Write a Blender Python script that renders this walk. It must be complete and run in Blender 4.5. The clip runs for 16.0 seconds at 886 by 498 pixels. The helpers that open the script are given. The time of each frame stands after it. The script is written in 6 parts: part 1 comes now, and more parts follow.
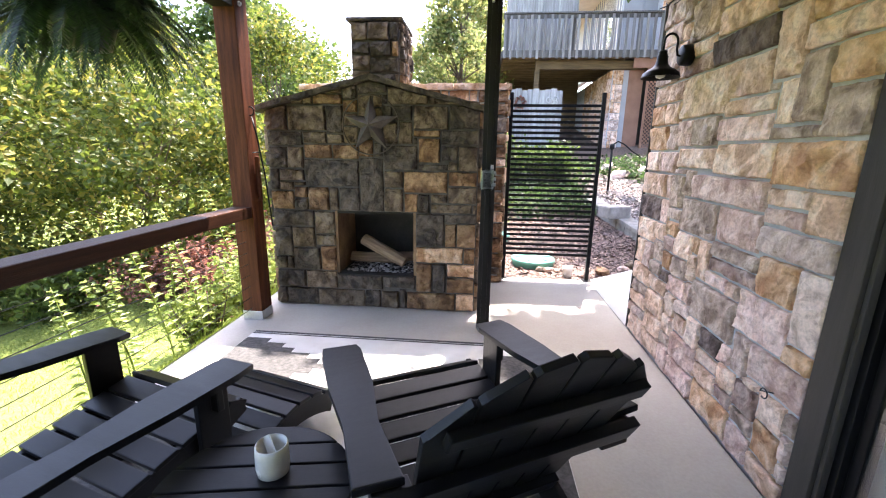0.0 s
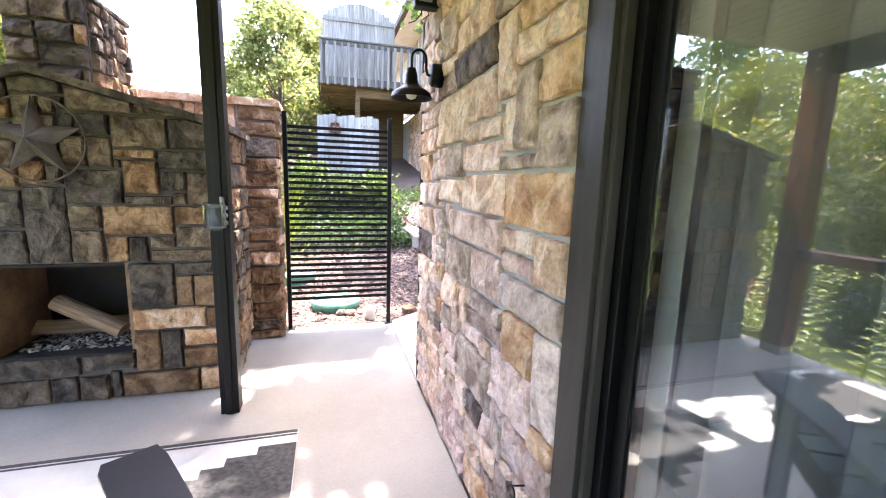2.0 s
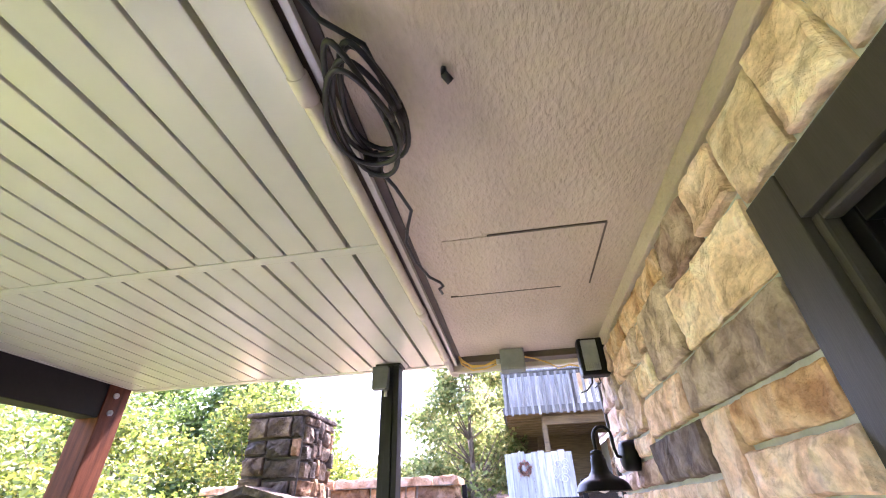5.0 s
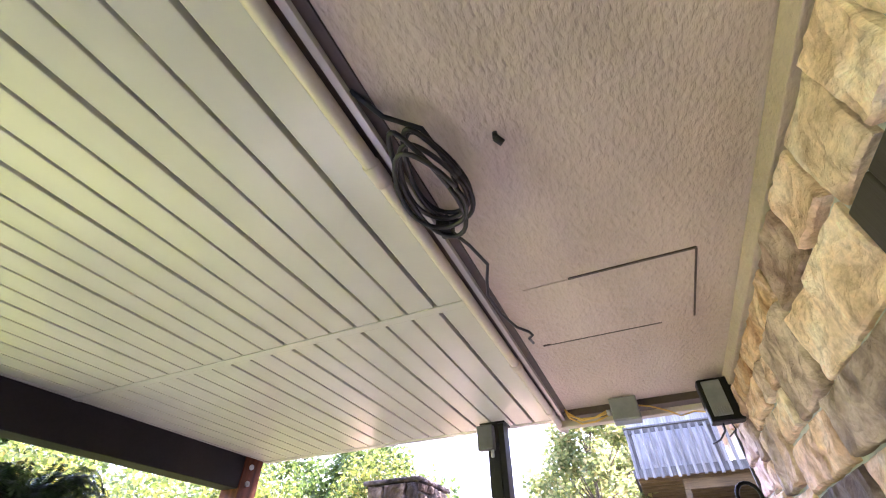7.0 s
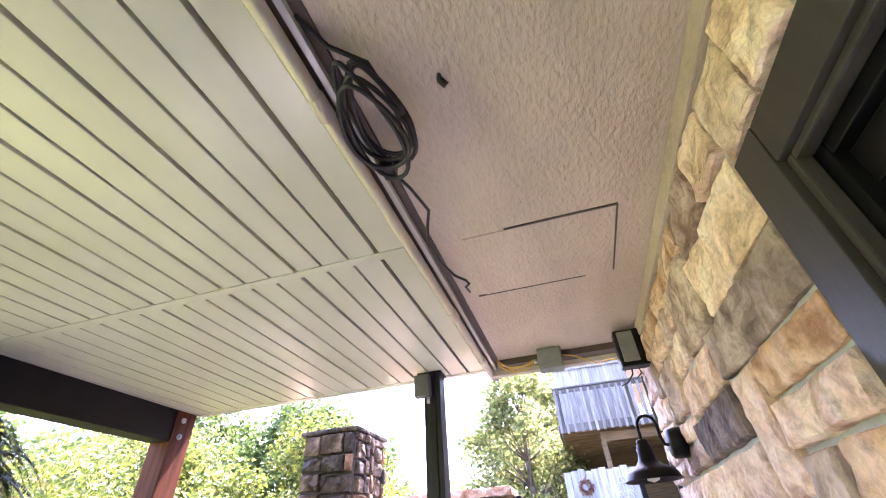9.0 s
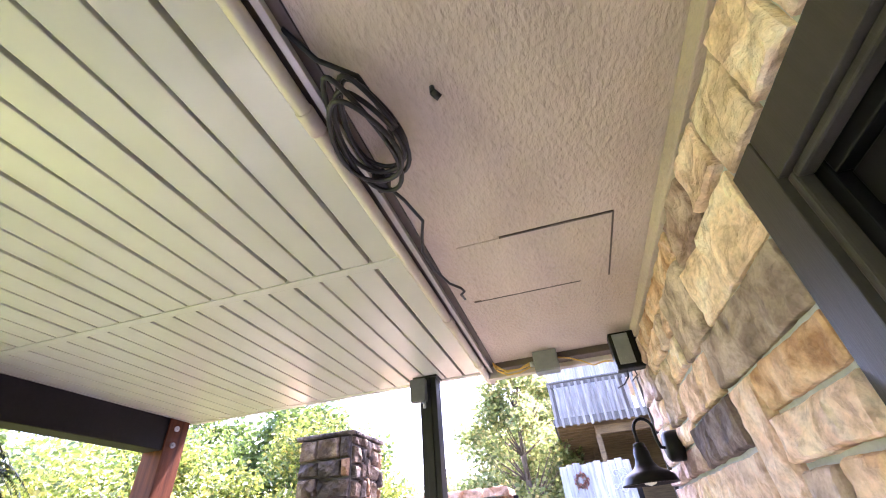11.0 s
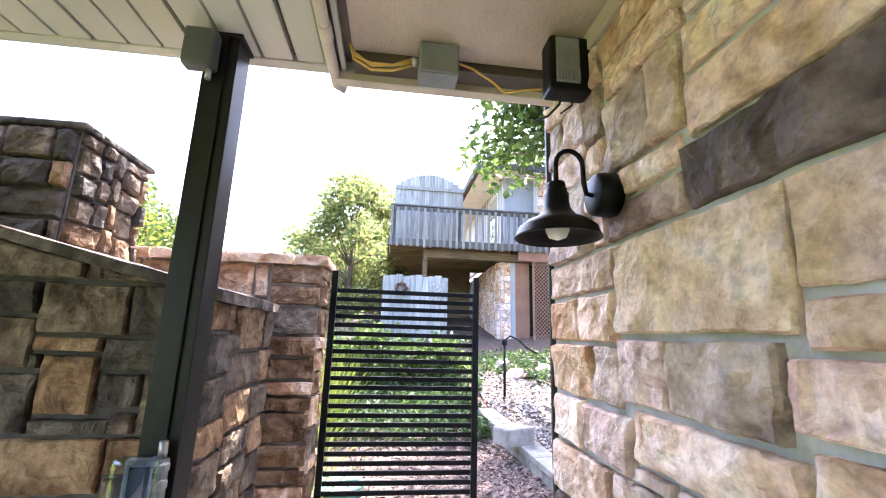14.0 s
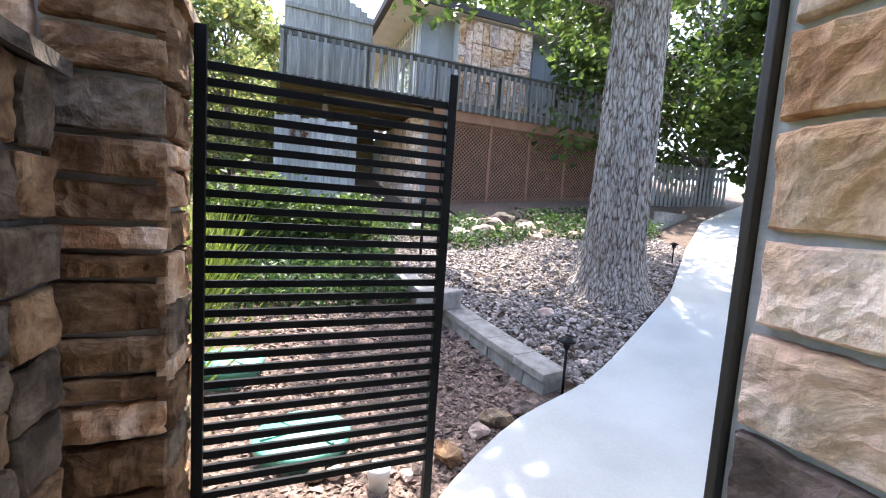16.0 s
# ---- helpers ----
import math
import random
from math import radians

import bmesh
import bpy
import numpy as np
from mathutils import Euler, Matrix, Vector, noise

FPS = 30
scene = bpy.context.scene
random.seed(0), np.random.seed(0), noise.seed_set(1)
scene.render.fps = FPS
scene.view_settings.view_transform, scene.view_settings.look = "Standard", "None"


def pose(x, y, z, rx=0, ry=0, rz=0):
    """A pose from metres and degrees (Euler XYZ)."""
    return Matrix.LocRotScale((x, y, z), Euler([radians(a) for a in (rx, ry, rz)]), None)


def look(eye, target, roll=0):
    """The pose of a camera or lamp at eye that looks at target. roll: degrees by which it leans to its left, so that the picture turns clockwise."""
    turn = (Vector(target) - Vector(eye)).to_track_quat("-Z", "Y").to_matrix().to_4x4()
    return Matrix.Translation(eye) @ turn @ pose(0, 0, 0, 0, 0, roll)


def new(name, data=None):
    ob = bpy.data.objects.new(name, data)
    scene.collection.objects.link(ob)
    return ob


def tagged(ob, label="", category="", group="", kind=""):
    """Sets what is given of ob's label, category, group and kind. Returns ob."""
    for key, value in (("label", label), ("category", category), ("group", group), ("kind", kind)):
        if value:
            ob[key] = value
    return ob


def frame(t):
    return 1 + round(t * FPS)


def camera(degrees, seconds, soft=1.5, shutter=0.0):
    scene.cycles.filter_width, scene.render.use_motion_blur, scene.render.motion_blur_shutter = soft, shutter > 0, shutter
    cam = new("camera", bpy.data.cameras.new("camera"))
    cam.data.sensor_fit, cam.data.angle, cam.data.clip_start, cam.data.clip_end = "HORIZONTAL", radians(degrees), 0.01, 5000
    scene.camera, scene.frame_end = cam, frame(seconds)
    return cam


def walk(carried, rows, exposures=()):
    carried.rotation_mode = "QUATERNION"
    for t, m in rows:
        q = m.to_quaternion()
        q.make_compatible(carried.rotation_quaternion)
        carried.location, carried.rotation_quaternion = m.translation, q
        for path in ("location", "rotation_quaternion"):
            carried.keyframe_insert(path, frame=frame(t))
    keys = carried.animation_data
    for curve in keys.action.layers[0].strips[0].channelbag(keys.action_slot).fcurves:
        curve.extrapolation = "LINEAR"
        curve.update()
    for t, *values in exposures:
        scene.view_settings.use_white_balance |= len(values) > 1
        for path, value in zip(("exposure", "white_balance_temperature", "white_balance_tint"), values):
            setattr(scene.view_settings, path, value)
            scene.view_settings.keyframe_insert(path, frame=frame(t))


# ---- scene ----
cam = camera(94.2, 16.0, soft=1.1)
PATH = [
    (0, (0.052, 0.07, 1.344), (-0.124, 2.007, 0.878), 0.9),
    (0.5, (0.237, 0.112, 1.364), (0.247, 2.066, 0.935), 1.6),
    (1, (0.432, 0.19, 1.363), (0.655, 2.139, 0.974), 2.1),
    (1.5, (0.525, 0.365, 1.355), (0.936, 2.286, 0.981), 1.9),
    (2, (0.655, 0.607, 1.362), (1.194, 2.506, 1.041), 1.7),
    (2.5, (0.744, 0.816, 1.449), (0.981, 2.801, 1.47), 1.1),
    (3, (0.759, 0.849, 1.631), (0.766, 2.805, 2.045), -0.5),
    (3.5, (0.746, 0.823, 1.7), (0.643, 2.67, 2.461), -1.7),
    (4, (0.761, 0.835, 1.706), (0.661, 2.607, 2.627), -2.0),
    (4.5, (0.767, 0.821, 1.708), (0.64, 2.548, 2.708), -2.3),
    (5, (0.759, 0.794, 1.726), (0.512, 2.458, 2.808), -2.1),
    (5.2, (0.765, 0.79, 1.722), (0.427, 2.402, 2.858), -1.4),
    (7.3, (0.808, 0.764, 1.673), (0.192, 2.148, 2.979), -0.5),
    (7.5, (0.81, 0.768, 1.655), (0.202, 2.163, 2.953), -0.7),
    (8, (0.816, 0.766, 1.629), (0.25, 2.204, 2.898), -1.8),
    (8.5, (0.821, 0.761, 1.62), (0.323, 2.265, 2.84), -2.8),
    (9, (0.815, 0.779, 1.603), (0.406, 2.339, 2.785), -3.9),
    (9.2, (0.812, 0.784, 1.6), (0.442, 2.364, 2.769), -4.4),
    (11.3, (0.817, 0.766, 1.656), (0.435, 2.353, 2.813), -5.5),
    (11.5, (0.813, 0.785, 1.646), (0.46, 2.408, 2.761), -5.2),
    (12, (0.759, 0.915, 1.605), (0.521, 2.632, 2.602), -4.4),
    (12.5, (0.676, 1.067, 1.599), (0.562, 2.861, 2.476), -3.1),
    (13, (0.672, 1.271, 1.585), (0.688, 3.129, 2.323), -1.5),
    (13.5, (0.733, 1.544, 1.582), (0.87, 3.452, 2.166), 0.0),
    (14, (0.674, 1.822, 1.531), (0.907, 3.764, 1.945), 1.7),
    (14.5, (0.654, 2.066, 1.487), (0.975, 4.026, 1.724), 2.8),
    (15, (0.695, 2.323, 1.453), (1.09, 4.284, 1.486), 3.9),
    (15.5, (0.637, 2.565, 1.386), (1.117, 4.503, 1.252), 4.4),
    (16, (0.562, 2.835, 1.37), (1.313, 4.681, 1.179), 3.8),
]
EXPOSURES = [(0.0, 3.44, 6500, 19), (0.7, 3.6, 6450, 18), (2.0, 3.92, 6500, 20), (2.9, 4.05, 6150, 28), (3.6, 4.35, 5900, 35), (5.2, 4.35, 5900, 38), (7.5, 4.22, 5850, 41), (9.0, 4.35, 5850, 40), (11.5, 4.42, 5880, 39), (13.0, 4.15, 5950, 29), (14.2, 3.7, 6100, 19), (15.0, 3.4, 6150, 17), (16.0, 2.72, 6350, 12)]
walk(cam, [(t, look(eye, target, roll)) for t, eye, target, roll in PATH], EXPOSURES)

# ---- world, sun, exposure ----
SUN_EL, SUN_AZ = radians(65), radians(17)      # azimuth from +y towards +x
to_sun = Vector((math.sin(SUN_AZ) * math.cos(SUN_EL), math.cos(SUN_AZ) * math.cos(SUN_EL), math.sin(SUN_EL)))
world = bpy.data.worlds.new("world")
scene.world = world
world.use_nodes = True
wn = world.node_tree
sky = wn.nodes.new("ShaderNodeTexSky")
sky.sky_type, sky.sun_disc = "NISHITA", False
sky.sun_elevation, sky.sun_rotation = SUN_EL, SUN_AZ
sky.air_density, sky.dust_density, sky.ozone_density = 1.0, 3.0, 1.0
wn.links.new(sky.outputs[0], wn.nodes["Background"].inputs[0])
wn.nodes["Background"].inputs[1].default_value = 0.15
sun_data = bpy.data.lights.new("sun", "SUN")
sun_data.energy, sun_data.angle, sun_data.color = 2.9, radians(0.55), (1.0, 0.94, 0.84)
sun = new("sun", sun_data)
sun.matrix_world = look(to_sun * 60, (0, 0, 0))


# ---- materials ----
def nodes_of(name):
    m = bpy.data.materials.new(name)
    m.use_nodes = True
    return m, m.node_tree.nodes, m.node_tree.links, m.node_tree.nodes["Principled BSDF"]


def ramp(nodes, stops):
    r = nodes.new("ShaderNodeValToRGB")
    while len(r.color_ramp.elements) < len(stops):
        r.color_ramp.elements.new(0.5)
    for e, (p, c) in zip(r.color_ramp.elements, stops):
        e.position, e.color = p, (*c, 1)
    return r


def surface(name, dark, light, scale=8.0, rough=0.6, metal=0.0, bump=0.15, fine=60.0, stretch=(1, 1, 1), by_object=0.0,
            spots=0.0, spec=0.5, dist=0.01, by_island=0.0):
    """A surface between two colours: broad stains, fine grain, relief; by_object shifts the brightness from piece to piece."""
    m, n, l, p = nodes_of(name)
    tc, mp = n.new("ShaderNodeTexCoord"), n.new("ShaderNodeMapping")
    info, geo = n.new("ShaderNodeObjectInfo"), n.new("ShaderNodeNewGeometry")
    mp.inputs["Scale"].default_value = stretch
    l.new(tc.outputs["Object"], mp.inputs["Vector"])
    shift = n.new("ShaderNodeMath")
    shift.operation = "MULTIPLY"
    shift.inputs[1].default_value = 37.0
    l.new(info.outputs["Random"], shift.inputs[0])
    l.new(shift.outputs[0], mp.inputs["Location"])
    big, small = n.new("ShaderNodeTexNoise"), n.new("ShaderNodeTexNoise")
    big.inputs["Scale"].default_value, big.inputs["Detail"].default_value = scale, 5
    small.inputs["Scale"].default_value, small.inputs["Detail"].default_value = fine, 4
    for t in (big, small):
        l.new(mp.outputs[0], t.inputs["Vector"])
    mixv = n.new("ShaderNodeMath")
    mixv.operation = "MULTIPLY_ADD"
    mixv.inputs[1].default_value = 0.35
    l.new(small.outputs["Fac"], mixv.inputs[0])
    l.new(big.outputs["Fac"], mixv.inputs[2])
    rmp = ramp(n, [(0.42, dark), (0.9, light)])
    l.new(mixv.outputs[0], rmp.inputs[0])
    colour = rmp.outputs[0]
    for amount, source in ((by_object, info.outputs["Random"]), (by_island, geo.outputs["Random Per Island"])):
        if amount:
            hsv, rng = n.new("ShaderNodeHueSaturation"), n.new("ShaderNodeMapRange")
            rng.inputs["To Min"].default_value, rng.inputs["To Max"].default_value = 1 - amount, 1 + amount
            l.new(source, rng.inputs["Value"])
            l.new(rng.outputs[0], hsv.inputs["Value"])
            l.new(colour, hsv.inputs["Color"])
            colour = hsv.outputs[0]
    l.new(colour, p.inputs["Base Color"])
    p.inputs["Metallic"].default_value = metal
    p.inputs["Specular IOR Level"].default_value = spec
    rr = n.new("ShaderNodeMapRange")
    rr.inputs["To Min"].default_value, rr.inputs["To Max"].default_value = max(0.03, rough - 0.1), min(1, rough + 0.1)
    l.new(big.outputs["Fac"], rr.inputs["Value"])
    l.new(rr.outputs[0], p.inputs["Roughness"])
    if bump:
        b = n.new("ShaderNodeBump")
        b.inputs["Strength"].default_value, b.inputs["Distance"].default_value = bump, dist
        l.new(mixv.outputs[0], b.inputs["Height"])
        l.new(b.outputs[0], p.inputs["Normal"])
    return m


def leaf_material(name, dark, light, yellow=None, thin=0.45):
    """Thin leaves that let light through, each of a slightly different green."""
    m, n, l, p = nodes_of(name)
    geo = n.new("ShaderNodeNewGeometry")
    stops = [(0.0, dark), (0.7, light)] + ([(1.0, yellow)] if yellow else [])
    r = ramp(n, stops)
    l.new(geo.outputs["Random Per Island"], r.inputs[0])
    l.new(r.outputs[0], p.inputs["Base Color"])
    p.inputs["Roughness"].default_value = 0.5
    tr, mx = n.new("ShaderNodeBsdfTranslucent"), n.new("ShaderNodeMixShader")
    l.new(r.outputs[0], tr.inputs["Color"])
    mx.inputs[0].default_value = thin
    l.new(p.outputs[0], mx.inputs[1])
    l.new(tr.outputs[0], mx.inputs[2])
    l.new(mx.outputs[0], n["Material Output"].inputs["Surface"])
    return m


def stone_material(name, dark, mid, light):
    """Split stone: cloudy patches of three tones, streaks, and a cleft, ridged relief."""
    m, n, l, p = nodes_of(name)
    tc, mp, info = n.new("ShaderNodeTexCoord"), n.new("ShaderNodeMapping"), n.new("ShaderNodeObjectInfo")
    l.new(tc.outputs["Object"], mp.inputs["Vector"])
    shift = n.new("ShaderNodeMath")
    shift.operation = "MULTIPLY"
    shift.inputs[1].default_value = 53.0
    l.new(info.outputs["Random"], shift.inputs[0])
    l.new(shift.outputs[0], mp.inputs["Location"])
    cloud, grain, cleft = (n.new("ShaderNodeTexNoise") for _ in range(3))
    cloud.inputs["Scale"].default_value, cloud.inputs["Detail"].default_value, cloud.inputs["Distortion"].default_value = 7.0, 6, 0.8
    grain.inputs["Scale"].default_value, grain.inputs["Detail"].default_value = 95.0, 5
    cleft.noise_type = "RIDGED_MULTIFRACTAL"
    cleft.inputs["Scale"].default_value, cleft.inputs["Detail"].default_value, cleft.inputs["Distortion"].default_value = 13.0, 6, 0.6
    for t in (cloud, grain, cleft):
        l.new(mp.outputs[0], t.inputs["Vector"])
    r = ramp(n, [(0.38, dark), (0.49, mid), (0.62, light)])
    l.new(cloud.outputs["Fac"], r.inputs[0])
    speck = ramp(n, [(0.36, (0.52, 0.49, 0.47)), (0.6, (1, 1, 1))])
    l.new(grain.outputs["Fac"], speck.inputs[0])
    mul = n.new("ShaderNodeMix")
    mul.data_type, mul.blend_type = "RGBA", "MULTIPLY"
    mul.inputs["Factor"].default_value = 0.28
    l.new(r.outputs[0], mul.inputs[6])
    l.new(speck.outputs[0], mul.inputs[7])
    fleck, fleck_r, tone = n.new("ShaderNodeTexNoise"), ramp(n, [(0.36, (0.68, 0.63, 0.60)), (0.5, (1.0, 0.98, 0.97)), (0.64, (1.14, 1.11, 1.08))]), n.new("ShaderNodeMix")
    fleck.inputs["Scale"].default_value, fleck.inputs["Detail"].default_value, fleck.inputs["Roughness"].default_value = 26.0, 8, 0.68
    l.new(mp.outputs[0], fleck.inputs["Vector"])
    l.new(fleck.outputs["Fac"], fleck_r.inputs[0])
    tone.data_type, tone.blend_type = "RGBA", "MULTIPLY"
    tone.inputs["Factor"].default_value = 0.85
    l.new(fleck_r.outputs[0], tone.inputs[7])
    stain, stain_r, blot = n.new("ShaderNodeTexNoise"), n.new("ShaderNodeMapRange"), n.new("ShaderNodeMix")
    stain.inputs["Scale"].default_value, stain.inputs["Detail"].default_value, stain.inputs["Distortion"].default_value = 4.5, 7, 1.6
    l.new(mp.outputs[0], stain.inputs["Vector"])
    stain_r.inputs["From Min"].default_value, stain_r.inputs["From Max"].default_value, stain_r.inputs["To Max"].default_value = 0.54, 0.72, 0.5
    l.new(stain.outputs["Fac"], stain_r.inputs["Value"])
    blot.data_type = "RGBA"
    blot.inputs[7].default_value = (dark[0] * 0.72, dark[1] * 0.72, dark[2] * 0.80, 1)
    l.new(stain_r.outputs[0], blot.inputs["Factor"])
    l.new(mul.outputs[2], tone.inputs[6])
    l.new(tone.outputs[2], blot.inputs[6])
    hsv, rng_n = n.new("ShaderNodeHueSaturation"), n.new("ShaderNodeMapRange")
    rng_n.inputs["To Min"].default_value, rng_n.inputs["To Max"].default_value = 0.82, 1.16
    l.new(info.outputs["Random"], rng_n.inputs["Value"])
    l.new(rng_n.outputs[0], hsv.inputs["Value"])
    l.new(blot.outputs[2], hsv.inputs["Color"])
    l.new(hsv.outputs[0], p.inputs["Base Color"])
    p.inputs["Roughness"].default_value = 0.82
    p.inputs["Specular IOR Level"].default_value = 0.3
    b1, b2 = n.new("ShaderNodeBump"), n.new("ShaderNodeBump")
    b1.inputs["Strength"].default_value, b1.inputs["Distance"].default_value = 0.9, 0.022
    b2.inputs["Strength"].default_value, b2.inputs["Distance"].default_value = 0.8, 0.009
    facet, facet_n, lift = n.new("ShaderNodeTexVoronoi"), n.new("ShaderNodeMixRGB"), n.new("ShaderNodeMath")
    facet.inputs["Scale"].default_value = 11.0
    facet_n.blend_type = "ADD"
    facet_n.inputs["Fac"].default_value = 0.16
    l.new(mp.outputs[0], facet_n.inputs[1])
    l.new(cloud.outputs["Color"], facet_n.inputs[2])
    l.new(facet_n.outputs[0], facet.inputs["Vector"])
    lift.operation = "MULTIPLY_ADD"
    lift.inputs[1].default_value = 1.3
    l.new(facet.outputs["Distance"], lift.inputs[0])
    l.new(cleft.outputs["Fac"], lift.inputs[2])
    l.new(lift.outputs[0], b1.inputs["Height"])
    l.new(fleck.outputs["Fac"], b2.inputs["Height"])
    l.new(b1.outputs[0], b2.inputs["Normal"])
    l.new(b2.outputs[0], p.inputs["Normal"])
    return m


STONE = {
    # Brown, rust and slate run dark: part of the fireplace's shade is in them.
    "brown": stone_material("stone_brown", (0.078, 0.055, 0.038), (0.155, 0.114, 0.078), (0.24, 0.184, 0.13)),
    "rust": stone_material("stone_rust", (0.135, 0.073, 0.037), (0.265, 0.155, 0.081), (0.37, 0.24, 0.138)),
    "tan": stone_material("stone_tan", (0.56, 0.37, 0.255), (0.83, 0.60, 0.455), (0.90, 0.73, 0.61)),
    "orange": stone_material("stone_orange", (0.42, 0.225, 0.115), (0.66, 0.42, 0.25), (0.78, 0.58, 0.42)),
    "grey": stone_material("stone_grey", (0.46, 0.345, 0.285), (0.72, 0.565, 0.485), (0.84, 0.69, 0.61)),
    "purple": stone_material("stone_purple", (0.085, 0.062, 0.056), (0.16, 0.118, 0.105), (0.27, 0.21, 0.185)),
    "pink": stone_material("stone_pink", (0.54, 0.355, 0.295), (0.77, 0.565, 0.485), (0.88, 0.70, 0.63)),
    "taupe": stone_material("stone_taupe", (0.29, 0.215, 0.17), (0.50, 0.385, 0.315), (0.68, 0.55, 0.46)),
    "mauve": stone_material("stone_mauve", (0.22, 0.14, 0.115), (0.40, 0.275, 0.235), (0.55, 0.42, 0.36)),
    "cream": stone_material("stone_cream", (0.66, 0.47, 0.33), (0.88, 0.67, 0.50), (0.92, 0.78, 0.65)),
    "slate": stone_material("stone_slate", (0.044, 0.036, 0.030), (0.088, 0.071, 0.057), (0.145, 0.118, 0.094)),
}
MORTAR = surface("mortar", (0.36, 0.36, 0.365), (0.54, 0.54, 0.545), 14, 0.95, bump=0.4, fine=90)
MORTAR_DARK = surface("dark_mortar", (0.07, 0.062, 0.054), (0.14, 0.125, 0.11), 14, 0.95, bump=0.4, fine=90)
CONCRETE = surface("concrete", (0.305, 0.28, 0.245), (0.43, 0.40, 0.355), 1.6, 0.75, bump=0.12, fine=70)
WALKWAY = surface("pale_concrete", (0.375, 0.385, 0.365), (0.51, 0.52, 0.495), 1.5, 0.8, bump=0.12, fine=60)
BLACK_METAL = surface("black_painted_metal", (0.004, 0.004, 0.004), (0.010, 0.0095, 0.010), 6, 0.42, spec=0.15, bump=0.05)
BRONZE_POST = surface("dark_bronze_post", (0.008, 0.0075, 0.0075), (0.018, 0.017, 0.0165), 3, 0.42, spec=0.2, bump=0.04)
CASING = surface("brown_grey_painted_wood", (0.034, 0.030, 0.026), (0.058, 0.051, 0.045), 5, 0.5, spec=0.3, bump=0.15, stretch=(6, 6, 0.6))
FRAME_BLACK = surface("black_door_frame", (0.003, 0.003, 0.0035), (0.007, 0.007, 0.008), 6, 0.35, spec=0.25, bump=0.03)
STAIN = surface("red_brown_stained_timber", (0.040, 0.012, 0.006), (0.125, 0.042, 0.019), 4, 0.68, spec=0.12, bump=0.25, fine=40, stretch=(9, 9, 0.7))
STAIN_RAIL = surface("dark_stained_rail", (0.022, 0.008, 0.0045), (0.060, 0.024, 0.012), 4, 0.55, spec=0.16, bump=0.2, fine=40, stretch=(9, 0.7, 9))
BEAM = surface("dark_brown_beam", (0.008, 0.0065, 0.006), (0.018, 0.0145, 0.0135), 3, 0.55, spec=0.2, bump=0.1)
SOFFIT = surface("cream_metal_soffit", (0.475, 0.455, 0.375), (0.545, 0.525, 0.44), 0.9, 0.24, bump=0.015, fine=8, spec=0.6)
PLY = surface("tan_painted_plywood", (0.40, 0.32, 0.245), (0.54, 0.44, 0.345), 2.5, 0.42, bump=0.7, fine=42, stretch=(1.9, 1.0, 1), dist=0.025)
PLY_TRIM = surface("tan_trim", (0.46, 0.39, 0.30), (0.58, 0.50, 0.40), 5, 0.45, bump=0.1)
DARK_GAP = surface("dark_brown_trim", (0.05, 0.035, 0.025), (0.10, 0.075, 0.055), 6, 0.6)
CHAIR = surface("charcoal_resin_wood", (0.004, 0.004, 0.0048), (0.009, 0.009, 0.0105), 4, 0.40, spec=0.24, bump=0.06, fine=50, stretch=(2, 8, 8))
RUBBER = surface("black_cable", (0.004, 0.004, 0.004), (0.01, 0.01, 0.01), 20, 0.4)
GREY_PLASTIC = surface("grey_plastic", (0.17, 0.175, 0.18), (0.24, 0.245, 0.25), 10, 0.45, bump=0.03)
GALV = surface("galvanised_steel", (0.35, 0.35, 0.35), (0.55, 0.55, 0.55), 12, 0.35, metal=0.8)
YELLOW_WIRE = surface("yellow_wire", (0.55, 0.33, 0.06), (0.7, 0.45, 0.1), 10, 0.5)
RUG_LIGHT = surface("ivory_woven_rug", (0.50, 0.49, 0.47), (0.66, 0.65, 0.63), 5, 0.95, bump=0.4, fine=220)
RUG_DARK = surface("charcoal_woven_rug", (0.028, 0.027, 0.028), (0.095, 0.092, 0.09), 40, 0.95, bump=0.5, fine=240)
FIREBRICK = surface("sooty_firebrick", (0.10, 0.06, 0.032), (0.30, 0.19, 0.11), 5, 0.9, bump=0.3)
# Firebox soot; also colours the shade sheet behind the deck lattice.
SOOT_SHADE = surface("soot_and_shade", (0.008, 0.007, 0.006), (0.03, 0.026, 0.022), 6, 0.95, bump=0.3)
ASH = surface("ash_and_cinders", (0.10, 0.09, 0.085), (0.42, 0.39, 0.36), 30, 0.95, bump=0.6, by_island=0.5)
LOG = surface("split_log", (0.12, 0.075, 0.045), (0.36, 0.25, 0.16), 5, 0.85, bump=0.4, stretch=(1, 9, 9))
RUST = surface("weathered_tin", (0.05, 0.041, 0.034), (0.15, 0.125, 0.106), 9, 0.5, metal=0.3, bump=0.15, fine=60)
GREY_WOOD = surface("weathered_grey_wood", (0.17, 0.165, 0.16), (0.38, 0.375, 0.37), 3, 0.85, bump=0.25, fine=40, stretch=(8, 8, 0.8), by_object=0.2, by_island=0.15)
# Darker copy of the grey wood: shade round the pickets is in its colour.
RAIL_WOOD = surface("shaded_weathered_railing", (0.045, 0.044, 0.042), (0.13, 0.128, 0.125), 3, 0.85, bump=0.25, fine=40, stretch=(8, 8, 0.8), by_object=0.25)
PICKET_WOOD = surface("weathered_pickets", (0.11, 0.108, 0.104), (0.27, 0.266, 0.26), 3, 0.85, bump=0.25, fine=40, stretch=(8, 8, 0.8), by_object=0.25)
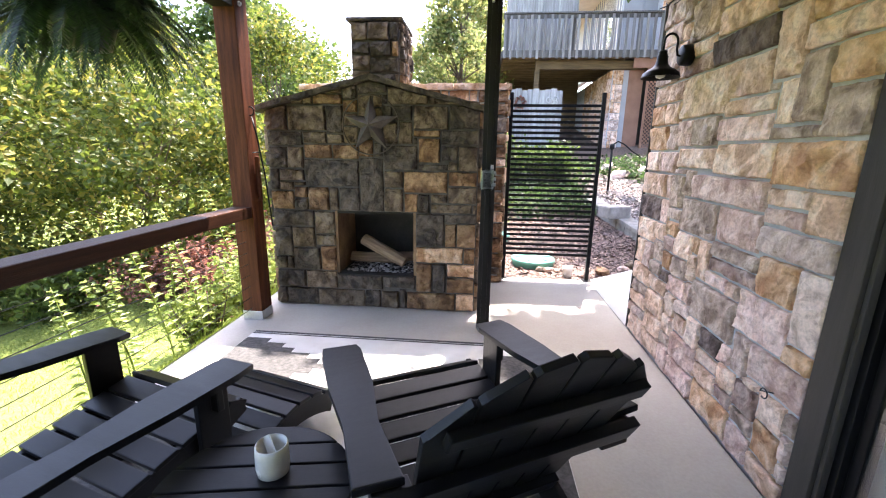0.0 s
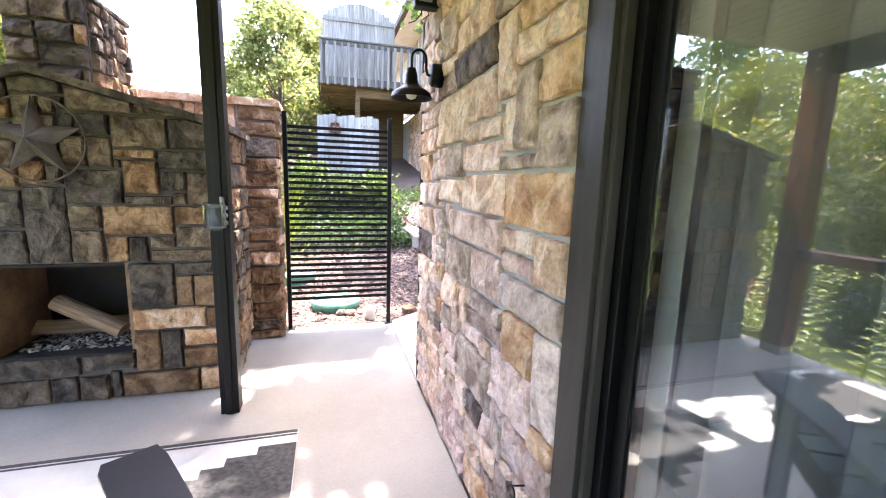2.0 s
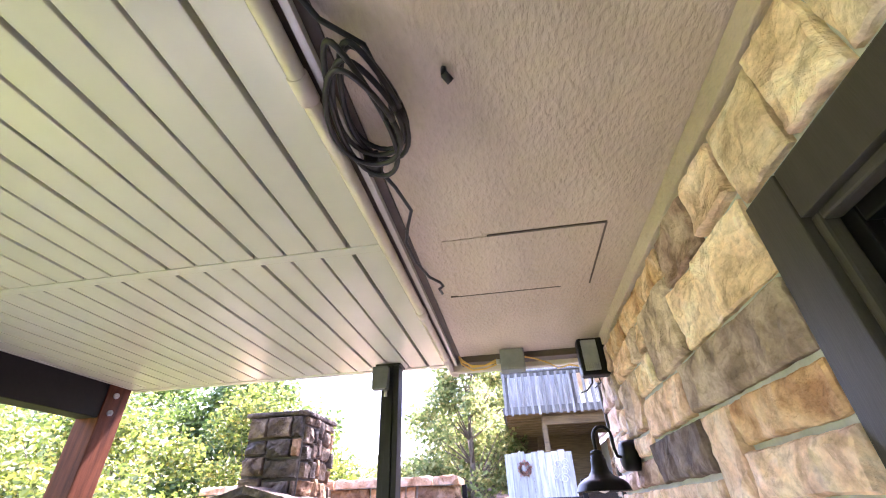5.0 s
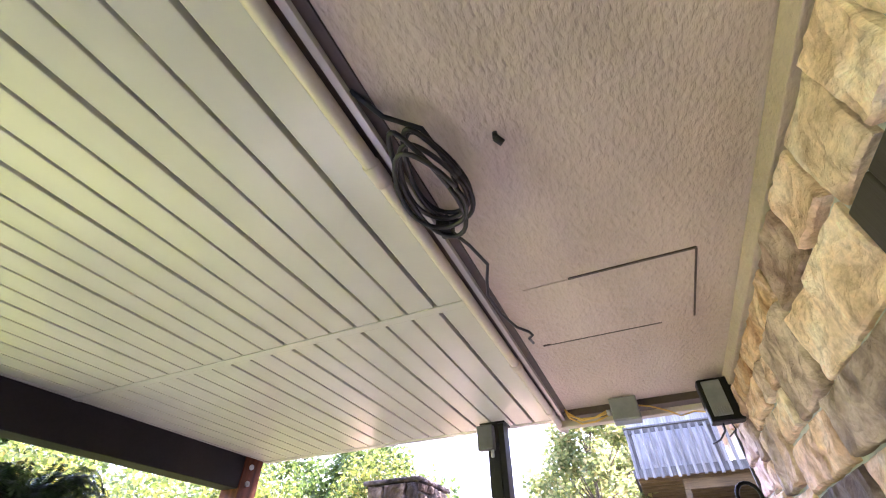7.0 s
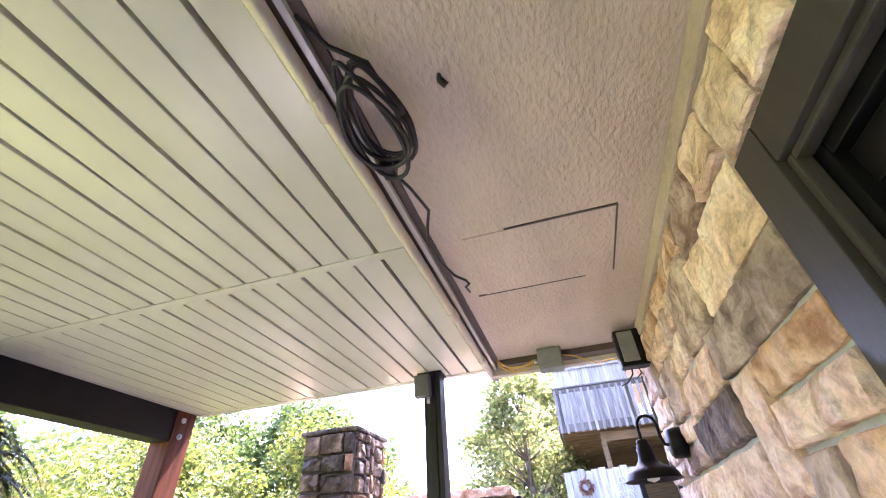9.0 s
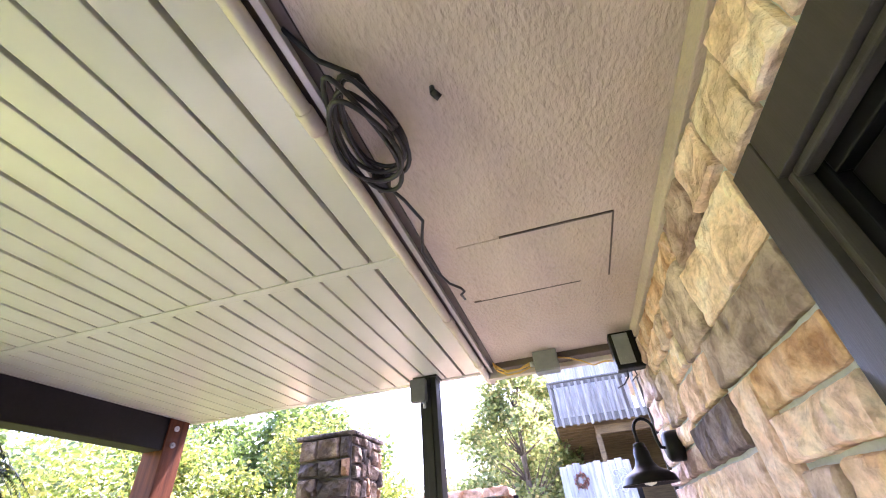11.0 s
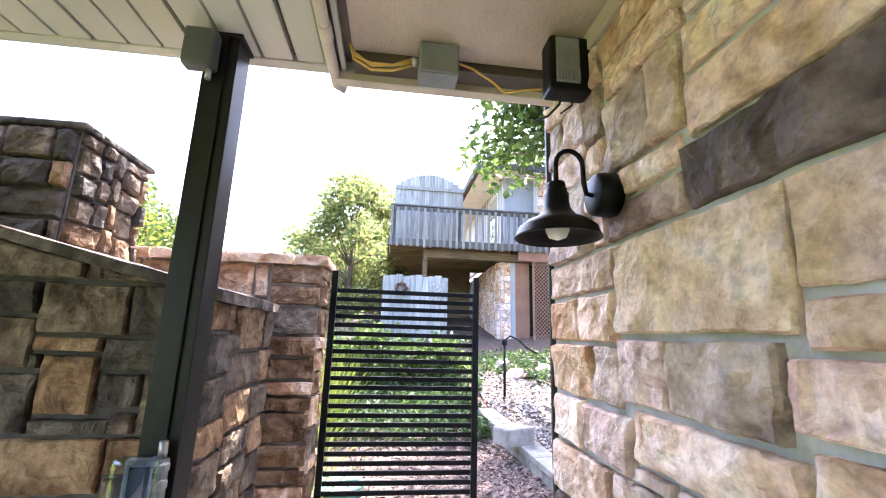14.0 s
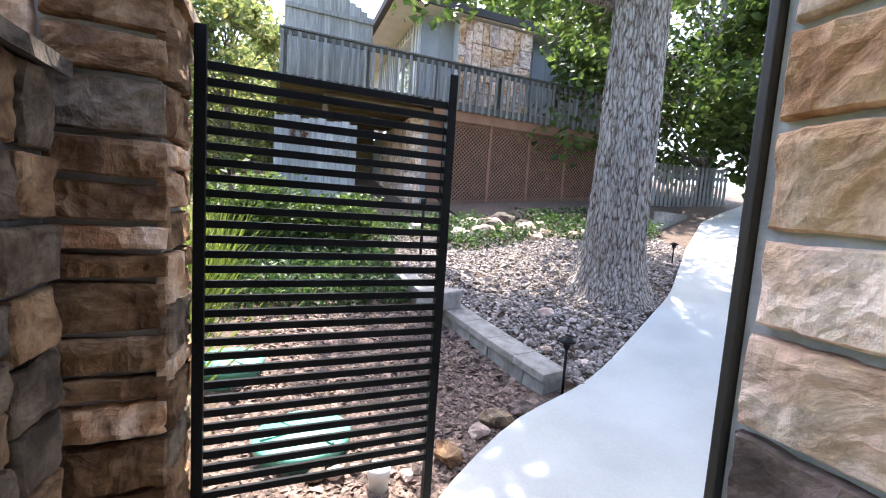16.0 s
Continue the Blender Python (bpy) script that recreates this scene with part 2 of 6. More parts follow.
DECK_WOOD = surface("weathered_deck_boards", (0.06, 0.040, 0.020), (0.16, 0.112, 0.055), 3, 0.85, bump=0.2, stretch=(0.8, 8, 8), by_island=0.25)
SIDING = surface("grey_board_siding", (0.27, 0.275, 0.29), (0.36, 0.365, 0.38), 2, 0.7, bump=0.08)
CREAM = surface("cream_trim", (0.55, 0.5, 0.42), (0.68, 0.63, 0.55), 3, 0.6)
LATTICE = surface("brown_lattice", (0.19, 0.095, 0.058), (0.30, 0.16, 0.105), 3, 0.7)
ROOFING = surface("brown_roof_edge", (0.035, 0.03, 0.028), (0.075, 0.065, 0.06), 3, 0.8)
TWIG = surface("brown_twig", (0.06, 0.045, 0.03), (0.16, 0.12, 0.085), 9, 0.9)
PEBBLE = surface("gravel_stones", (0.125, 0.10, 0.088), (0.36, 0.31, 0.28), 20, 0.9, bump=0.3, by_island=0.55)
MULCH = surface("mulch_chips", (0.05, 0.034, 0.028), (0.25, 0.175, 0.145), 20, 0.95, bump=0.3, by_island=0.55)
GREEN_LID = surface("green_plastic_lid", (0.07, 0.26, 0.20), (0.12, 0.36, 0.29), 4, 0.5)
WHITE_CAP = surface("white_plastic", (0.62, 0.62, 0.60), (0.75, 0.75, 0.73), 8, 0.5)
BLOCK = surface("grey_retaining_block", (0.17, 0.155, 0.135), (0.36, 0.335, 0.30), 9, 0.95, bump=0.7, fine=60, by_object=0.12)
CERAMIC = surface("glazed_ceramic", (0.50, 0.49, 0.46), (0.66, 0.65, 0.62), 12, 0.25, bump=0.1)
LACQUER = surface("white_card", (0.7, 0.7, 0.7), (0.8, 0.8, 0.8), 8, 0.6)
CURTAIN = surface("grey_curtain_cloth", (0.40, 0.40, 0.41), (0.52, 0.52, 0.53), 4, 0.9, bump=0.15, fine=150)
INNER = surface("dim_room_paint", (0.30, 0.28, 0.25), (0.38, 0.36, 0.33), 2, 0.8)
LEAF_MAPLE = leaf_material("maple_leaves", (0.04, 0.068, 0.012), (0.145, 0.18, 0.028), (0.28, 0.235, 0.045), thin=0.5)
LEAF_OAK = leaf_material("oak_leaves", (0.03, 0.06, 0.014), (0.11, 0.165, 0.035))
# Far trees: haze is put into the colour, paler than nearer leaves.
LEAF_HAZED = leaf_material("hazed_leaves", (0.10, 0.135, 0.04), (0.225, 0.26, 0.08), (0.38, 0.33, 0.125), thin=0.58)
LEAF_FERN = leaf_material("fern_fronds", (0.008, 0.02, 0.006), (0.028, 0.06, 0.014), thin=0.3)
LEAF_RED = leaf_material("red_leaves", (0.10, 0.035, 0.03), (0.28, 0.12, 0.09))
LEAF_BRIGHT = leaf_material("bright_leaves", (0.11, 0.16, 0.03), (0.25, 0.30, 0.07))
LEAF_COVER = leaf_material("ground_cover_leaves", (0.02, 0.045, 0.013), (0.07, 0.12, 0.035))
GRASS = leaf_material("grass_blades", (0.09, 0.13, 0.018), (0.19, 0.235, 0.035), (0.25, 0.28, 0.06))


def window_glass(name, tint, base):
    """Thin coated panes: clear straight through, with a mirror gloss that grows at a slant."""
    m, n, l, p = nodes_of(name)
    clear, gloss, fres, mx = n.new("ShaderNodeBsdfTransparent"), n.new("ShaderNodeBsdfGlossy"), n.new("ShaderNodeLayerWeight"), n.new("ShaderNodeMixShader")
    clear.inputs["Color"].default_value = (*tint, 1)
    gloss.inputs["Roughness"].default_value = 0.0
    fres.inputs["Blend"].default_value = 0.5
    power, scale = n.new("ShaderNodeMath"), n.new("ShaderNodeMath")
    power.operation, scale.operation = "POWER", "MULTIPLY_ADD"
    power.inputs[1].default_value = 5.0
    scale.inputs[1].default_value, scale.inputs[2].default_value = 1 - base, base
    l.new(fres.outputs["Facing"], power.inputs[0])
    l.new(power.outputs[0], scale.inputs[0])
    l.new(scale.outputs[0], mx.inputs[0])
    l.new(clear.outputs[0], mx.inputs[1])
    l.new(gloss.outputs[0], mx.inputs[2])
    l.new(mx.outputs[0], n["Material Output"].inputs["Surface"])
    return m


GLASS = window_glass("coated_double_glazing", (0.96, 0.98, 0.98), 0.20)
COVER_CLEAR = window_glass("clear_weatherproof_plastic", (0.80, 0.84, 0.86), 0.13)


def ground_material():
    """Lawn on the low side, mulch and earth on the other, blended with ragged edges."""
    m, n, l, p = nodes_of("ground_cover")
    tc = n.new("ShaderNodeTexCoord")
    sep = n.new("ShaderNodeSeparateXYZ")
    l.new(tc.outputs["Object"], sep.inputs[0])
    big, small = n.new("ShaderNodeTexNoise"), n.new("ShaderNodeTexNoise")
    big.inputs["Scale"].default_value, small.inputs["Scale"].default_value = 0.8, 25
    big.inputs["Detail"].default_value = small.inputs["Detail"].default_value = 6
    for t in (big, small):
        l.new(tc.outputs["Object"], t.inputs["Vector"])
    grass = ramp(n, [(0.3, (0.10, 0.14, 0.02)), (0.7, (0.22, 0.26, 0.05))])
    soil = ramp(n, [(0.3, (0.035, 0.024, 0.018)), (0.7, (0.17, 0.115, 0.085))])
    l.new(small.outputs["Fac"], grass.inputs[0])
    l.new(small.outputs["Fac"], soil.inputs[0])
    edge = n.new("ShaderNodeMath")
    edge.operation = "MULTIPLY_ADD"
    edge.inputs[1].default_value = 1.6
    l.new(big.outputs["Fac"], edge.inputs[0])
    l.new(sep.outputs["X"], edge.inputs[2])
    rng = n.new("ShaderNodeMapRange")
    rng.inputs["From Min"].default_value, rng.inputs["From Max"].default_value = -1.5, -0.8
    l.new(edge.outputs[0], rng.inputs["Value"])
    mx = n.new("ShaderNodeMix")
    mx.data_type = "RGBA"
    l.new(rng.outputs[0], mx.inputs["Factor"])
    l.new(grass.outputs[0], mx.inputs[6])
    l.new(soil.outputs[0], mx.inputs[7])
    l.new(mx.outputs[2], p.inputs["Base Color"])
    p.inputs["Roughness"].default_value = 0.95
    b = n.new("ShaderNodeBump")
    b.inputs["Strength"].default_value, b.inputs["Distance"].default_value = 0.7, 0.03
    l.new(small.outputs["Fac"], b.inputs["Height"])
    l.new(b.outputs[0], p.inputs["Normal"])
    return m


def bark_material():
    """Long furrowed plates: pale grey ridges between dark, warm cracks."""
    m, n, l, p = nodes_of("furrowed_bark")
    tc, mp = n.new("ShaderNodeTexCoord"), n.new("ShaderNodeMapping")
    mp.inputs["Scale"].default_value = (12.0, 12.0, 3.0)
    l.new(tc.outputs["Object"], mp.inputs["Vector"])
    crack, grain = n.new("ShaderNodeTexVoronoi"), n.new("ShaderNodeTexNoise")
    crack.feature = "DISTANCE_TO_EDGE"
    crack.inputs["Scale"].default_value = 2.2
    grain.inputs["Scale"].default_value, grain.inputs["Detail"].default_value, grain.inputs["Distortion"].default_value = 2.2, 10, 0.9
    bend = n.new("ShaderNodeMixRGB")
    bend.blend_type = "ADD"
    bend.inputs["Fac"].default_value = 0.35
    l.new(mp.outputs[0], grain.inputs["Vector"])
    l.new(mp.outputs[0], bend.inputs[1])
    l.new(grain.outputs["Color"], bend.inputs[2])
    l.new(bend.outputs[0], crack.inputs["Vector"])
    add = n.new("ShaderNodeMath")
    add.operation = "MULTIPLY_ADD"
    add.inputs[1].default_value = 0.75
    l.new(grain.outputs["Fac"], add.inputs[0])
    l.new(crack.outputs["Distance"], add.inputs[2])
    r = ramp(n, [(0.30, (0.05, 0.036, 0.028)), (0.40, (0.17, 0.13, 0.10)), (0.50, (0.32, 0.27, 0.23)), (0.72, (0.47, 0.42, 0.375))])
    l.new(add.outputs[0], r.inputs[0])
    l.new(r.outputs[0], p.inputs["Base Color"])
    p.inputs["Roughness"].default_value = 0.95
    bp = n.new("ShaderNodeBump")
    bp.inputs["Strength"].default_value, bp.inputs["Distance"].default_value = 1.0, 0.06
    l.new(add.outputs[0], bp.inputs["Height"])
    l.new(bp.outputs[0], p.inputs["Normal"])
    return m


BARK = bark_material()
GROUND = ground_material()


# ---- building helpers ----
def finish(name, bm, material, smooth=False):
    me = bpy.data.meshes.new(name)
    bm.to_mesh(me)
    bm.free()
    me.materials.append(material)
    if smooth:
        me.shade_smooth()
    return me


def part(name, bm, material, parent, label="", smooth=False):
    ob = new(name, finish(name, bm, material, smooth))
    ob.parent = parent
    if label:
        tagged(ob, label)
    return ob


def thing(name, label, category, m=None, group="", kind=""):
    """An empty at a thing's base, for its parts."""
    ob = new(name)
    ob.empty_display_size = 0.1
    if m is not None:
        ob.matrix_world = m
    return tagged(ob, label, category, group, kind)


def single(name, bm, material, label, category, m=None, group="", kind="", smooth=False):
    """A thing of one mesh."""
    ob = new(name, finish(name, bm, material, smooth))
    if m is not None:
        ob.matrix_world = m
    return tagged(ob, label, category, group, kind)


def box(bm, x0, x1, y0, y1, z0, z1, bevel=0.0):
    made = bmesh.ops.create_cube(bm, size=1, matrix=Matrix.LocRotScale(
        ((x0 + x1) / 2, (y0 + y1) / 2, (z0 + z1) / 2), None, (x1 - x0, y1 - y0, z1 - z0)))["verts"]
    if bevel:
        edges = list({e for v in made for e in v.link_edges})
        bmesh.ops.bevel(bm, geom=edges, offset=bevel, segments=2, affect="EDGES", profile=0.6)
    return bm


def cuboid(x0, x1, y0, y1, z0, z1, bevel=0.0):
    return box(bmesh.new(), x0, x1, y0, y1, z0, z1, bevel)


def tube(bm, points, radius, sides=8, closed_ends=True):
    """A round bar along points; radius may be a list."""
    pts = [Vector(p) for p in points]
    rad = radius if isinstance(radius, (list, tuple)) else [radius] * len(pts)
    rings, side = [], None
    for i, p in enumerate(pts):
        d = (pts[min(i + 1, len(pts) - 1)] - pts[max(i - 1, 0)]).normalized()
        if side is None:
            side = d.orthogonal().normalized()
        side = (side - d * side.dot(d)).normalized()
        up = d.cross(side)
        rings.append([bm.verts.new(p + (side * math.cos(a) + up * math.sin(a)) * rad[i]) for a in
                      [2 * math.pi * k / sides for k in range(sides)]])
    for a, b in zip(rings, rings[1:]):
        for k in range(sides):
            f = bm.faces.new((a[k], a[(k + 1) % sides], b[(k + 1) % sides], b[k]))
            f.smooth = True
    if closed_ends:
        bm.faces.new(list(reversed(rings[0])))
        bm.faces.new(rings[-1])
    return bm


def lathe(bm, profile, sides=32, centre=(0, 0, 0)):
    """Turn (radius, height) pairs round the z axis."""
    c = Vector(centre)
    rings = [[bm.verts.new(c + Vector((r * math.cos(2 * math.pi * k / sides), r * math.sin(2 * math.pi * k / sides), z)))
              for k in range(sides)] for r, z in profile]
    for a, b in zip(rings, rings[1:]):
        for k in range(sides):
            f = bm.faces.new((a[k], a[(k + 1) % sides], b[(k + 1) % sides], b[k]))
            f.smooth = True
    return bm


def plate(bm, outline, z0, z1, bevel=0.0):
    """A flat board with the given outline in x, y."""
    low = [bm.verts.new((x, y, z0)) for x, y in outline]
    top = [bm.verts.new((x, y, z1)) for x, y in outline]
    n = len(outline)
    faces = [bm.faces.new(list(reversed(low))), bm.faces.new(top)]
    for i in range(n):
        faces.append(bm.faces.new((low[i], low[(i + 1) % n], top[(i + 1) % n], top[i])))
    if bevel:
        edges = list({e for e in faces[1].edges} | {e for e in faces[0].edges})
        bmesh.ops.bevel(bm, geom=edges, offset=bevel, segments=2, affect="EDGES", profile=0.6)
    return bm


def moved(bm, m):
    bmesh.ops.transform(bm, matrix=m, verts=bm.verts)
    return bm


# ---- stone facing ----
def pack(width, height, rng, fixed=(), cell=0.04, wide=(3, 9), tall=(3, 5), upright=0.4):
    """Fill a rectangle with a random ashlar of blocks: (x0, z0, x1, z1, kind or None)."""
    nx, nz = max(1, round(width / cell)), max(1, round(height / cell))
    cx, cz = width / nx, height / nz
    used = np.zeros((nx, nz), bool)
    out, left = [], []
    for x0, z0, x1, z1, kind in fixed:
        a, b = max(0, round(x0 / cx)), max(0, round(z0 / cz))
        c, d = min(nx, round(x1 / cx)), min(nz, round(z1 / cz))
        while kind != "gap" and c > a and d > b and used[a:c, b:d].any():
            sides = (used[a, b:d].mean(), used[c - 1, b:d].mean(), used[a:c, b].mean(), used[a:c, d - 1].mean())
            k = sides.index(max(sides))
            a, c, b, d = a + (k == 0), c - (k == 1), b + (k == 2), d - (k == 3)
        if (c - a) * cx < 0.055 or (d - b) * cz < 0.055:
            continue
        used[a:c, b:d] = True
        if kind != "gap":
            out.append((a * cx, b * cz, c * cx, d * cz, kind))
    for j in range(nz):
        for i in range(nx):
            if used[i, j]:
                continue
            w, h = rng.randint(*wide), rng.randint(*tall)
            if h == tall[1] and rng.random() < upright:
                w = max(wide[0], w // 2)
            room = 0
            while i + room < nx and not used[i + room, j] and room < w:
                room += 1
            w = room
            if i + w < nx and not used[i + w, j] and (i + w + 1 >= nx or used[min(nx - 1, i + w + 1), j]):
                w += 1
            run = 0
            while j + run < nz and not used[i:i + w, j + run].any():
                run += 1
            if run <= tall[1] + 1:
                h = run
            elif run - h == 1:
                h += 1
            used[i:i + w, j:j + h] = True
            if w * cx > 0.055 and h * cz > 0.055:
                out.append((i * cx, j * cz, (i + w) * cx, (j + h) * cz, None))
            else:
                left.append((i, j, w, h))
    for i, j, w, h in left:
        used[i:i + w, j:j + h] = False
    # neighbours grow over the slivers that are too thin for a block
    grown = []
    for x0, z0, x1, z1, kind in out:
        a, b, c, d = round(x0 / cx), round(z0 / cz), round(x1 / cx), round(z1 / cz)
        for _ in range(2):
            if a > 0 and not used[a - 1, b:d].any():
                a -= 1
                used[a, b:d] = True
            if c < nx and not used[c, b:d].any():
                used[c, b:d] = True
                c += 1
            if b > 0 and not used[a:c, b - 1].any():
                b -= 1
                used[a:c, b] = True
            if d < nz and not used[a:c, d].any():
                used[a:c, d] = True
                d += 1
        grown.append((a * cx, b * cz, c * cx, d * cz, kind))
    for i in range(nx):
        for j in range(nz):
            w = h = 0
            while i + w < nx and not used[i + w, j] and w < wide[1]:
                w += 1
            while w and j + h < nz and not used[i:i + w, j + h].any() and h < tall[1]:
                h += 1
            if w * cx > 0.035 and h * cz > 0.035:
                used[i:i + w, j:j + h] = True
                grown.append((i * cx, j * cz, (i + w) * cx, (j + h) * cz, None))
    return grown


def stone_mesh(w, h, depth, rng, top=None, joint=0.008, rough=1.0):
    """A split-faced block, front towards -y, lower left corner at the origin; top(x) cuts its head to a slope."""
    nx, nz = max(5, min(22, round(w / 0.019) + 2)), max(5, min(15, round(h / 0.019) + 2))
    seed = Vector((rng.random() * 100, rng.random() * 100, rng.random() * 100))
    tilt_x, tilt_z = rng.uniform(-0.006, 0.006) * rough, rng.uniform(-0.006, 0.006) * rough

    def steps(length, n):
        """A first and last step of a few millimetres for the arris, even ones between."""
        a = min(0.005, length * 0.06)
        return [0.0] + [a + (length - 2 * a) * q / (n - 2) for q in range(n - 1)] + [length]

    bm = bmesh.new()
    grid = {}
    us = steps(w - 2 * joint, nx)
    for i in range(nx + 1):
        x_here = joint + us[i]
        head = h - joint if top is None else min(h - joint, top(x_here))
        vs = steps(max(0.02, head - joint), nz)
        for k in range(nz + 1):
            x, z = x_here, joint + vs[k]
            rim_pt = i in (0, nx) or k in (0, nz)
            wob = noise.noise_vector(seed + Vector((x * 9, 0, z * 9)))
            wob2 = noise.noise_vector(seed + Vector((x * 38, 0, z * 38)))
            amp = 0.0052 * rough
            x, z = x + (wob.x + 0.7 * wob2.x) * amp, z + (wob.z + 0.7 * wob2.z) * amp
            broad = noise.noise(seed + Vector((x * 6, 9, z * 6)))
            cleft = 1 - abs(noise.noise(seed + Vector((x * 11, 3, z * 9)))) * 2.4
            chip = noise.noise(seed + Vector((x * 19, 21, z * 15)))
            relief = broad * 0.009 + cleft * 0.008 + chip * 0.007 + noise.noise(seed + Vector((x * 42, 5, z * 42))) * 0.004
            relief = round(relief / 0.006) * 0.006 * 0.6 + relief * 0.4
            d = depth + (relief + tilt_x * (us[i] / w - 0.5) * 2 + tilt_z * (vs[k] / h - 0.5) * 2) * rough
            if rim_pt:
                d = d * 0.62
            elif i in (1, nx - 1) or k in (1, nz - 1):
                d = d * 0.93
            grid[i, k] = bm.verts.new((x, -max(0.006, d), z))
    for i in range(nx):
        for k in range(nz):
            bm.faces.new((grid[i, k], grid[i + 1, k], grid[i + 1, k + 1], grid[i, k + 1]))
    rim = [(i, 0) for i in range(nx)] + [(nx, k) for k in range(nz)] + [(i, nz) for i in range(nx, 0, -1)] + [(0, k) for k in range(nz, 0, -1)]
    low = [bm.verts.new((grid[q].co.x, 0.006, grid[q].co.z)) for q in rim]
    for a in range(len(rim)):
        b = (a + 1) % len(rim)
        bm.faces.new((grid[rim[b]], grid[rim[a]], low[a], low[b]))
    return bm


def stone_face(owner, m, blocks, rng, palette, depth=0.035, top=None, rough=1.0, joint=0.008):
    """Lay blocks as pieces of owner on the face whose lower left corner is m (x along, z up, -y outwards)."""
    kinds, weights = zip(*palette.items())
    for x0, z0, x1, z1, kind in blocks:
        kind = kind or rng.choices(kinds, weights)[0]
        cut = None
        if top is not None:
            if max(top(x0), top((x0 + x1) / 2), top(x1)) < z0 + 0.03:
                continue
            cut = (lambda a, b: lambda x: max(0.012, top(a + x) - b))(x0, z0)
        d = depth * rng.uniform(0.75, 1.3)
        ob = new("stone", finish("stone", stone_mesh(x1 - x0, z1 - z0, d, rng, cut, joint, rough), STONE[kind]))
        ob.parent = owner
        ob.matrix_parent_inverse = owner.matrix_world.inverted()
        ob.matrix_world = m @ pose(x0, 0, z0)


# ---- ground ----
def smooth_step(a):
    a = max(0.0, min(1.0, a))
    return a * a * (3 - 2 * a)


def height(x, y):
    """The ground: a bank down to the lawn on one side, a slope up to the neighbouring house on the other."""
    z = -0.06
    z += 0.175 * max(0.0, y - 5.6) if x > -1 else 0.175 * max(0.0, y - 5.6) * smooth_step((x + 3.0) / 2.0)
    z += 0.09 * max(0.0, min(x, 14) - 1.7) * smooth_step((y - 3.5) / 2)
    if x < -1.9:
        z -= 0.5 * smooth_step((-1.9 - x) / 0.8) + 0.13 * max(0.0, min(-2.4 - x, 14.0))
    z = min(z, 5.0)
    return z + 0.03 * noise.noise(Vector((x * 0.9, y * 0.9, 0)))


def spread(a, near, far, n):
    """Steps that are fine near a and coarse far off."""
    ts = [i / n for i in range(-n, n + 1)]
    return [a + math.copysign(near * abs(t) * n * 0.22 + far * abs(t) ** 4, t) for t in ts]


def build_ground():
    bm = bmesh.new()
    xs, ys = spread(0.0, 1.0, 400, 55), spread(4.5, 1.0, 400, 55)
    v = [[bm.verts.new((x, y, (height(x, y) if not (-2.1 < x < 9 and -8 < y < 4.35 and not (x > 1.3 and y > 3.2)) else -0.3))) for y in ys] for x in xs]
    for i in range(len(xs) - 1):
        for j in range(len(ys) - 1):
            bm.faces.new((v[i][j], v[i + 1][j], v[i + 1][j + 1], v[i][j + 1]))
    return single("ground", bm, GROUND, "sloping ground of lawn and brown mulch", "ground", kind="structure", smooth=True)


build_ground()

# ---- patio slab and walkway ----
slab = single("patio_floor", cuboid(-1.87, 1.235, -4.5, 4.46, -0.28, 0.0, 0.012), CONCRETE, "pale smooth concrete patio slab in covered porch", "floor", kind="structure")


def ribbon(left, right, drop):
    bm = bmesh.new()
    top = [(bm.verts.new(a), bm.verts.new(b)) for a, b in zip(left, right)]
    low = [(bm.verts.new(Vector(a) - Vector((0, 0, drop))), bm.verts.new(Vector(b) - Vector((0, 0, drop)))) for a, b in zip(left, right)]
    for i in range(len(top) - 1):
        bm.faces.new((top[i][1], top[i + 1][1], top[i + 1][0], top[i][0]))
        bm.faces.new((top[i][0], top[i + 1][0], low[i + 1][0], low[i][0]))
        bm.faces.new((low[i][1], low[i + 1][1], top[i + 1][1], top[i][1]))
    bm.faces.new((top[0][0], low[0][0], low[0][1], top[0][1]))
    bm.faces.new((top[-1][1], low[-1][1], low[-1][0], top[-1][0]))
    return bm


WALK = [(1.236, 4.46), (1.77, 4.92), (2.33, 5.14), (2.84, 5.28), (3.83, 5.80), (5.32, 6.60), (7.47, 8.11), (10.22, 9.85), (14.22, 11.45)]


def walk_left(x):
    """The y of the walkway's outer edge."""
    for (xa, ya), (xb, yb) in zip(WALK, WALK[1:]):
        if x <= xb:
            return ya + (yb - ya) * (x - xa) / (xb - xa)
    return WALK[-1][1]


def build_walkway():
    lefts, rights = [], []
    n = 60
    for i in range(n + 1):
        x = 1.236 + (WALK[-1][0] - 1.236) * i / n
        y = sum(walk_left(x + d) for d in (-0.3, -0.15, 0, 0.15, 0.3)) / 5 if i else 4.46
        k = smooth_step((x - 1.236) / 2.5)
        rx, ry = x + 0.66 * k, y - 1.26 + 0.18 * k
        lefts.append((x, y, height(x, y) + 0.065))
        rights.append((rx, ry, height(x, y) + 0.065))
    return single("walkway", ribbon(lefts, rights, 0.5), WALKWAY, "pale concrete walkway curving uphill past gravel", "path", kind="structure")


build_walkway()

# ---- house wall with stone facing ----
WX, Y_END, Y_CASE, CEIL, FRIEZE = 1.252, 3.235, 1.513, 2.472, 2.408
house = single("wall_house", cuboid(WX + 0.004, WX + 0.22, Y_CASE + 0.002, Y_END + 0.012, -0.1, 2.75), MORTAR, "house wall faced with rough tan and brown split stone in grey mortar", "wall", kind="structure")
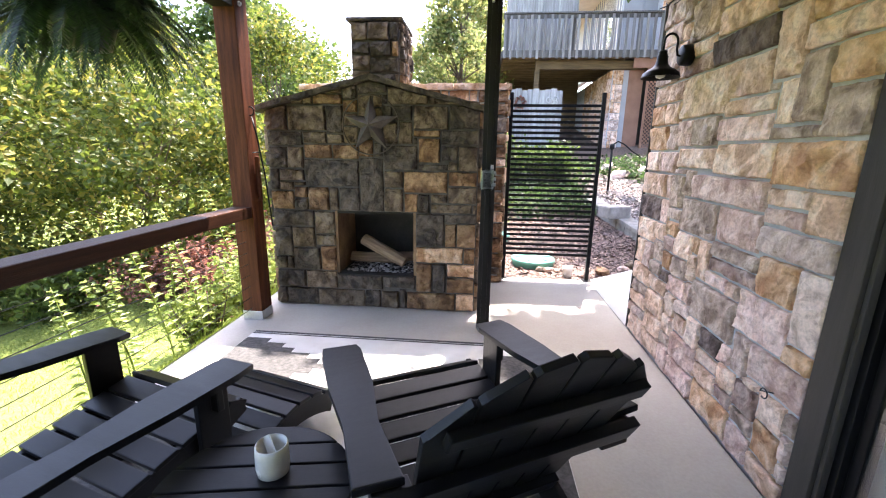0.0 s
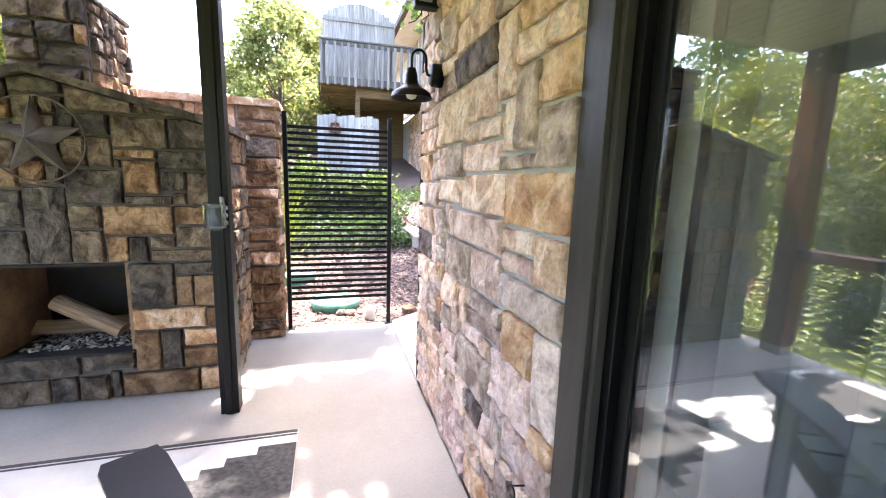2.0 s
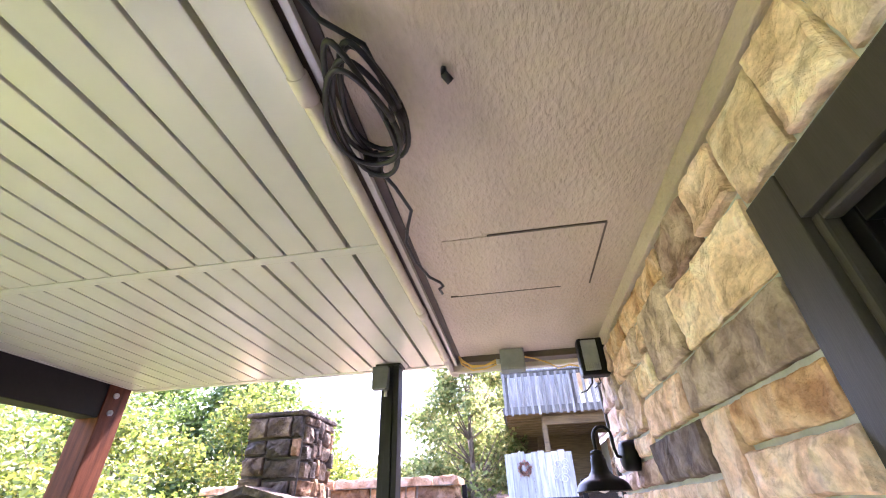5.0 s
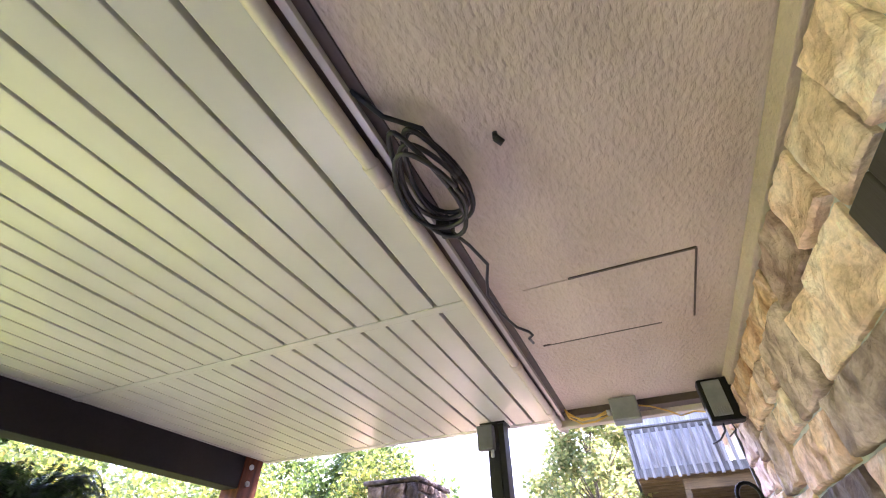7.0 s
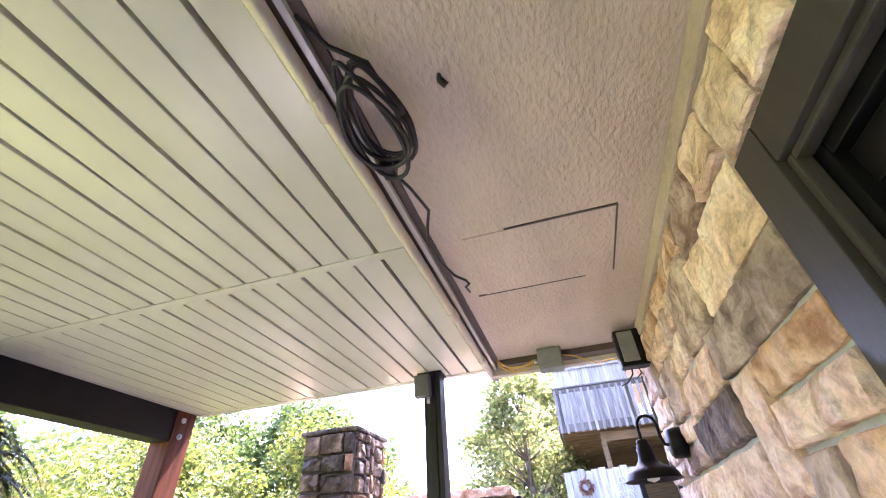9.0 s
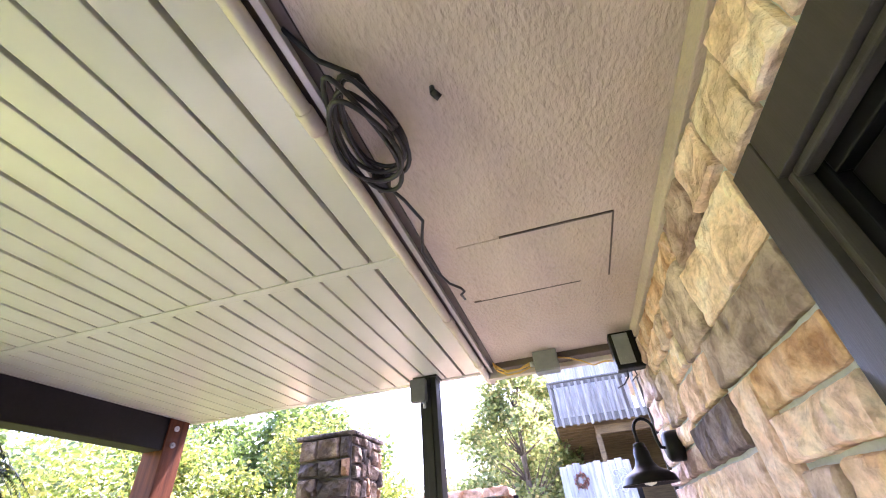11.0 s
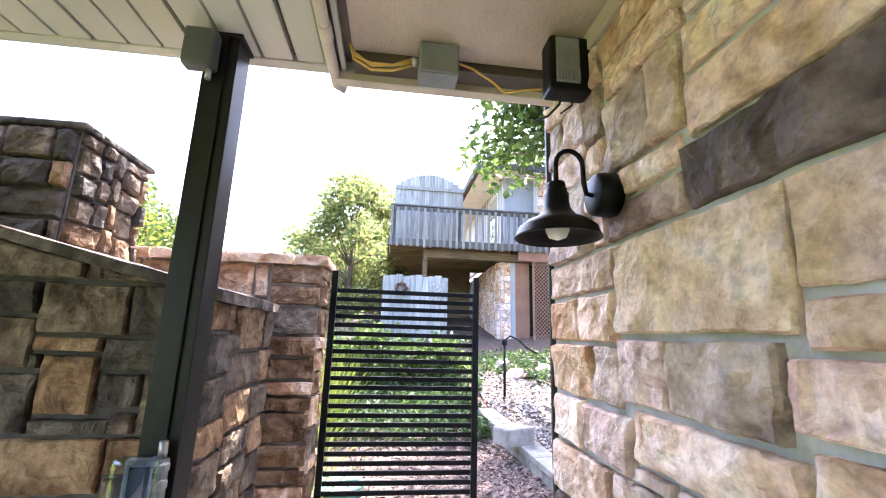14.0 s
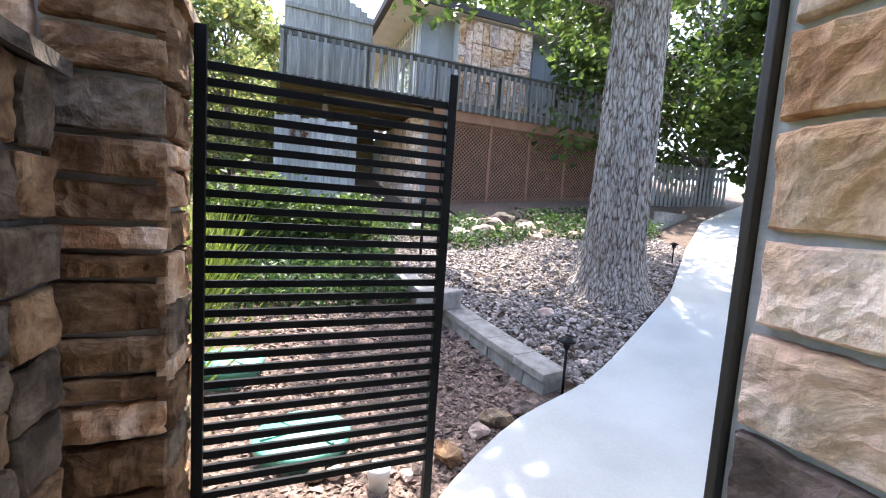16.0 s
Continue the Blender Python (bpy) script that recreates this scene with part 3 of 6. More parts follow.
over = single("wall_over_door", cuboid(WX + 0.004, WX + 0.22, -4.4, Y_CASE + 0.001, 2.203, 2.75), MORTAR, "strip of stone-faced wall above the patio door", "wall", kind="structure")
single("wall_house_end", cuboid(WX + 0.22, 9.0, Y_END - 0.22, Y_END, -0.3, 3.2), MORTAR, "plain end wall of the house", "wall", kind="structure")
single("wall_near", cuboid(WX + 0.012, WX + 0.22, -4.4, -1.352, -0.1, 2.201), MORTAR, "plain house wall past the patio door", "wall", kind="structure")
single("corner_trim", cuboid(WX - 0.014, WX + 0.05, Y_END + 0.014, Y_END + 0.030, -0.05, 2.44, 0.003), CASING, "dark brown metal corner trim at the stone wall's end", "trim", kind="structure")

# ---- sliding patio door ----
door = thing("door_1", "black-framed sliding glass patio door in a wide brown-grey casing", "door", kind="structure")
part("casing_side", cuboid(WX - 0.008, WX + 0.03, 1.412, Y_CASE, 0.0, 2.20, 0.003), CASING, door, "brown-grey painted wood casing")
part("casing_side", cuboid(WX - 0.008, WX + 0.03, -1.35, -1.215, 0.0, 2.20, 0.003), CASING, door)
part("casing_head", cuboid(WX - 0.006, WX + 0.03, -1.213, 1.410, 2.105, 2.20, 0.003), CASING, door)
part("brick_mould", cuboid(WX + 0.006, WX + 0.034, 1.392, 1.4105, 0.0, 2.103, 0.005), CASING, door)
part("brick_mould", cuboid(WX + 0.006, WX + 0.034, -1.213, 1.3905, 2.085, 2.103, 0.005), CASING, door)
part("frame_side", cuboid(WX + 0.036, WX + 0.13, 1.368, 1.436, 0.03, 2.125, 0.004), FRAME_BLACK, door)
part("frame_head", cuboid(WX + 0.036, WX + 0.13, -1.213, 1.366, 2.06, 2.125, 0.004), FRAME_BLACK, door)
part("sash_head", cuboid(WX + 0.055, WX + 0.105, -1.21, 1.366, 1.99, 2.058, 0.004), FRAME_BLACK, door)
part("sash_side", cuboid(WX + 0.060, WX + 0.105, 1.326, 1.366, 0.132, 1.988, 0.004), FRAME_BLACK, door)
part("sash_foot", cuboid(WX + 0.055, WX + 0.105, -1.21, 1.364, 0.032, 0.13, 0.004), FRAME_BLACK, door)
part("sash_stile", cuboid(WX + 0.055, WX + 0.105, -0.06, 0.02, 0.13, 1.988, 0.004), FRAME_BLACK, door)
part("threshold", cuboid(WX - 0.03, WX + 0.14, -1.21, 1.406, 0.0, 0.03, 0.004), FRAME_BLACK, door)
for y0, y1 in ((0.02, 1.325), (-1.2, -0.06)):
    pane = part("pane", cuboid(WX + 0.068, WX + 0.074, y0, y1, 0.13, 1.989), GLASS, door, "clear reflective glass")
    pane.visible_shadow = False


def curtain_mesh(y0, y1, z0, z1):
    bm = bmesh.new()
    n, rows = 170, []
    for k in range(5):
        f = k / 4
        rows.append([bm.verts.new((0.05 * math.sin(i * 0.83 + 0.5 * math.sin(i * 0.31)) * (0.75 + 0.35 * (1 - f)) + 0.008 * math.sin(i * 0.37 + 4 * f),
                                   y0 + (y1 - y0) * i / n, z0 + (z1 - z0) * f)) for i in range(n + 1)])
    for a, b in zip(rows, rows[1:]):
        for i in range(n):
            bm.faces.new((a[i], a[i + 1], b[i + 1], b[i])).smooth = True
    bmesh.ops.solidify(bm, geom=bm.faces[:], thickness=0.003)
    return bm


single("curtain", curtain_mesh(-1.1, 1.395, 0.05, 2.12), CURTAIN, "grey pleated full-length curtain behind the patio door", "curtain", pose(WX + 0.215, 0, 0))
single("curtain_lining", cuboid(WX + 0.165, WX + 0.171, 1.33, 1.425, 0.05, 2.12, 0.002), WHITE_CAP, "white lining edge of the curtain by the door frame", "curtain")
room = thing("room_shell", "dim plain room behind the patio door", "room", kind="structure")
for n_, b_ in (("inner_floor", (1.44, 4.5, -1.9, 2.94, -0.1, 0.0)), ("inner_ceiling", (1.44, 4.5, -1.9, 2.94, 2.3, 2.4)), ("inner_wall", (4.5, 4.6, -1.9, 2.94, 0, 2.4)),
               ("inner_wall", (1.44, 4.5, -2.0, -1.9, 0, 2.4))):
    part(n_, cuboid(*b_), INNER, room)

# ---- ceilings ----
GAP0, GAP1 = 0.412, 0.496


def soffit_mesh():
    """Long cream metal panels: three flat ribs and a deep groove to each, in two runs that meet at a cross joint."""
    bm = bmesh.new()
    pitch = 0.1073
    for y0, y1 in ((-4.4, 1.845), (1.885, 3.15)):
        k = 0
        x = GAP0 - 0.016
        while x > -1.66:
            groove = 0.010 if k % 3 else 0.015
            x1 = x - pitch
            lo = max(x1 + groove, -1.66)
            if lo < x - 0.004:
                box(bm, lo, x, y0, y1, CEIL - 0.016, CEIL + 0.01, 0.003)
            x, k = x1, k + 1
    box(bm, -1.66, GAP0 - 0.015, 1.846, 1.884, CEIL - 0.019, CEIL + 0.01, 0.003)
    box(bm, GAP0 - 0.013, GAP0 + 0.012, -4.4, 3.15, CEIL - 0.022, CEIL + 0.01, 0.004)
    box(bm, -1.66, GAP0, 3.152, 3.20, CEIL - 0.020, CEIL + 0.01, 0.004)
    return bm


soff = tagged(new("ceiling_soffit", finish("ceiling_soffit", soffit_mesh(), SOFFIT)), "ribbed cream metal soffit panels over the porch", "ceiling", kind="structure")
# Dark backing: the shade in the grooves is put into its colour.
single("ceiling_backing", cuboid(-1.66, GAP1, -4.4, 3.2, CEIL + 0.012, CEIL + 0.06), surface("soffit_groove_shade", (0.06, 0.055, 0.045), (0.09, 0.085, 0.07), 3, 0.6), "dark sheet that puts shade into the soffit grooves", "ceiling", kind="structure")
single("ceiling_plywood", cuboid(GAP1, WX + 0.012, -4.4, 3.08, CEIL, CEIL + 0.03), PLY, "tan painted textured plywood ceiling along the house", "ceiling", kind="structure")
single("roof_deck", cuboid(-1.95, WX + 0.3, -4.5, 3.24, CEIL + 0.065, CEIL + 0.24), DARK_GAP, "dark timber deck frame above the porch ceiling", "roof", kind="structure")
edge_trim = thing("ceiling_edge_trim", "cream and brown edging round the plywood ceiling", "trim", kind="structure")
part("gutter_strip", cuboid(GAP0 + 0.014, GAP1 - 0.002, -4.4, 3.06, CEIL - 0.004, CEIL + 0.01), DARK_GAP, edge_trim, "dark brown recess")
part("channel_lip", cuboid(GAP0 + 0.041, GAP0 + 0.058, -4.4, 3.16, CEIL - 0.026, CEIL - 0.0045, 0.002), SOFFIT, edge_trim, "cream metal channel lip")
part("front_board", cuboid(GAP1 + 0.002, WX + 0.01, 3.082, 3.16, CEIL - 0.035, CEIL + 0.03, 0.003), DARK_GAP, edge_trim, "brown board")
part("front_lip", cuboid(GAP0 + 0.014, WX + 0.0, 3.162, 3.21, CEIL - 0.06, CEIL + 0.02, 0.004), PLY_TRIM, edge_trim)
part("frieze_board", cuboid(WX - 0.022, WX + 0.0115, -4.4, 3.08, FRIEZE, CEIL - 0.002, 0.004), PLY, edge_trim, "tan frieze board above the stone")
bm = bmesh.new()
tube(bm, [(GAP0 + 0.017, -1.85, CEIL - 0.042), (GAP0 + 0.017, 3.17, CEIL - 0.042), (GAP0 + 0.019, 3.215, CEIL - 0.05), (GAP0 + 0.05, 3.232, CEIL - 0.055)], 0.018, 12)
pipe = single("conduit_pipe", bm, PLY_TRIM, "cream painted conduit running along the soffit edge", "pipe")
for y in (-0.6, 0.45, 1.25, 2.35, 2.95):
    bm = bmesh.new()
    tube(bm, [(GAP0 + 0.017, y - 0.03, CEIL - 0.042), (GAP0 + 0.017, y + 0.03, CEIL - 0.042)], 0.0215, 12)
    part("coupling", bm, PLY_TRIM, pipe)

# access panel scribed into the plywood: thin raised sheet
panel = single("access_panel", cuboid(0.59, 1.107, 1.895, 2.30, CEIL - 0.004, CEIL - 0.0005, 0.002), PLY, "tan painted plywood access panel with a thin dark seam", "panel")
bm = bmesh.new()
box(bm, 0.74, 1.111, 1.887, 1.895, CEIL - 0.0045, CEIL - 0.0005)
box(bm, 1.107, 1.113, 1.895, 2.30, CEIL - 0.0045, CEIL - 0.0005)
box(bm, 0.56, 1.0, 2.30, 2.307, CEIL - 0.0045, CEIL - 0.0005)
part("seam", bm, DARK_GAP, panel, "dark open seam")

# ---- posts, beam, rail ----
beam = single("roof_beam", cuboid(-1.80, -1.662, -4.4, 3.0, 2.265, CEIL + 0.06, 0.006), BEAM, "dark brown boxed roof beam along the porch edge", "beam", kind="structure")
wood_post = thing("timber_post", "red-brown stained timber post on a white base at the porch corner", "post", pose(-1.73, 3.075, 0))
part("shaft", cuboid(-0.078, 0.078, -0.078, 0.078, 0.055, 2.53, 0.006), STAIN, wood_post)
part("post_base", cuboid(-0.081, 0.081, -0.081, 0.081, 0.0, 0.075, 0.004), GALV, wood_post, "white-worn metal base shoe")
for z in (2.30, 2.40):
    bm = bmesh.new()
    tube(bm, [(0.077, -0.02, z), (0.087, -0.02, z)], 0.017, 16)
    tube(bm, [(0.087, -0.02, z), (0.097, -0.02, z)], 0.009, 6)
    part("bolt", bm, GALV, wood_post, "galvanised bolt and washer")
railing = thing("cable_railing", "dark stained timber top rail over thin steel cables", "railing")
part("top_rail", cuboid(-1.80, -1.66, -4.4, 2.995, 0.825, 0.91, 0.008), STAIN_RAIL, railing)
for z in np.arange(0.10, 0.81, 0.09):
    bm = bmesh.new()
    tube(bm, [(-1.73, -4.4, z), (-1.73, 2.995, z)], 0.0025, 6)
    part("cable", bm, RUBBER, railing)
for y in (-4.0, -1.6, 0.7):
    part("rail_post", cuboid(-1.78, -1.68, y - 0.05, y + 0.05, 0.0, 0.823, 0.006), STAIN_RAIL, railing)

metal_post = thing("metal_post", "dark bronze square metal porch post with a ribbed face", "post", pose(0.097, 3.10, 0))
part("shaft", cuboid(-0.049, 0.049, -0.049, 0.049, 0.0, 2.458, 0.003), BRONZE_POST, metal_post)
part("face_rib", cuboid(-0.02, 0.02, -0.058, -0.0495, 0.0, 2.458, 0.003), BRONZE_POST, metal_post)
part("top_flange", cuboid(-0.085, 0.06, -0.06, 0.05, 2.446, 2.4575, 0.002), BRONZE_POST, metal_post)

# ---- stone-faced outdoor fireplace ----
FX0, FX1, FY0, FY1 = -1.70, 0.02, 3.40, 4.16
PEAK_X, EAVE_Z, PEAK_Z = -0.83, 1.64, 1.855
BX0, BX1, BZ0, BZ1 = -1.165, -0.48, 0.30, 0.84


def gable(x):
    return PEAK_Z - (PEAK_Z - EAVE_Z) * abs(x - PEAK_X) / (FX1 - PEAK_X)


fireplace = thing("outdoor_fireplace", "outdoor fireplace of grey-brown split stone with a gabled slab top", "fireplace")
for x0, x1, y0, y1, z0, z1 in ((FX0, BX0, FY0, FY1, -0.05, EAVE_Z), (BX1, FX1, FY0, FY1, -0.05, EAVE_Z), (BX0, BX1, FY0, FY1, -0.05, BZ0 - 0.02),
                               (BX0, BX1, FY0, FY1, BZ1, EAVE_Z), (BX0, BX1, FY0 + 0.52, FY1, BZ0 - 0.02, BZ1)):
    part("core_block", cuboid(x0, x1, y0, y1, z0, z1), MORTAR_DARK, fireplace, "dark mortar core")
bm = bmesh.new()
low = [bm.verts.new(p) for p in ((FX0, FY0, EAVE_Z), (FX1, FY0, EAVE_Z), (PEAK_X, FY0, PEAK_Z))]
far = [bm.verts.new(p) for p in ((FX0, FY1, EAVE_Z), (FX1, FY1, EAVE_Z), (PEAK_X, FY1, PEAK_Z))]
bm.faces.new(low), bm.faces.new(list(reversed(far)))
for a, b in ((0, 1), (1, 2), (2, 0)):
    bm.faces.new((low[b], low[a], far[a], far[b]))
part("gable_core", bm, MORTAR_DARK, fireplace, "dark mortar core")
for side, (xa, xb) in enumerate(((FX0 - 0.075, PEAK_X), (PEAK_X, FX1 + 0.075))):
    for y0, y1 in ((FY0 - 0.085, FY0 + 0.36), (FY0 + 0.365, FY1 - 0.03)):
        bm = bmesh.new()
        nn, mm = 14, 6
        top_v, low_v = {}, {}
        for i in range(nn + 1):
            for j in range(mm + 1):
                x, y = xa + (xb - xa) * i / nn, y0 + (y1 - y0) * j / mm
                z = PEAK_Z - (PEAK_Z - EAVE_Z) * abs(x - PEAK_X) / (FX1 - PEAK_X)
                rag = 0.014 * noise.noise(Vector((x * 8, y * 8, side)))
                ye = y + (0.02 * noise.noise(Vector((x * 11, y, 5))) if j in (0, mm) else 0)
                xe = x + (0.02 * noise.noise(Vector((y * 11, x, 7))) if (i == 0 and side == 0) or (i == nn and side == 1) else 0)
                top_v[i, j] = bm.verts.new((xe, ye, z + 0.044 + rag * 0.5))
                low_v[i, j] = bm.verts.new((xe, ye, z + 0.004 + (rag * 0.4 if j == 0 else 0)))
        for i in range(nn):
            for j in range(mm):
                bm.faces.new((top_v[i, j], top_v[i + 1, j], top_v[i + 1, j + 1], top_v[i, j + 1]))
                bm.faces.new((low_v[i, j + 1], low_v[i + 1, j + 1], low_v[i + 1, j], low_v[i, j]))
        for i in range(nn):
            bm.faces.new((low_v[i, 0], low_v[i + 1, 0], top_v[i + 1, 0], top_v[i, 0]))
            bm.faces.new((top_v[i, mm], top_v[i + 1, mm], low_v[i + 1, mm], low_v[i, mm]))
        for j in range(mm):
            bm.faces.new((top_v[0, j], top_v[0, j + 1], low_v[0, j + 1], low_v[0, j]))
            bm.faces.new((low_v[nn, j], low_v[nn, j + 1], top_v[nn, j + 1], top_v[nn, j]))
        part("cap_slab", bm, STONE["slate"], fireplace, "rough grey stone cap slab")
CX0, CX1, CY0, CY1, CZ1 = -1.03, -0.64, 3.575, 4.03, 2.32
part("chimney_core", cuboid(CX0, CX1, CY0, CY1, 1.70, CZ1), MORTAR_DARK, fireplace)
part("chimney_cap", cuboid(CX0 - 0.032, CX1 + 0.032, CY0 - 0.032, CY1 + 0.032, CZ1 + 0.002, CZ1 + 0.032, 0.01), STONE["slate"], fireplace, "flat grey capstone")
# firebox lining
part("firebox_side", cuboid(BX0 - 0.001, BX0 + 0.02, FY0 + 0.0, FY0 + 0.515, BZ0, BZ1 - 0.002), FIREBRICK, fireplace, "tan firebrick lining")
part("firebox_side", cuboid(BX1 - 0.02, BX1 + 0.001, FY0 + 0.0, FY0 + 0.515, BZ0, BZ1 - 0.002), FIREBRICK, fireplace)
part("firebox_back", cuboid(BX0 + 0.021, BX1 - 0.021, FY0 + 0.48, FY0 + 0.515, BZ0, BZ1 - 0.002), SOOT_SHADE, fireplace, "sooty black back")
part("firebox_floor", cuboid(BX0 + 0.021, BX1 - 0.021, FY0 - 0.03, FY0 + 0.478, BZ0 - 0.018, BZ0), SOOT_SHADE, fireplace)
part("firebox_roof", cuboid(BX0 + 0.021, BX1 - 0.021, FY0 + 0.0, FY0 + 0.478, BZ1 - 0.02, BZ1 - 0.004), SOOT_SHADE, fireplace)


def log_mesh(length, r, seed):
    """A split log lying along x: a wedge with bark on its round side."""
    bm = bmesh.new()
    rings = []
    for i in range(7):
        x = length * (i / 6 - 0.5)
        ring = []
        for k in range(9):
            a = math.pi * 1.15 * k / 8
            q = r * (1 + 0.08 * noise.noise(Vector((x * 9, k, seed))))
            ring.append(bm.verts.new((x, q * math.cos(a), q * math.sin(a) * 0.9)))
        ring.append(bm.verts.new((x, 0.01 * noise.noise(Vector((x * 5, seed, 1))), -r * 0.25)))
        rings.append(ring)
    for a, b in zip(rings, rings[1:]):
        for k in range(10):
            bm.faces.new((a[k], a[(k + 1) % 10], b[(k + 1) % 10], b[k]))
    bm.faces.new(list(reversed(rings[0]))), bm.faces.new(rings[-1])
    bmesh.ops.recalc_face_normals(bm, faces=bm.faces)
    return bm


for x, y, z, rx, ry, rz, ln, r, s in ((-0.80, 3.62, 0.455, 20, 22, -18, 0.46, 0.055, 1), (-0.93, 3.70, 0.372, 200, 3, 8, 0.40, 0.052, 2), (-0.72, 3.74, 0.372, 10, -4, -8, 0.36, 0.05, 3)):
    single("firewood_log", log_mesh(ln, r, s), LOG, "split brown firewood log lying in the firebox", "log", pose(x, y, z, rx, ry, rz), group="logs in the firebox")


def heap(n, x0, x1, y0, y1, size, flat, seed, ground=None, squash=0.6):
    """Many small angular stones strewn over a rectangle, as one mesh."""
    rng = random.Random(seed)
    verts, faces = [], []
    base = [(1, 0, 0), (-1, 0, 0), (0, 1, 0), (0, -1, 0), (0, 0, 1), (0, 0, -1)]
    tri = [(0, 2, 4), (2, 1, 4), (1, 3, 4), (3, 0, 4), (2, 0, 5), (1, 2, 5), (3, 1, 5), (0, 3, 5)]
    made = 0
    while made < n:
        x, y = rng.uniform(x0, x1), rng.uniform(y0, y1)
        g = ground(x, y) if ground else flat
        if g is None:
            made += 0.2
            continue
        made += 1
        s = size * rng.uniform(0.5, 1.5) * (1.9 if rng.random() < 0.04 else 1)
        rot = Euler((rng.uniform(-0.6, 0.6), rng.uniform(-0.6, 0.6), rng.uniform(0, 6.3))).to_matrix()
        k = len(verts)
        for b in base:
            p = rot @ Vector((b[0] * s * rng.uniform(0.7, 1.3), b[1] * s * rng.uniform(0.5, 1.0), b[2] * s * squash * rng.uniform(0.6, 1.1)))
            verts.append((x + p.x, y + p.y, g + s * 0.25 + p.z))
        faces += [tuple(k + i for i in f) for f in tri]
    me = bpy.data.meshes.new("heap")
    me.from_pydata(verts, [], faces)
    return me


me = heap(420, BX0 + 0.05, BX1 - 0.05, FY0 + 0.06, FY0 + 0.44, 0.013, BZ0, 5)
me.materials.append(ASH)
tagged(new("ash_bed", me), "grey ash and cinder bed on the firebox floor", "ash", kind="stuff")

# five-pointed metal star in a ring
star = thing("metal_star", "weathered metal barn star inside a thin ring hung on the fireplace", "wall decoration", pose(-0.826, 3.345, 1.526))
bm = bmesh.new()
R_ = 0.222
pts = [(R_ * (1 if k % 2 == 0 else 0.39) * math.sin(k * math.pi / 5), 0.0, R_ * (1 if k % 2 == 0 else 0.39) * math.cos(k * math.pi / 5)) for k in range(10)]
rim = [bm.verts.new(p) for p in pts]
mid, rear = bm.verts.new((0, -0.085, 0)), bm.verts.new((0, 0.006, 0))
for k in range(10):
    bm.faces.new((rim[(k + 1) % 10], rim[k], mid))
    bm.faces.new((rim[k], rim[(k + 1) % 10], rear))
bmesh.ops.recalc_face_normals(bm, faces=bm.faces)
part("star", bm, RUST, star)
bm = bmesh.new()
tube(bm, [(0.224 * math.cos(a), 0.0, 0.224 * math.sin(a)) for a in np.linspace(0, 2 * math.pi, 49)], 0.0055, 8)
part("ring", bm, DARK_GAP, star, "dark rusted ring")

# ---- stone wall behind the fireplace ----
PX0, PX1, PY0, PY1, PZ = -1.72, 0.25, 4.25, 4.52, 1.91
back_wall = single("wall_stone_screen", cuboid(PX0, PX1, PY0, PY1, -0.4, PZ), MORTAR, "sunlit stone screen wall standing behind the fireplace", "wall", kind="structure")
rng_cap = random.Random(3)
x = PX0 - 0.05
while x < PX1 + 0.03:
    w = min(rng_cap.uniform(0.30, 0.5), PX1 + 0.055 - x)
    ob = part("coping_stone", moved(stone_mesh(w, PY1 - PY0 + 0.1, 0.05, rng_cap, joint=0.003, rough=0.8), pose(x, PY1 + 0.05, PZ + 0.002, -90, 0, 0) @ Matrix.Scale(-1, 4, (0, 0, 1))), STONE["orange"], back_wall, "rough orange coping stone")
    x += w

# ---- louvred metal screen ----
screen = thing("metal_slat_screen", "black metal privacy screen of thin horizontal slats between two posts", "screen", pose(0.318, 4.437, 0, 0, 0, 0.3))
SW = 0.892
part("post", cuboid(-0.018, 0.018, -0.018, 0.018, 0.0, 1.912, 0.003), BLACK_METAL, screen)
part("post", cuboid(SW - 0.018, SW + 0.018, -0.018, 0.018, 0.0, 1.912, 0.003), BLACK_METAL, screen)
bm_slat = finish("slat", cuboid(0.019, SW - 0.019, -0.008, 0.008, -0.0135, 0.0135, 0.002), BLACK_METAL)
for k in range(30):
    ob = new("slat", bm_slat)
    ob.parent = screen
    ob.location = (0, 0, 0.278 + k * (1.79 - 0.278) / 29)
for x in (0.0, SW):
    part("foot_plate", cuboid(x - 0.045, x + 0.045, -0.045, 0.045, 0.0005, 0.007, 0.001), BLACK_METAL, screen)
# Unseen wall, added to keep sky light off the fireplace front.
single("wall_back", cuboid(-2.0, 1.44, -4.7, -4.5, -0.1, 2.75), MORTAR, "unseen plain wall added to cut light on the fireplace", "wall", kind="structure")


# ---- porch furniture ----
def board(bm, pts, thick, bevel=0.004):
    """A board from an outline in x, y, its top at z = 0."""
    return plate(bm, pts, -thick, 0.0, bevel)


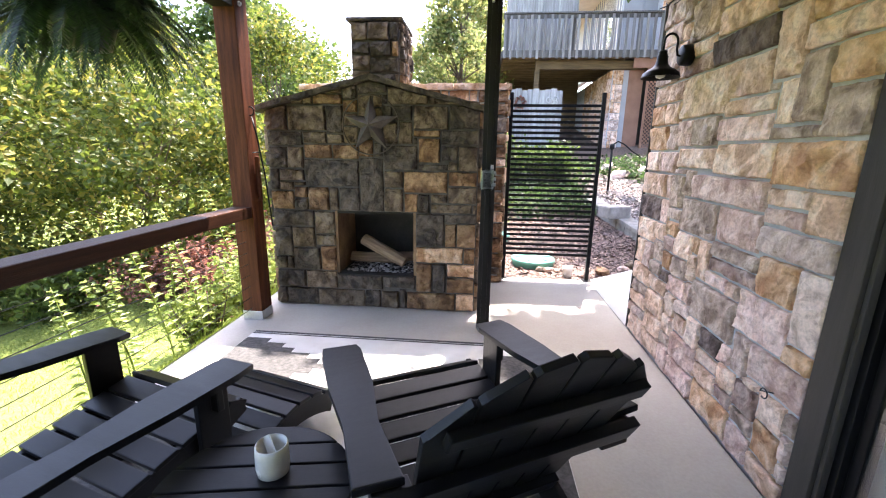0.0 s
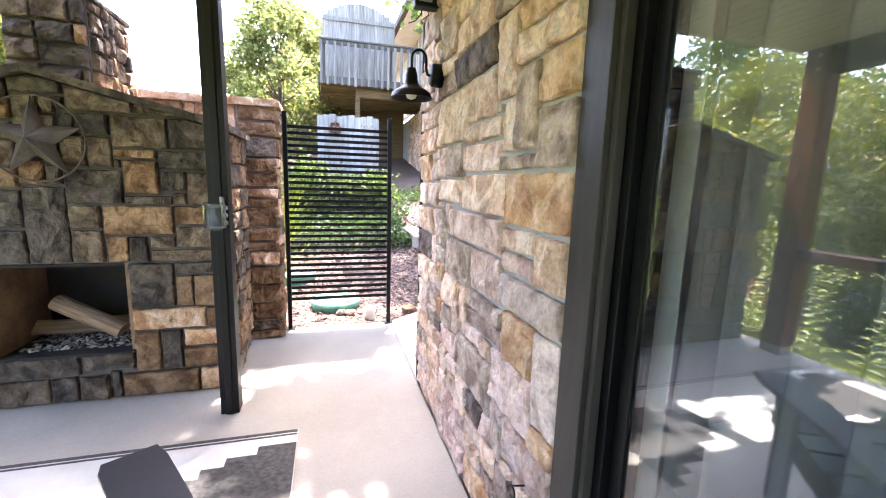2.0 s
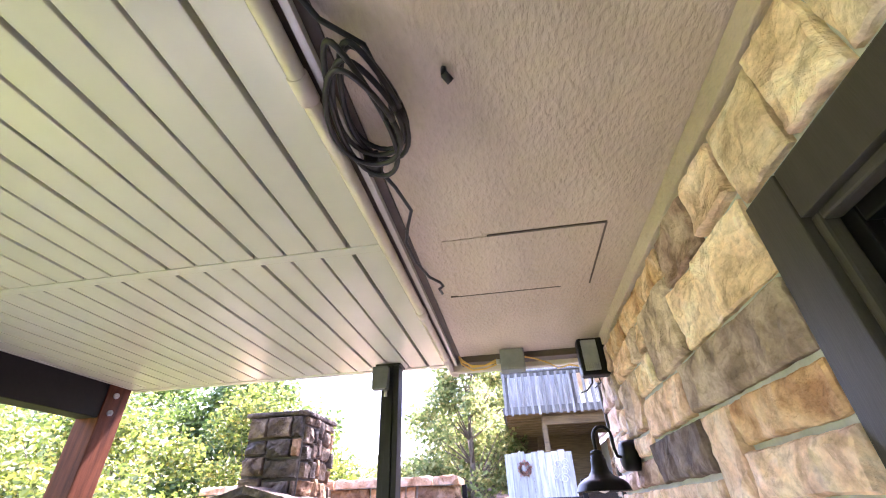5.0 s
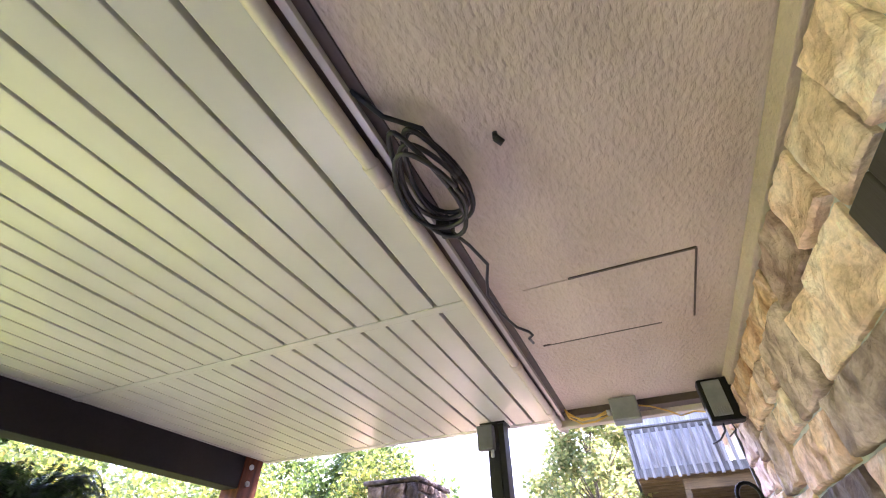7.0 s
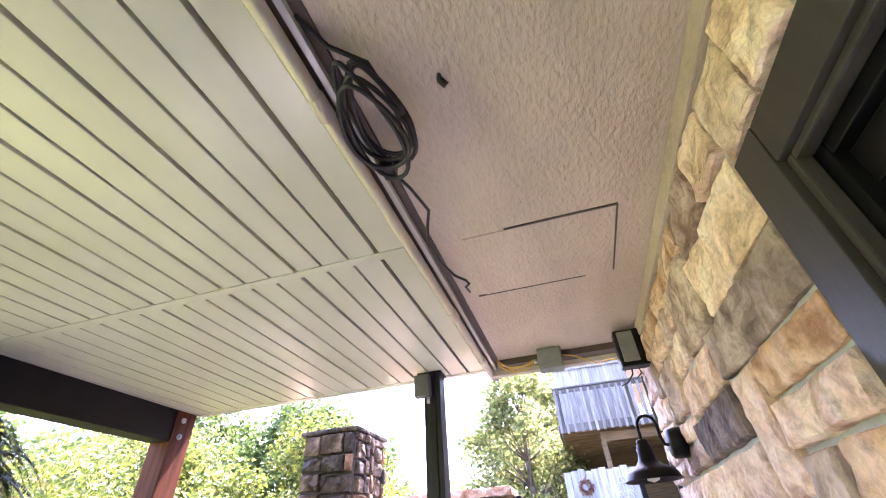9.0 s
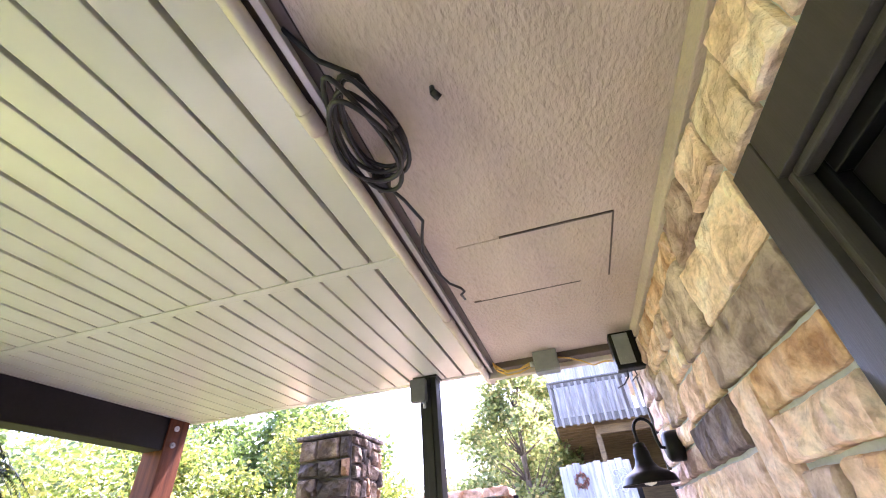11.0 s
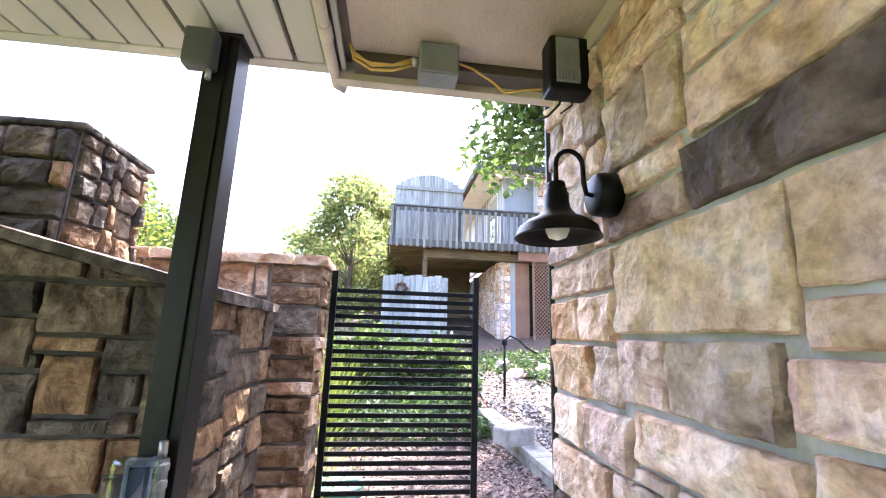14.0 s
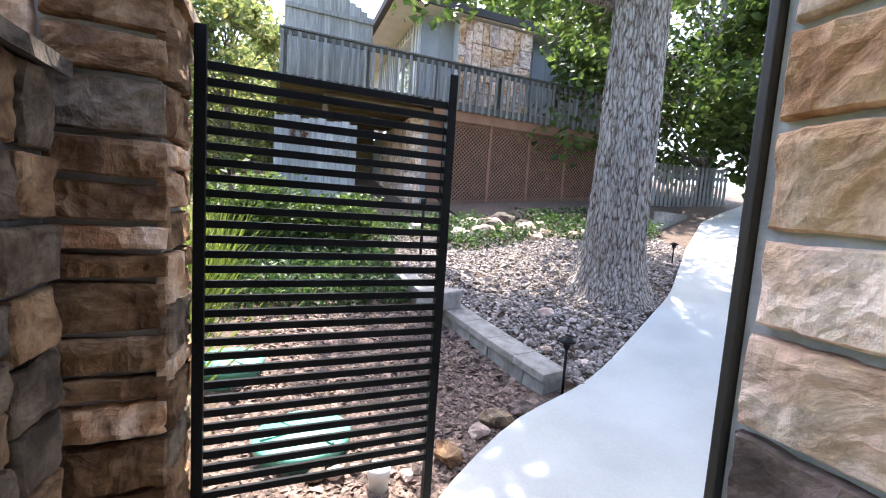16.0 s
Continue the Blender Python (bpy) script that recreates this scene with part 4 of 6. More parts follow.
def adirondack(label, m):
    """A low slatted garden chair that faces +y."""
    chair = thing("adirondack_chair", label, "chair", m, group="chairs on the porch")
    # seat slats follow a dip from the front edge to the back
    n = 7
    for k in range(n):
        y = 0.43 - k * 0.098
        z = 0.385 - 0.19 * (0.43 - y) - (0.03 if k == 0 else 0.0) * 0.6
        tilt = 24 if k == 0 else -10
        part("seat_slat", moved(cuboid(-0.285, 0.285, -0.043, 0.043, -0.020, 0.0, 0.005), pose(0, y, z, -tilt if k == 0 else 10, 0, 0)), CHAIR, chair)
    for s in (-1, 1):
        bm = bmesh.new()
        side = [(0.47, 0.30), (0.45, 0.365), (0.38, 0.365), (-0.20, 0.245), (-0.62, 0.10), (-0.66, 0.0), (-0.52, 0.0), (-0.25, 0.125), (0.30, 0.235)]
        plate(bm, side, -0.012, 0.012, 0.003)
        moved(bm, pose(s * 0.265, 0, 0) @ Matrix(((0, 0, 1, 0), (1, 0, 0, 0), (0, 1, 0, 0), (0, 0, 0, 1))))
        part("side_rail", bm, CHAIR, chair)
        part("front_leg", cuboid(s * 0.305 - 0.0125, s * 0.305 + 0.0125, 0.24, 0.36, 0.0, 0.548, 0.004), CHAIR, chair)
        part("arm_bracket", cuboid(s * 0.337 - 0.018, s * 0.337 + 0.018, 0.285, 0.315, 0.42, 0.548, 0.006), CHAIR, chair)
        # broad arm, wide in front, waisted towards the rear
        out = [(-0.065, -0.36), (-0.045, -0.12), (-0.075, 0.10), (-0.078, 0.36), (-0.066, 0.405), (0.066, 0.405), (0.074, 0.33), (0.070, 0.10), (0.050, -0.12), (0.060, -0.36)]
        bm = bmesh.new()
        plate(bm, [(x * (s if s > 0 else 1) if s > 0 else -x, y) for x, y in (out if s > 0 else list(reversed(out)))], -0.024, 0.0, 0.005)
        moved(bm, pose(s * 0.36, 0, 0.574, -1.5, 0, s * 3))
        part("arm", bm, CHAIR, chair)
        part("arm_block", cuboid(s * 0.345 - 0.05, s * 0.345 + 0.05, -0.37, -0.325, 0.47, 0.556, 0.004), CHAIR, chair)
    # fanned back slats with a rounded head
    lean = pose(0, -0.19, 0.24) @ Matrix.Rotation(radians(28), 4, "X")
    for k, off in enumerate((-0.262, -0.157, -0.0525, 0.0525, 0.157, 0.262)):
        top_l, top_r = 0.785 - 1.9 * (off - 0.048) ** 2, 0.785 - 1.9 * (off + 0.048) ** 2
        w0, w1 = 0.040, 0.0495
        bm = bmesh.new()
        plate(bm, [(off * 0.82 - w0, 0.0), (off * 0.82 + w0, 0.0), (off + w1, top_r - 0.012), (off + w1 * 0.75, top_r), (off - w1 * 0.75, top_l), (off - w1, top_l - 0.012)], -0.010, 0.010, 0.003)
        moved(bm, lean @ Matrix(((1, 0, 0, 0), (0, 0, -1, 0), (0, 1, 0, 0), (0, 0, 0, 1))))
        part("back_slat", bm, CHAIR, chair)
    part("back_rail", moved(cuboid(-0.395, 0.395, -0.045, -0.013, 0.305, 0.385, 0.004), lean), CHAIR, chair)
    part("back_rail", moved(cuboid(-0.27, 0.27, -0.04, -0.013, 0.58, 0.63, 0.004), lean), CHAIR, chair)
    part("back_rail", moved(cuboid(-0.24, 0.24, -0.04, -0.013, 0.02, 0.09, 0.004), lean), CHAIR, chair)
    return chair


adirondack("charcoal slatted Adirondack chair facing the fireplace on the rug", pose(0.0, 1.345, 0.012, 0, 0, 28.5))
adirondack("charcoal slatted Adirondack chair with a footstool by the railing", pose(-1.26, 1.09, 0.012, 0, 0, -16.5))

stool = thing("footstool", "charcoal slatted footstool with curved sides before the chair", "footstool", pose(-0.98, 1.68, 0.012, 0, 0, -16.5))
for s in (-1, 1):
    bm = bmesh.new()
    arc = [(0.30 - 0.56 * t, 0.03 + 0.165 * math.sin(math.pi * (0.12 + 0.80 * t)) ** 0.8) for t in [i / 12 for i in range(13)]]
    under = [(0.27 - 0.50 * t, 0.0 + 0.10 * math.sin(math.pi * (0.05 + 0.88 * t)) ** 0.8) for t in [i / 12 for i in range(13)]]
    plate(bm, arc + list(reversed(under)), -0.012, 0.012, 0.003)
    moved(bm, pose(s * 0.225, 0, 0) @ Matrix(((0, 0, 1, 0), (1, 0, 0, 0), (0, 1, 0, 0), (0, 0, 0, 1))))
    part("side", bm, CHAIR, stool)
for i in range(6):
    t = 0.10 + 0.15 * i
    y, z = 0.30 - 0.56 * t, 0.03 + 0.165 * math.sin(math.pi * (0.12 + 0.80 * t)) ** 0.8
    t2 = t + 0.02
    y2, z2 = 0.30 - 0.56 * t2, 0.03 + 0.165 * math.sin(math.pi * (0.12 + 0.80 * t2)) ** 0.8
    part("slat", moved(cuboid(-0.25, 0.25, -0.036, 0.036, 0.002, 0.020, 0.004), pose(0, y, z, math.degrees(math.atan2(z - z2, y - y2)), 0, 0)), CHAIR, stool)

table = thing("side_table", "round charcoal slatted side table between the chairs", "table", pose(-0.53, 0.945, 0.012, 0, 0, 10))
TR = 0.262
for k in range(-3, 3):
    y0, y1 = k * 0.0875 + 0.004, (k + 1) * 0.0875 - 0.004
    outline = []
    for y in np.linspace(y0, y1, 7):
        outline.append((math.sqrt(max(0.0004, TR ** 2 - y * y)), y))
    for y in np.linspace(y1, y0, 7):
        outline.append((-math.sqrt(max(0.0004, TR ** 2 - y * y)), y))
    bm = bmesh.new()
    plate(bm, outline, 0.418, 0.438, 0.003)
    part("top_slat", bm, CHAIR, table)
for a in range(4):
    part("leg", moved(cuboid(0.12, 0.165, -0.012, 0.012, 0.0, 0.395, 0.004), pose(0, 0, 0, 0, 0, 45 + 90 * a)), CHAIR, table)
for a in (45, 135):
    part("cleat", moved(cuboid(-0.22, 0.22, -0.02, 0.02, 0.396, 0.417, 0.003), pose(0, 0, 0 if a == 45 else 0, 0, 0, a)) if a == 45 else
         moved(cuboid(-0.22, 0.22, -0.02, 0.02, 0.372, 0.3955, 0.003), pose(0, 0, 0, 0, 0, a)), CHAIR, table)

mug = thing("ceramic_cup", "grey-white glazed ceramic cup on the side table", "cup", pose(-0.505, 1.01, 0.4505))
bm = bmesh.new()
lathe(bm, [(0.0005, 0.0), (0.036, 0.0), (0.043, 0.006), (0.046, 0.03), (0.045, 0.07), (0.043, 0.092), (0.0405, 0.093), (0.0405, 0.06), (0.040, 0.012), (0.0005, 0.010)], 40)
part("body", bm, CERAMIC, mug, smooth=True)
bm = bmesh.new()
plate(bm, [(-0.011, 0.0), (0.011, 0.0), (0.012, 0.10), (-0.012, 0.10)], -0.0015, 0.0015)
single("plastic_spreader", bm, LACQUER, "white flat spatula standing in the ceramic cup", "spatula", pose(-0.488, 1.006, 0.462, 0, 0, 0) @ Matrix.Rotation(radians(70), 4, "X") @ Matrix.Rotation(radians(28), 4, "Z"))

# ---- rug ----
rug = thing("patterned_rug", "ivory outdoor rug with charcoal stepped diamonds and dark border", "rug", pose(0, 0, 0))
RX0, RX1, RY0, RY1 = -1.60, 0.487, 0.15, 2.80
part("woven_field", cuboid(RX0, RX1, RY0, RY1, 0.0005, 0.007, 0.002), RUG_LIGHT, rug)
for y0, y1 in ((RY1 - 0.028, RY1 - 0.004), (RY1 - 0.052, RY1 - 0.038), (RY0 + 0.004, RY0 + 0.04)):
    part("border_stripe", cuboid(RX0 + 0.004, RX1 - 0.004, y0, y1, 0.0072, 0.0085), RUG_DARK, rug, "charcoal woven border stripe")
for centre in (2.34, 1.36, 0.50):
    for side in (-1, 1):
        for k in range(-6, 7):
            reach = 0.78 - 0.115 * abs(k) - (0.02 if k % 2 else 0)
            if reach <= 0:
                continue
            y0, y1 = centre + k * 0.062 - 0.031, centre + k * 0.062 + 0.0308
            if y0 < RY0 + 0.05 or y1 > RY1 - 0.06:
                continue
            x0, x1 = (RX0 + 0.004, RX0 + reach) if side < 0 else (RX1 - reach, RX1 - 0.004)
            part("diamond_step", cuboid(x0, x1, y0, y1, 0.0072, 0.0085), RUG_DARK, rug, "charcoal woven step of a half diamond")

# ---- fittings ----
lamp = thing("barn_wall_lamp", "black gooseneck barn lamp on a round plate, unlit", "wall lamp", pose(1.208, 2.79, 1.905))
bm = bmesh.new()
lathe(bm, [(0.0005, 0.030), (0.045, 0.030), (0.056, 0.022), (0.058, 0.0), (0.058, -0.030), (0.0005, -0.030)], 32)
part("back_plate", moved(bm, Matrix.Rotation(radians(-90), 4, "Y")), BLACK_METAL, lamp, smooth=True)
SHX = -0.127
bm = bmesh.new()
tube(bm, [(-0.02, 0, -0.005), (-0.045, 0, 0.0), (-0.052, 0, 0.03)] + [(-0.0895 + 0.0375 * math.cos(a), 0, 0.075 + 0.042 * math.sin(a)) for a in np.linspace(0.0, math.pi, 9)] + [(SHX, 0, 0.05), (SHX, 0, 0.02)], 0.0068, 10)
part("gooseneck", bm, BLACK_METAL, lamp, smooth=True)
bm = bmesh.new()
prof = [(0.010, 0.028), (0.022, 0.024), (0.024, 0.014), (0.021, 0.010), (0.027, 0.006), (0.027, -0.004), (0.031, -0.008), (0.031, -0.03), (0.036, -0.05),
        (0.050, -0.068), (0.078, -0.082), (0.098, -0.098), (0.106, -0.120), (0.1085, -0.124), (0.105, -0.1245), (0.096, -0.101), (0.076, -0.0855), (0.048, -0.072), (0.030, -0.05), (0.0005, -0.045)]
lathe(bm, prof, 40, (SHX, 0, 0))
part("shade", bm, BLACK_METAL, lamp, smooth=True)
bm = bmesh.new()
lathe(bm, [(0.014, -0.05), (0.016, -0.07), (0.029, -0.092), (0.030, -0.104), (0.022, -0.122), (0.0005, -0.130)], 24, (SHX, 0, 0))
part("bulb", bm, CERAMIC, lamp, "frosted white bulb", smooth=True)

flood = thing("security_light", "black box security light with a grey ribbed side under the soffit", "security light", pose(1.155, 2.92, 2.265))
part("body", cuboid(-0.045, 0.088, -0.045, 0.03, 0.0, 0.185, 0.012), BLACK_METAL, flood)
part("front_plate", cuboid(-0.028, 0.045, -0.055, -0.0455, 0.02, 0.17, 0.003), GREY_PLASTIC, flood, "grey heat-sink plate")
for k in range(8):
    part("fin", cuboid(-0.026 + k * 0.0092, -0.0215 + k * 0.0092, -0.060, -0.0555, 0.025, 0.055), GREY_PLASTIC, flood)
bm = bmesh.new()
tube(bm, [(0.0, -0.005, 0.0), (-0.005, -0.01, -0.03), (-0.03, 0.02, -0.055), (-0.06, 0.05, -0.06)], 0.004, 8)
tube(bm, [(0.03, -0.005, 0.0), (0.035, -0.012, -0.03), (0.005, 0.01, -0.05)], 0.003, 8)
part("lead", bm, RUBBER, flood, "black lead")

jbox = thing("junction_box", "grey plastic junction box with cables under the plywood ceiling", "junction box", pose(0.785, 3.03, CEIL - 0.115))
part("box", cuboid(-0.065, 0.065, -0.03, 0.05, 0.0, 0.114, 0.006), GREY_PLASTIC, jbox)
part("cover", cuboid(-0.060, 0.060, -0.037, -0.0305, 0.006, 0.108, 0.003), GREY_PLASTIC, jbox)
bm = bmesh.new()
tube(bm, [(-0.066, 0, 0.055), (-0.088, 0, 0.055)], 0.014, 12)
part("gland", bm, GALV, jbox, "metal cable gland")
for k, (dz, sag) in enumerate(((0.0, 0.01), (0.012, 0.03), (-0.012, 0.022))):
    bm = bmesh.new()
    tube(bm, [(-0.085, 0.0, 0.055 + dz), (-0.15, 0.01, 0.05 + dz - sag * 0.6), (-0.22, 0.02, 0.06 - sag + dz), (-0.28, 0.03, 0.08 + dz), (-0.29, 0.0, 0.10)], 0.0045, 8)
    part("cable", bm, YELLOW_WIRE, jbox, "yellow house cable")
bm = bmesh.new()
tube(bm, [(0.066, 0, 0.07), (0.12, 0.01, 0.06), (0.19, 0.03, 0.035), (0.24, 0.05, 0.01), (0.30, 0.04, 0.02), (0.345, -0.02, -0.01)], 0.004, 8)
part("cable", bm, YELLOW_WIRE, jbox)

box2 = thing("post_junction_box", "grey junction box strapped to the metal post's head", "junction box", pose(0.055, 3.02, 2.305))
part("box", cuboid(-0.045, 0.045, -0.03, 0.02, 0.0, 0.125, 0.008), surface("dark_grey_box", (0.07, 0.072, 0.075), (0.11, 0.112, 0.115), 8, 0.45), box2)
bm = bmesh.new()
tube(bm, [(0.03, -0.005, 0.0), (0.03, -0.005, -0.035)], 0.009, 10)
part("gland", bm, GALV, box2, "steel gland")

outlet = thing("outlet_box", "clear weatherproof outlet cover on the metal post", "outlet", pose(0.090, 3.042, 1.085))
part("back_box", cuboid(-0.045, 0.045, -0.035, 0.0, 0.0, 0.125, 0.006), GREY_PLASTIC, outlet)
part("socket_plate", cuboid(-0.03, 0.03, -0.040, -0.0355, 0.012, 0.11, 0.003), FRAME_BLACK, outlet, "dark socket plate")
cov = part("cover", cuboid(-0.05, 0.042, -0.085, -0.0405, -0.01, 0.14, 0.012), COVER_CLEAR, outlet, "smoky clear plastic bubble cover")
cov.visible_shadow = False
for z in (0.02, 0.06, 0.10):
    part("hinge", cuboid(0.043, 0.060, -0.06, -0.03, z, z + 0.02, 0.004), GREY_PLASTIC, outlet)
bm = bmesh.new()
tube(bm, [(0.03, -0.015, 0.125), (0.03, -0.015, 0.165)], 0.011, 12)
part("fitting", bm, GALV, outlet, "steel fitting")


def loops():
    """The coil of cable hung at the soffit's edge."""
    r = random.Random(8)
    for k in range(5):
        ph, ox, oy = r.uniform(0, 1), r.uniform(-0.012, 0.012), r.uniform(-0.02, 0.02)
        a, b = 0.052 + r.uniform(-0.01, 0.014), 0.150 + r.uniform(-0.03, 0.02)
        pts = []
        for i in range(33):
            t = 2 * math.pi * i / 32
            pts.append((0.565 + ox + a * math.cos(t) + 0.01 * math.sin(2 * t), 1.335 + oy + b * math.sin(t), CEIL - 0.03 - 0.012 * k - 0.02 * (0.5 + 0.5 * math.sin(t + ph * 6))))
        yield tube(bmesh.new(), pts, 0.0058, 8)


coil = thing("cable_coil", "coiled black cable hanging at the ceiling gap", "cable", pose(-0.03, -0.01, 0))
for loop in loops():
    part("cable_loop", loop, RUBBER, coil, smooth=True)
bm = bmesh.new()
tube(bm, [(0.50, 1.08, CEIL - 0.006), (0.535, 1.15, CEIL - 0.02), (0.60, 1.20, CEIL - 0.035), (0.62, 1.30, CEIL - 0.05), (0.60, 1.42, CEIL - 0.05)], 0.0058, 8)
part("lead_in", bm, RUBBER, coil)
bm = bmesh.new()
tube(bm, [(0.53, 1.47, CEIL - 0.05), (0.555, 1.58, CEIL - 0.035), (0.572, 1.69, CEIL - 0.03), (0.545, 1.76, CEIL - 0.03), (0.52, 1.84, CEIL - 0.03), (0.525, 1.96, CEIL - 0.035), (0.55, 2.06, CEIL - 0.04), (0.582, 2.10, CEIL - 0.045), (0.590, 2.12, CEIL - 0.05), (0.572, 2.14, CEIL - 0.05), (0.575, 2.19, CEIL - 0.045)], 0.005, 8)
part("tail", bm, RUBBER, coil)
part("clip", cuboid(0.515, 0.55, 1.45, 1.50, CEIL - 0.07, CEIL - 0.03, 0.006), RUBBER, coil)
bm = bmesh.new()
tube(bm, [(0.70, 1.285, CEIL - 0.001), (0.70, 1.285, CEIL - 0.02)], 0.006, 8)
tube(bm, [(0.70, 1.285, CEIL - 0.018), (0.712, 1.30, CEIL - 0.026)], 0.009, 6)
single("ceiling_hook", bm, RUBBER, "small dark screw hook in the plywood ceiling", "hook")
bm = bmesh.new()
tube(bm, [(1.245, 1.655, 0.42), (1.19, 1.655, 0.43)] + [(1.185, 1.645 + 0.02 * math.cos(a) - 0.02, 0.435 + 0.02 * math.sin(a)) for a in np.linspace(0, 5.2, 12)], 0.003, 6)
single("wire_hook", bm, RUBBER, "thin black wire loop fixed in the stone wall", "hook")

poker = thing("hanging_pole", "thin black iron pole with a ring hung on the timber post", "hanging pole", pose(-1.645, 3.10, 0))
bm = bmesh.new()
tube(bm, [(0.0, -0.02, 1.56), (0.03, -0.03, 1.45), (0.06, -0.01, 1.15), (0.085, 0.0, 0.75)], 0.006, 8)
part("pole", bm, BLACK_METAL, poker)
bm = bmesh.new()
tube(bm, [(0.0 + 0.028 * math.cos(a), -0.03, 1.60 + 0.03 * math.sin(a)) for a in np.linspace(0, 2 * math.pi, 20)], 0.005, 8)
part("ring", bm, BLACK_METAL, poker)
bm = bmesh.new()
tube(bm, [(-0.09, -0.06, 1.30), (0.04, -0.02, 1.31)], 0.004, 8)
part("peg", bm, BLACK_METAL, poker)
part("wooden_grip", cuboid(0.0, 0.03, -0.035, -0.005, 0.95, 1.28, 0.008), STAIN, poker, "red-brown wooden grip")


# ---- plants ----
def leaves_mesh(points, size, rng, droop=0.3, shape="leaf"):
    """Small bent leaves at many points, as one mesh."""
    verts, faces = [], []
    for p in points:
        s = size * rng.uniform(0.6, 1.4)
        rot = Euler((rng.gauss(0, 0.9), rng.gauss(0, 0.9), rng.uniform(0, 6.283))).to_matrix()
        k = len(verts)
        for q in ((0, -0.5, 0), (0.36, -0.05, 0.10), (0, 0.6, -0.06), (-0.36, -0.05, 0.10)):
            v = rot @ Vector(q) * s
            verts.append((p[0] + v.x, p[1] + v.y, p[2] + v.z))
        faces.append((k, k + 1, k + 2))
        faces.append((k, k + 2, k + 3))
    me = bpy.data.meshes.new("leaves")
    me.from_pydata(verts, [], faces)
    return me


def tree(name, label, m, tall, spread_r, trunk_r, n_leaves, leaf_size, leaf_mat, seed, bark=None, bare=0.3, clumps=26, group="trees round the porch", rings=6, tip=1.0):
    """A tapered trunk with forking limbs and a crown of leaf clumps with gaps."""
    rng = random.Random(seed)
    t = thing(name, label, "tree", m, group)
    bm = bmesh.new()
    pts = [Vector((0.06 * tall * 0.2 * noise.noise(Vector((k * 0.7, seed, 0))), 0.06 * tall * 0.2 * noise.noise(Vector((k * 0.7, seed, 9))), tall * 0.85 * tip * k / rings - 0.3)) for k in range(rings + 1)]
    tube(bm, pts, [trunk_r * (1.25 - 1.05 * (k / rings) ** 0.8) for k in range(rings + 1)], 12)
    centres = []
    for c in range(clumps):
        h = rng.uniform(bare, 1.0)
        ang = rng.uniform(0, 6.283)
        wide = spread_r * (math.sin(math.pi * min(0.97, max(0.08, (h - bare) / (1 - bare) * 0.86 + 0.14))) ** 0.7)
        r = wide * math.sqrt(rng.uniform(0.15, 1.0))
        cpos = Vector((r * math.cos(ang), r * math.sin(ang), tall * h))
        centres.append((cpos, spread_r * rng.uniform(0.20, 0.40)))
        start = pts[min(rings, max(1, int(rings * (h - 0.15) / 0.9)))]
        midp = start.lerp(cpos, 0.5) + Vector((0, 0, -0.05 * tall * rng.random()))
        tube(bm, [start, midp, cpos], [trunk_r * 0.30, trunk_r * 0.17, trunk_r * 0.05], 6)
    part("trunk", bm, bark or BARK, t)
    pts_l = []
    for i in range(n_leaves):
        cpos, cr = rng.choice(centres)
        d = Vector((rng.gauss(0, 1), rng.gauss(0, 1), rng.gauss(0, 1) * 0.62))
        d = d.normalized() * cr * rng.random() ** 0.45
        pts_l.append(cpos + d)
    me = leaves_mesh(pts_l, leaf_size, rng)
    me.materials.append(leaf_mat)
    crown = new("crown", me)
    crown.parent = t
    return t


def on_ground(x, y, dz=0.0):
    return pose(x, y, height(x, y) + dz)


# yellow-green maples beyond the railing
for i, (x, y, tl, sr) in enumerate(((-5.2, 6.2, 4.0, 2.1), (-7.6, 4.4, 4.6, 2.4), (-4.6, 9.5, 4.6, 2.2), (-8.5, 8.5, 5.6, 2.7))):
    tree("maple_tree", "small yellow-green maple with thin branches on the slope", on_ground(x, y), tl, sr, 0.07, 24000, 0.078, LEAF_MAPLE, 20 + i, bark=TWIG, bare=0.18, clumps=34)
for i, (x, y, tl, sr) in enumerate(((-13.5, 2.0, 6.5, 3.2), (-13.5, 7.0, 7.5, 3.4), (-11.0, 13.0, 8.0, 3.4), (-7.5, 14.0, 7.0, 2.6), (-15.0, -5.0, 7.0, 3.6))):
    tree("oak_tree", "tall dark green oak on the lower slope", on_ground(x, y), tl, sr, 0.2, 16000, 0.16, LEAF_OAK, 40 + i, bare=0.22, clumps=36)
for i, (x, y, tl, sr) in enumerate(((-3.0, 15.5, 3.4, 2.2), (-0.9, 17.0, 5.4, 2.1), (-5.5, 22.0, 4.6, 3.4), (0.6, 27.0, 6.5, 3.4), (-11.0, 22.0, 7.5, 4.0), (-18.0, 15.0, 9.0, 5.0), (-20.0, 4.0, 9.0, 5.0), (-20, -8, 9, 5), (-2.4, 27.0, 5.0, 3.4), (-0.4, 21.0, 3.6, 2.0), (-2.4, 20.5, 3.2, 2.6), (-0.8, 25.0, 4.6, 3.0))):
    tree("woodland_tree", "light green woodland tree, its leaves paled for haze", on_ground(x, y), tl, sr, 0.12, 11000, 0.15, LEAF_HAZED, 60 + i, bark=TWIG, bare=0.03, clumps=44)
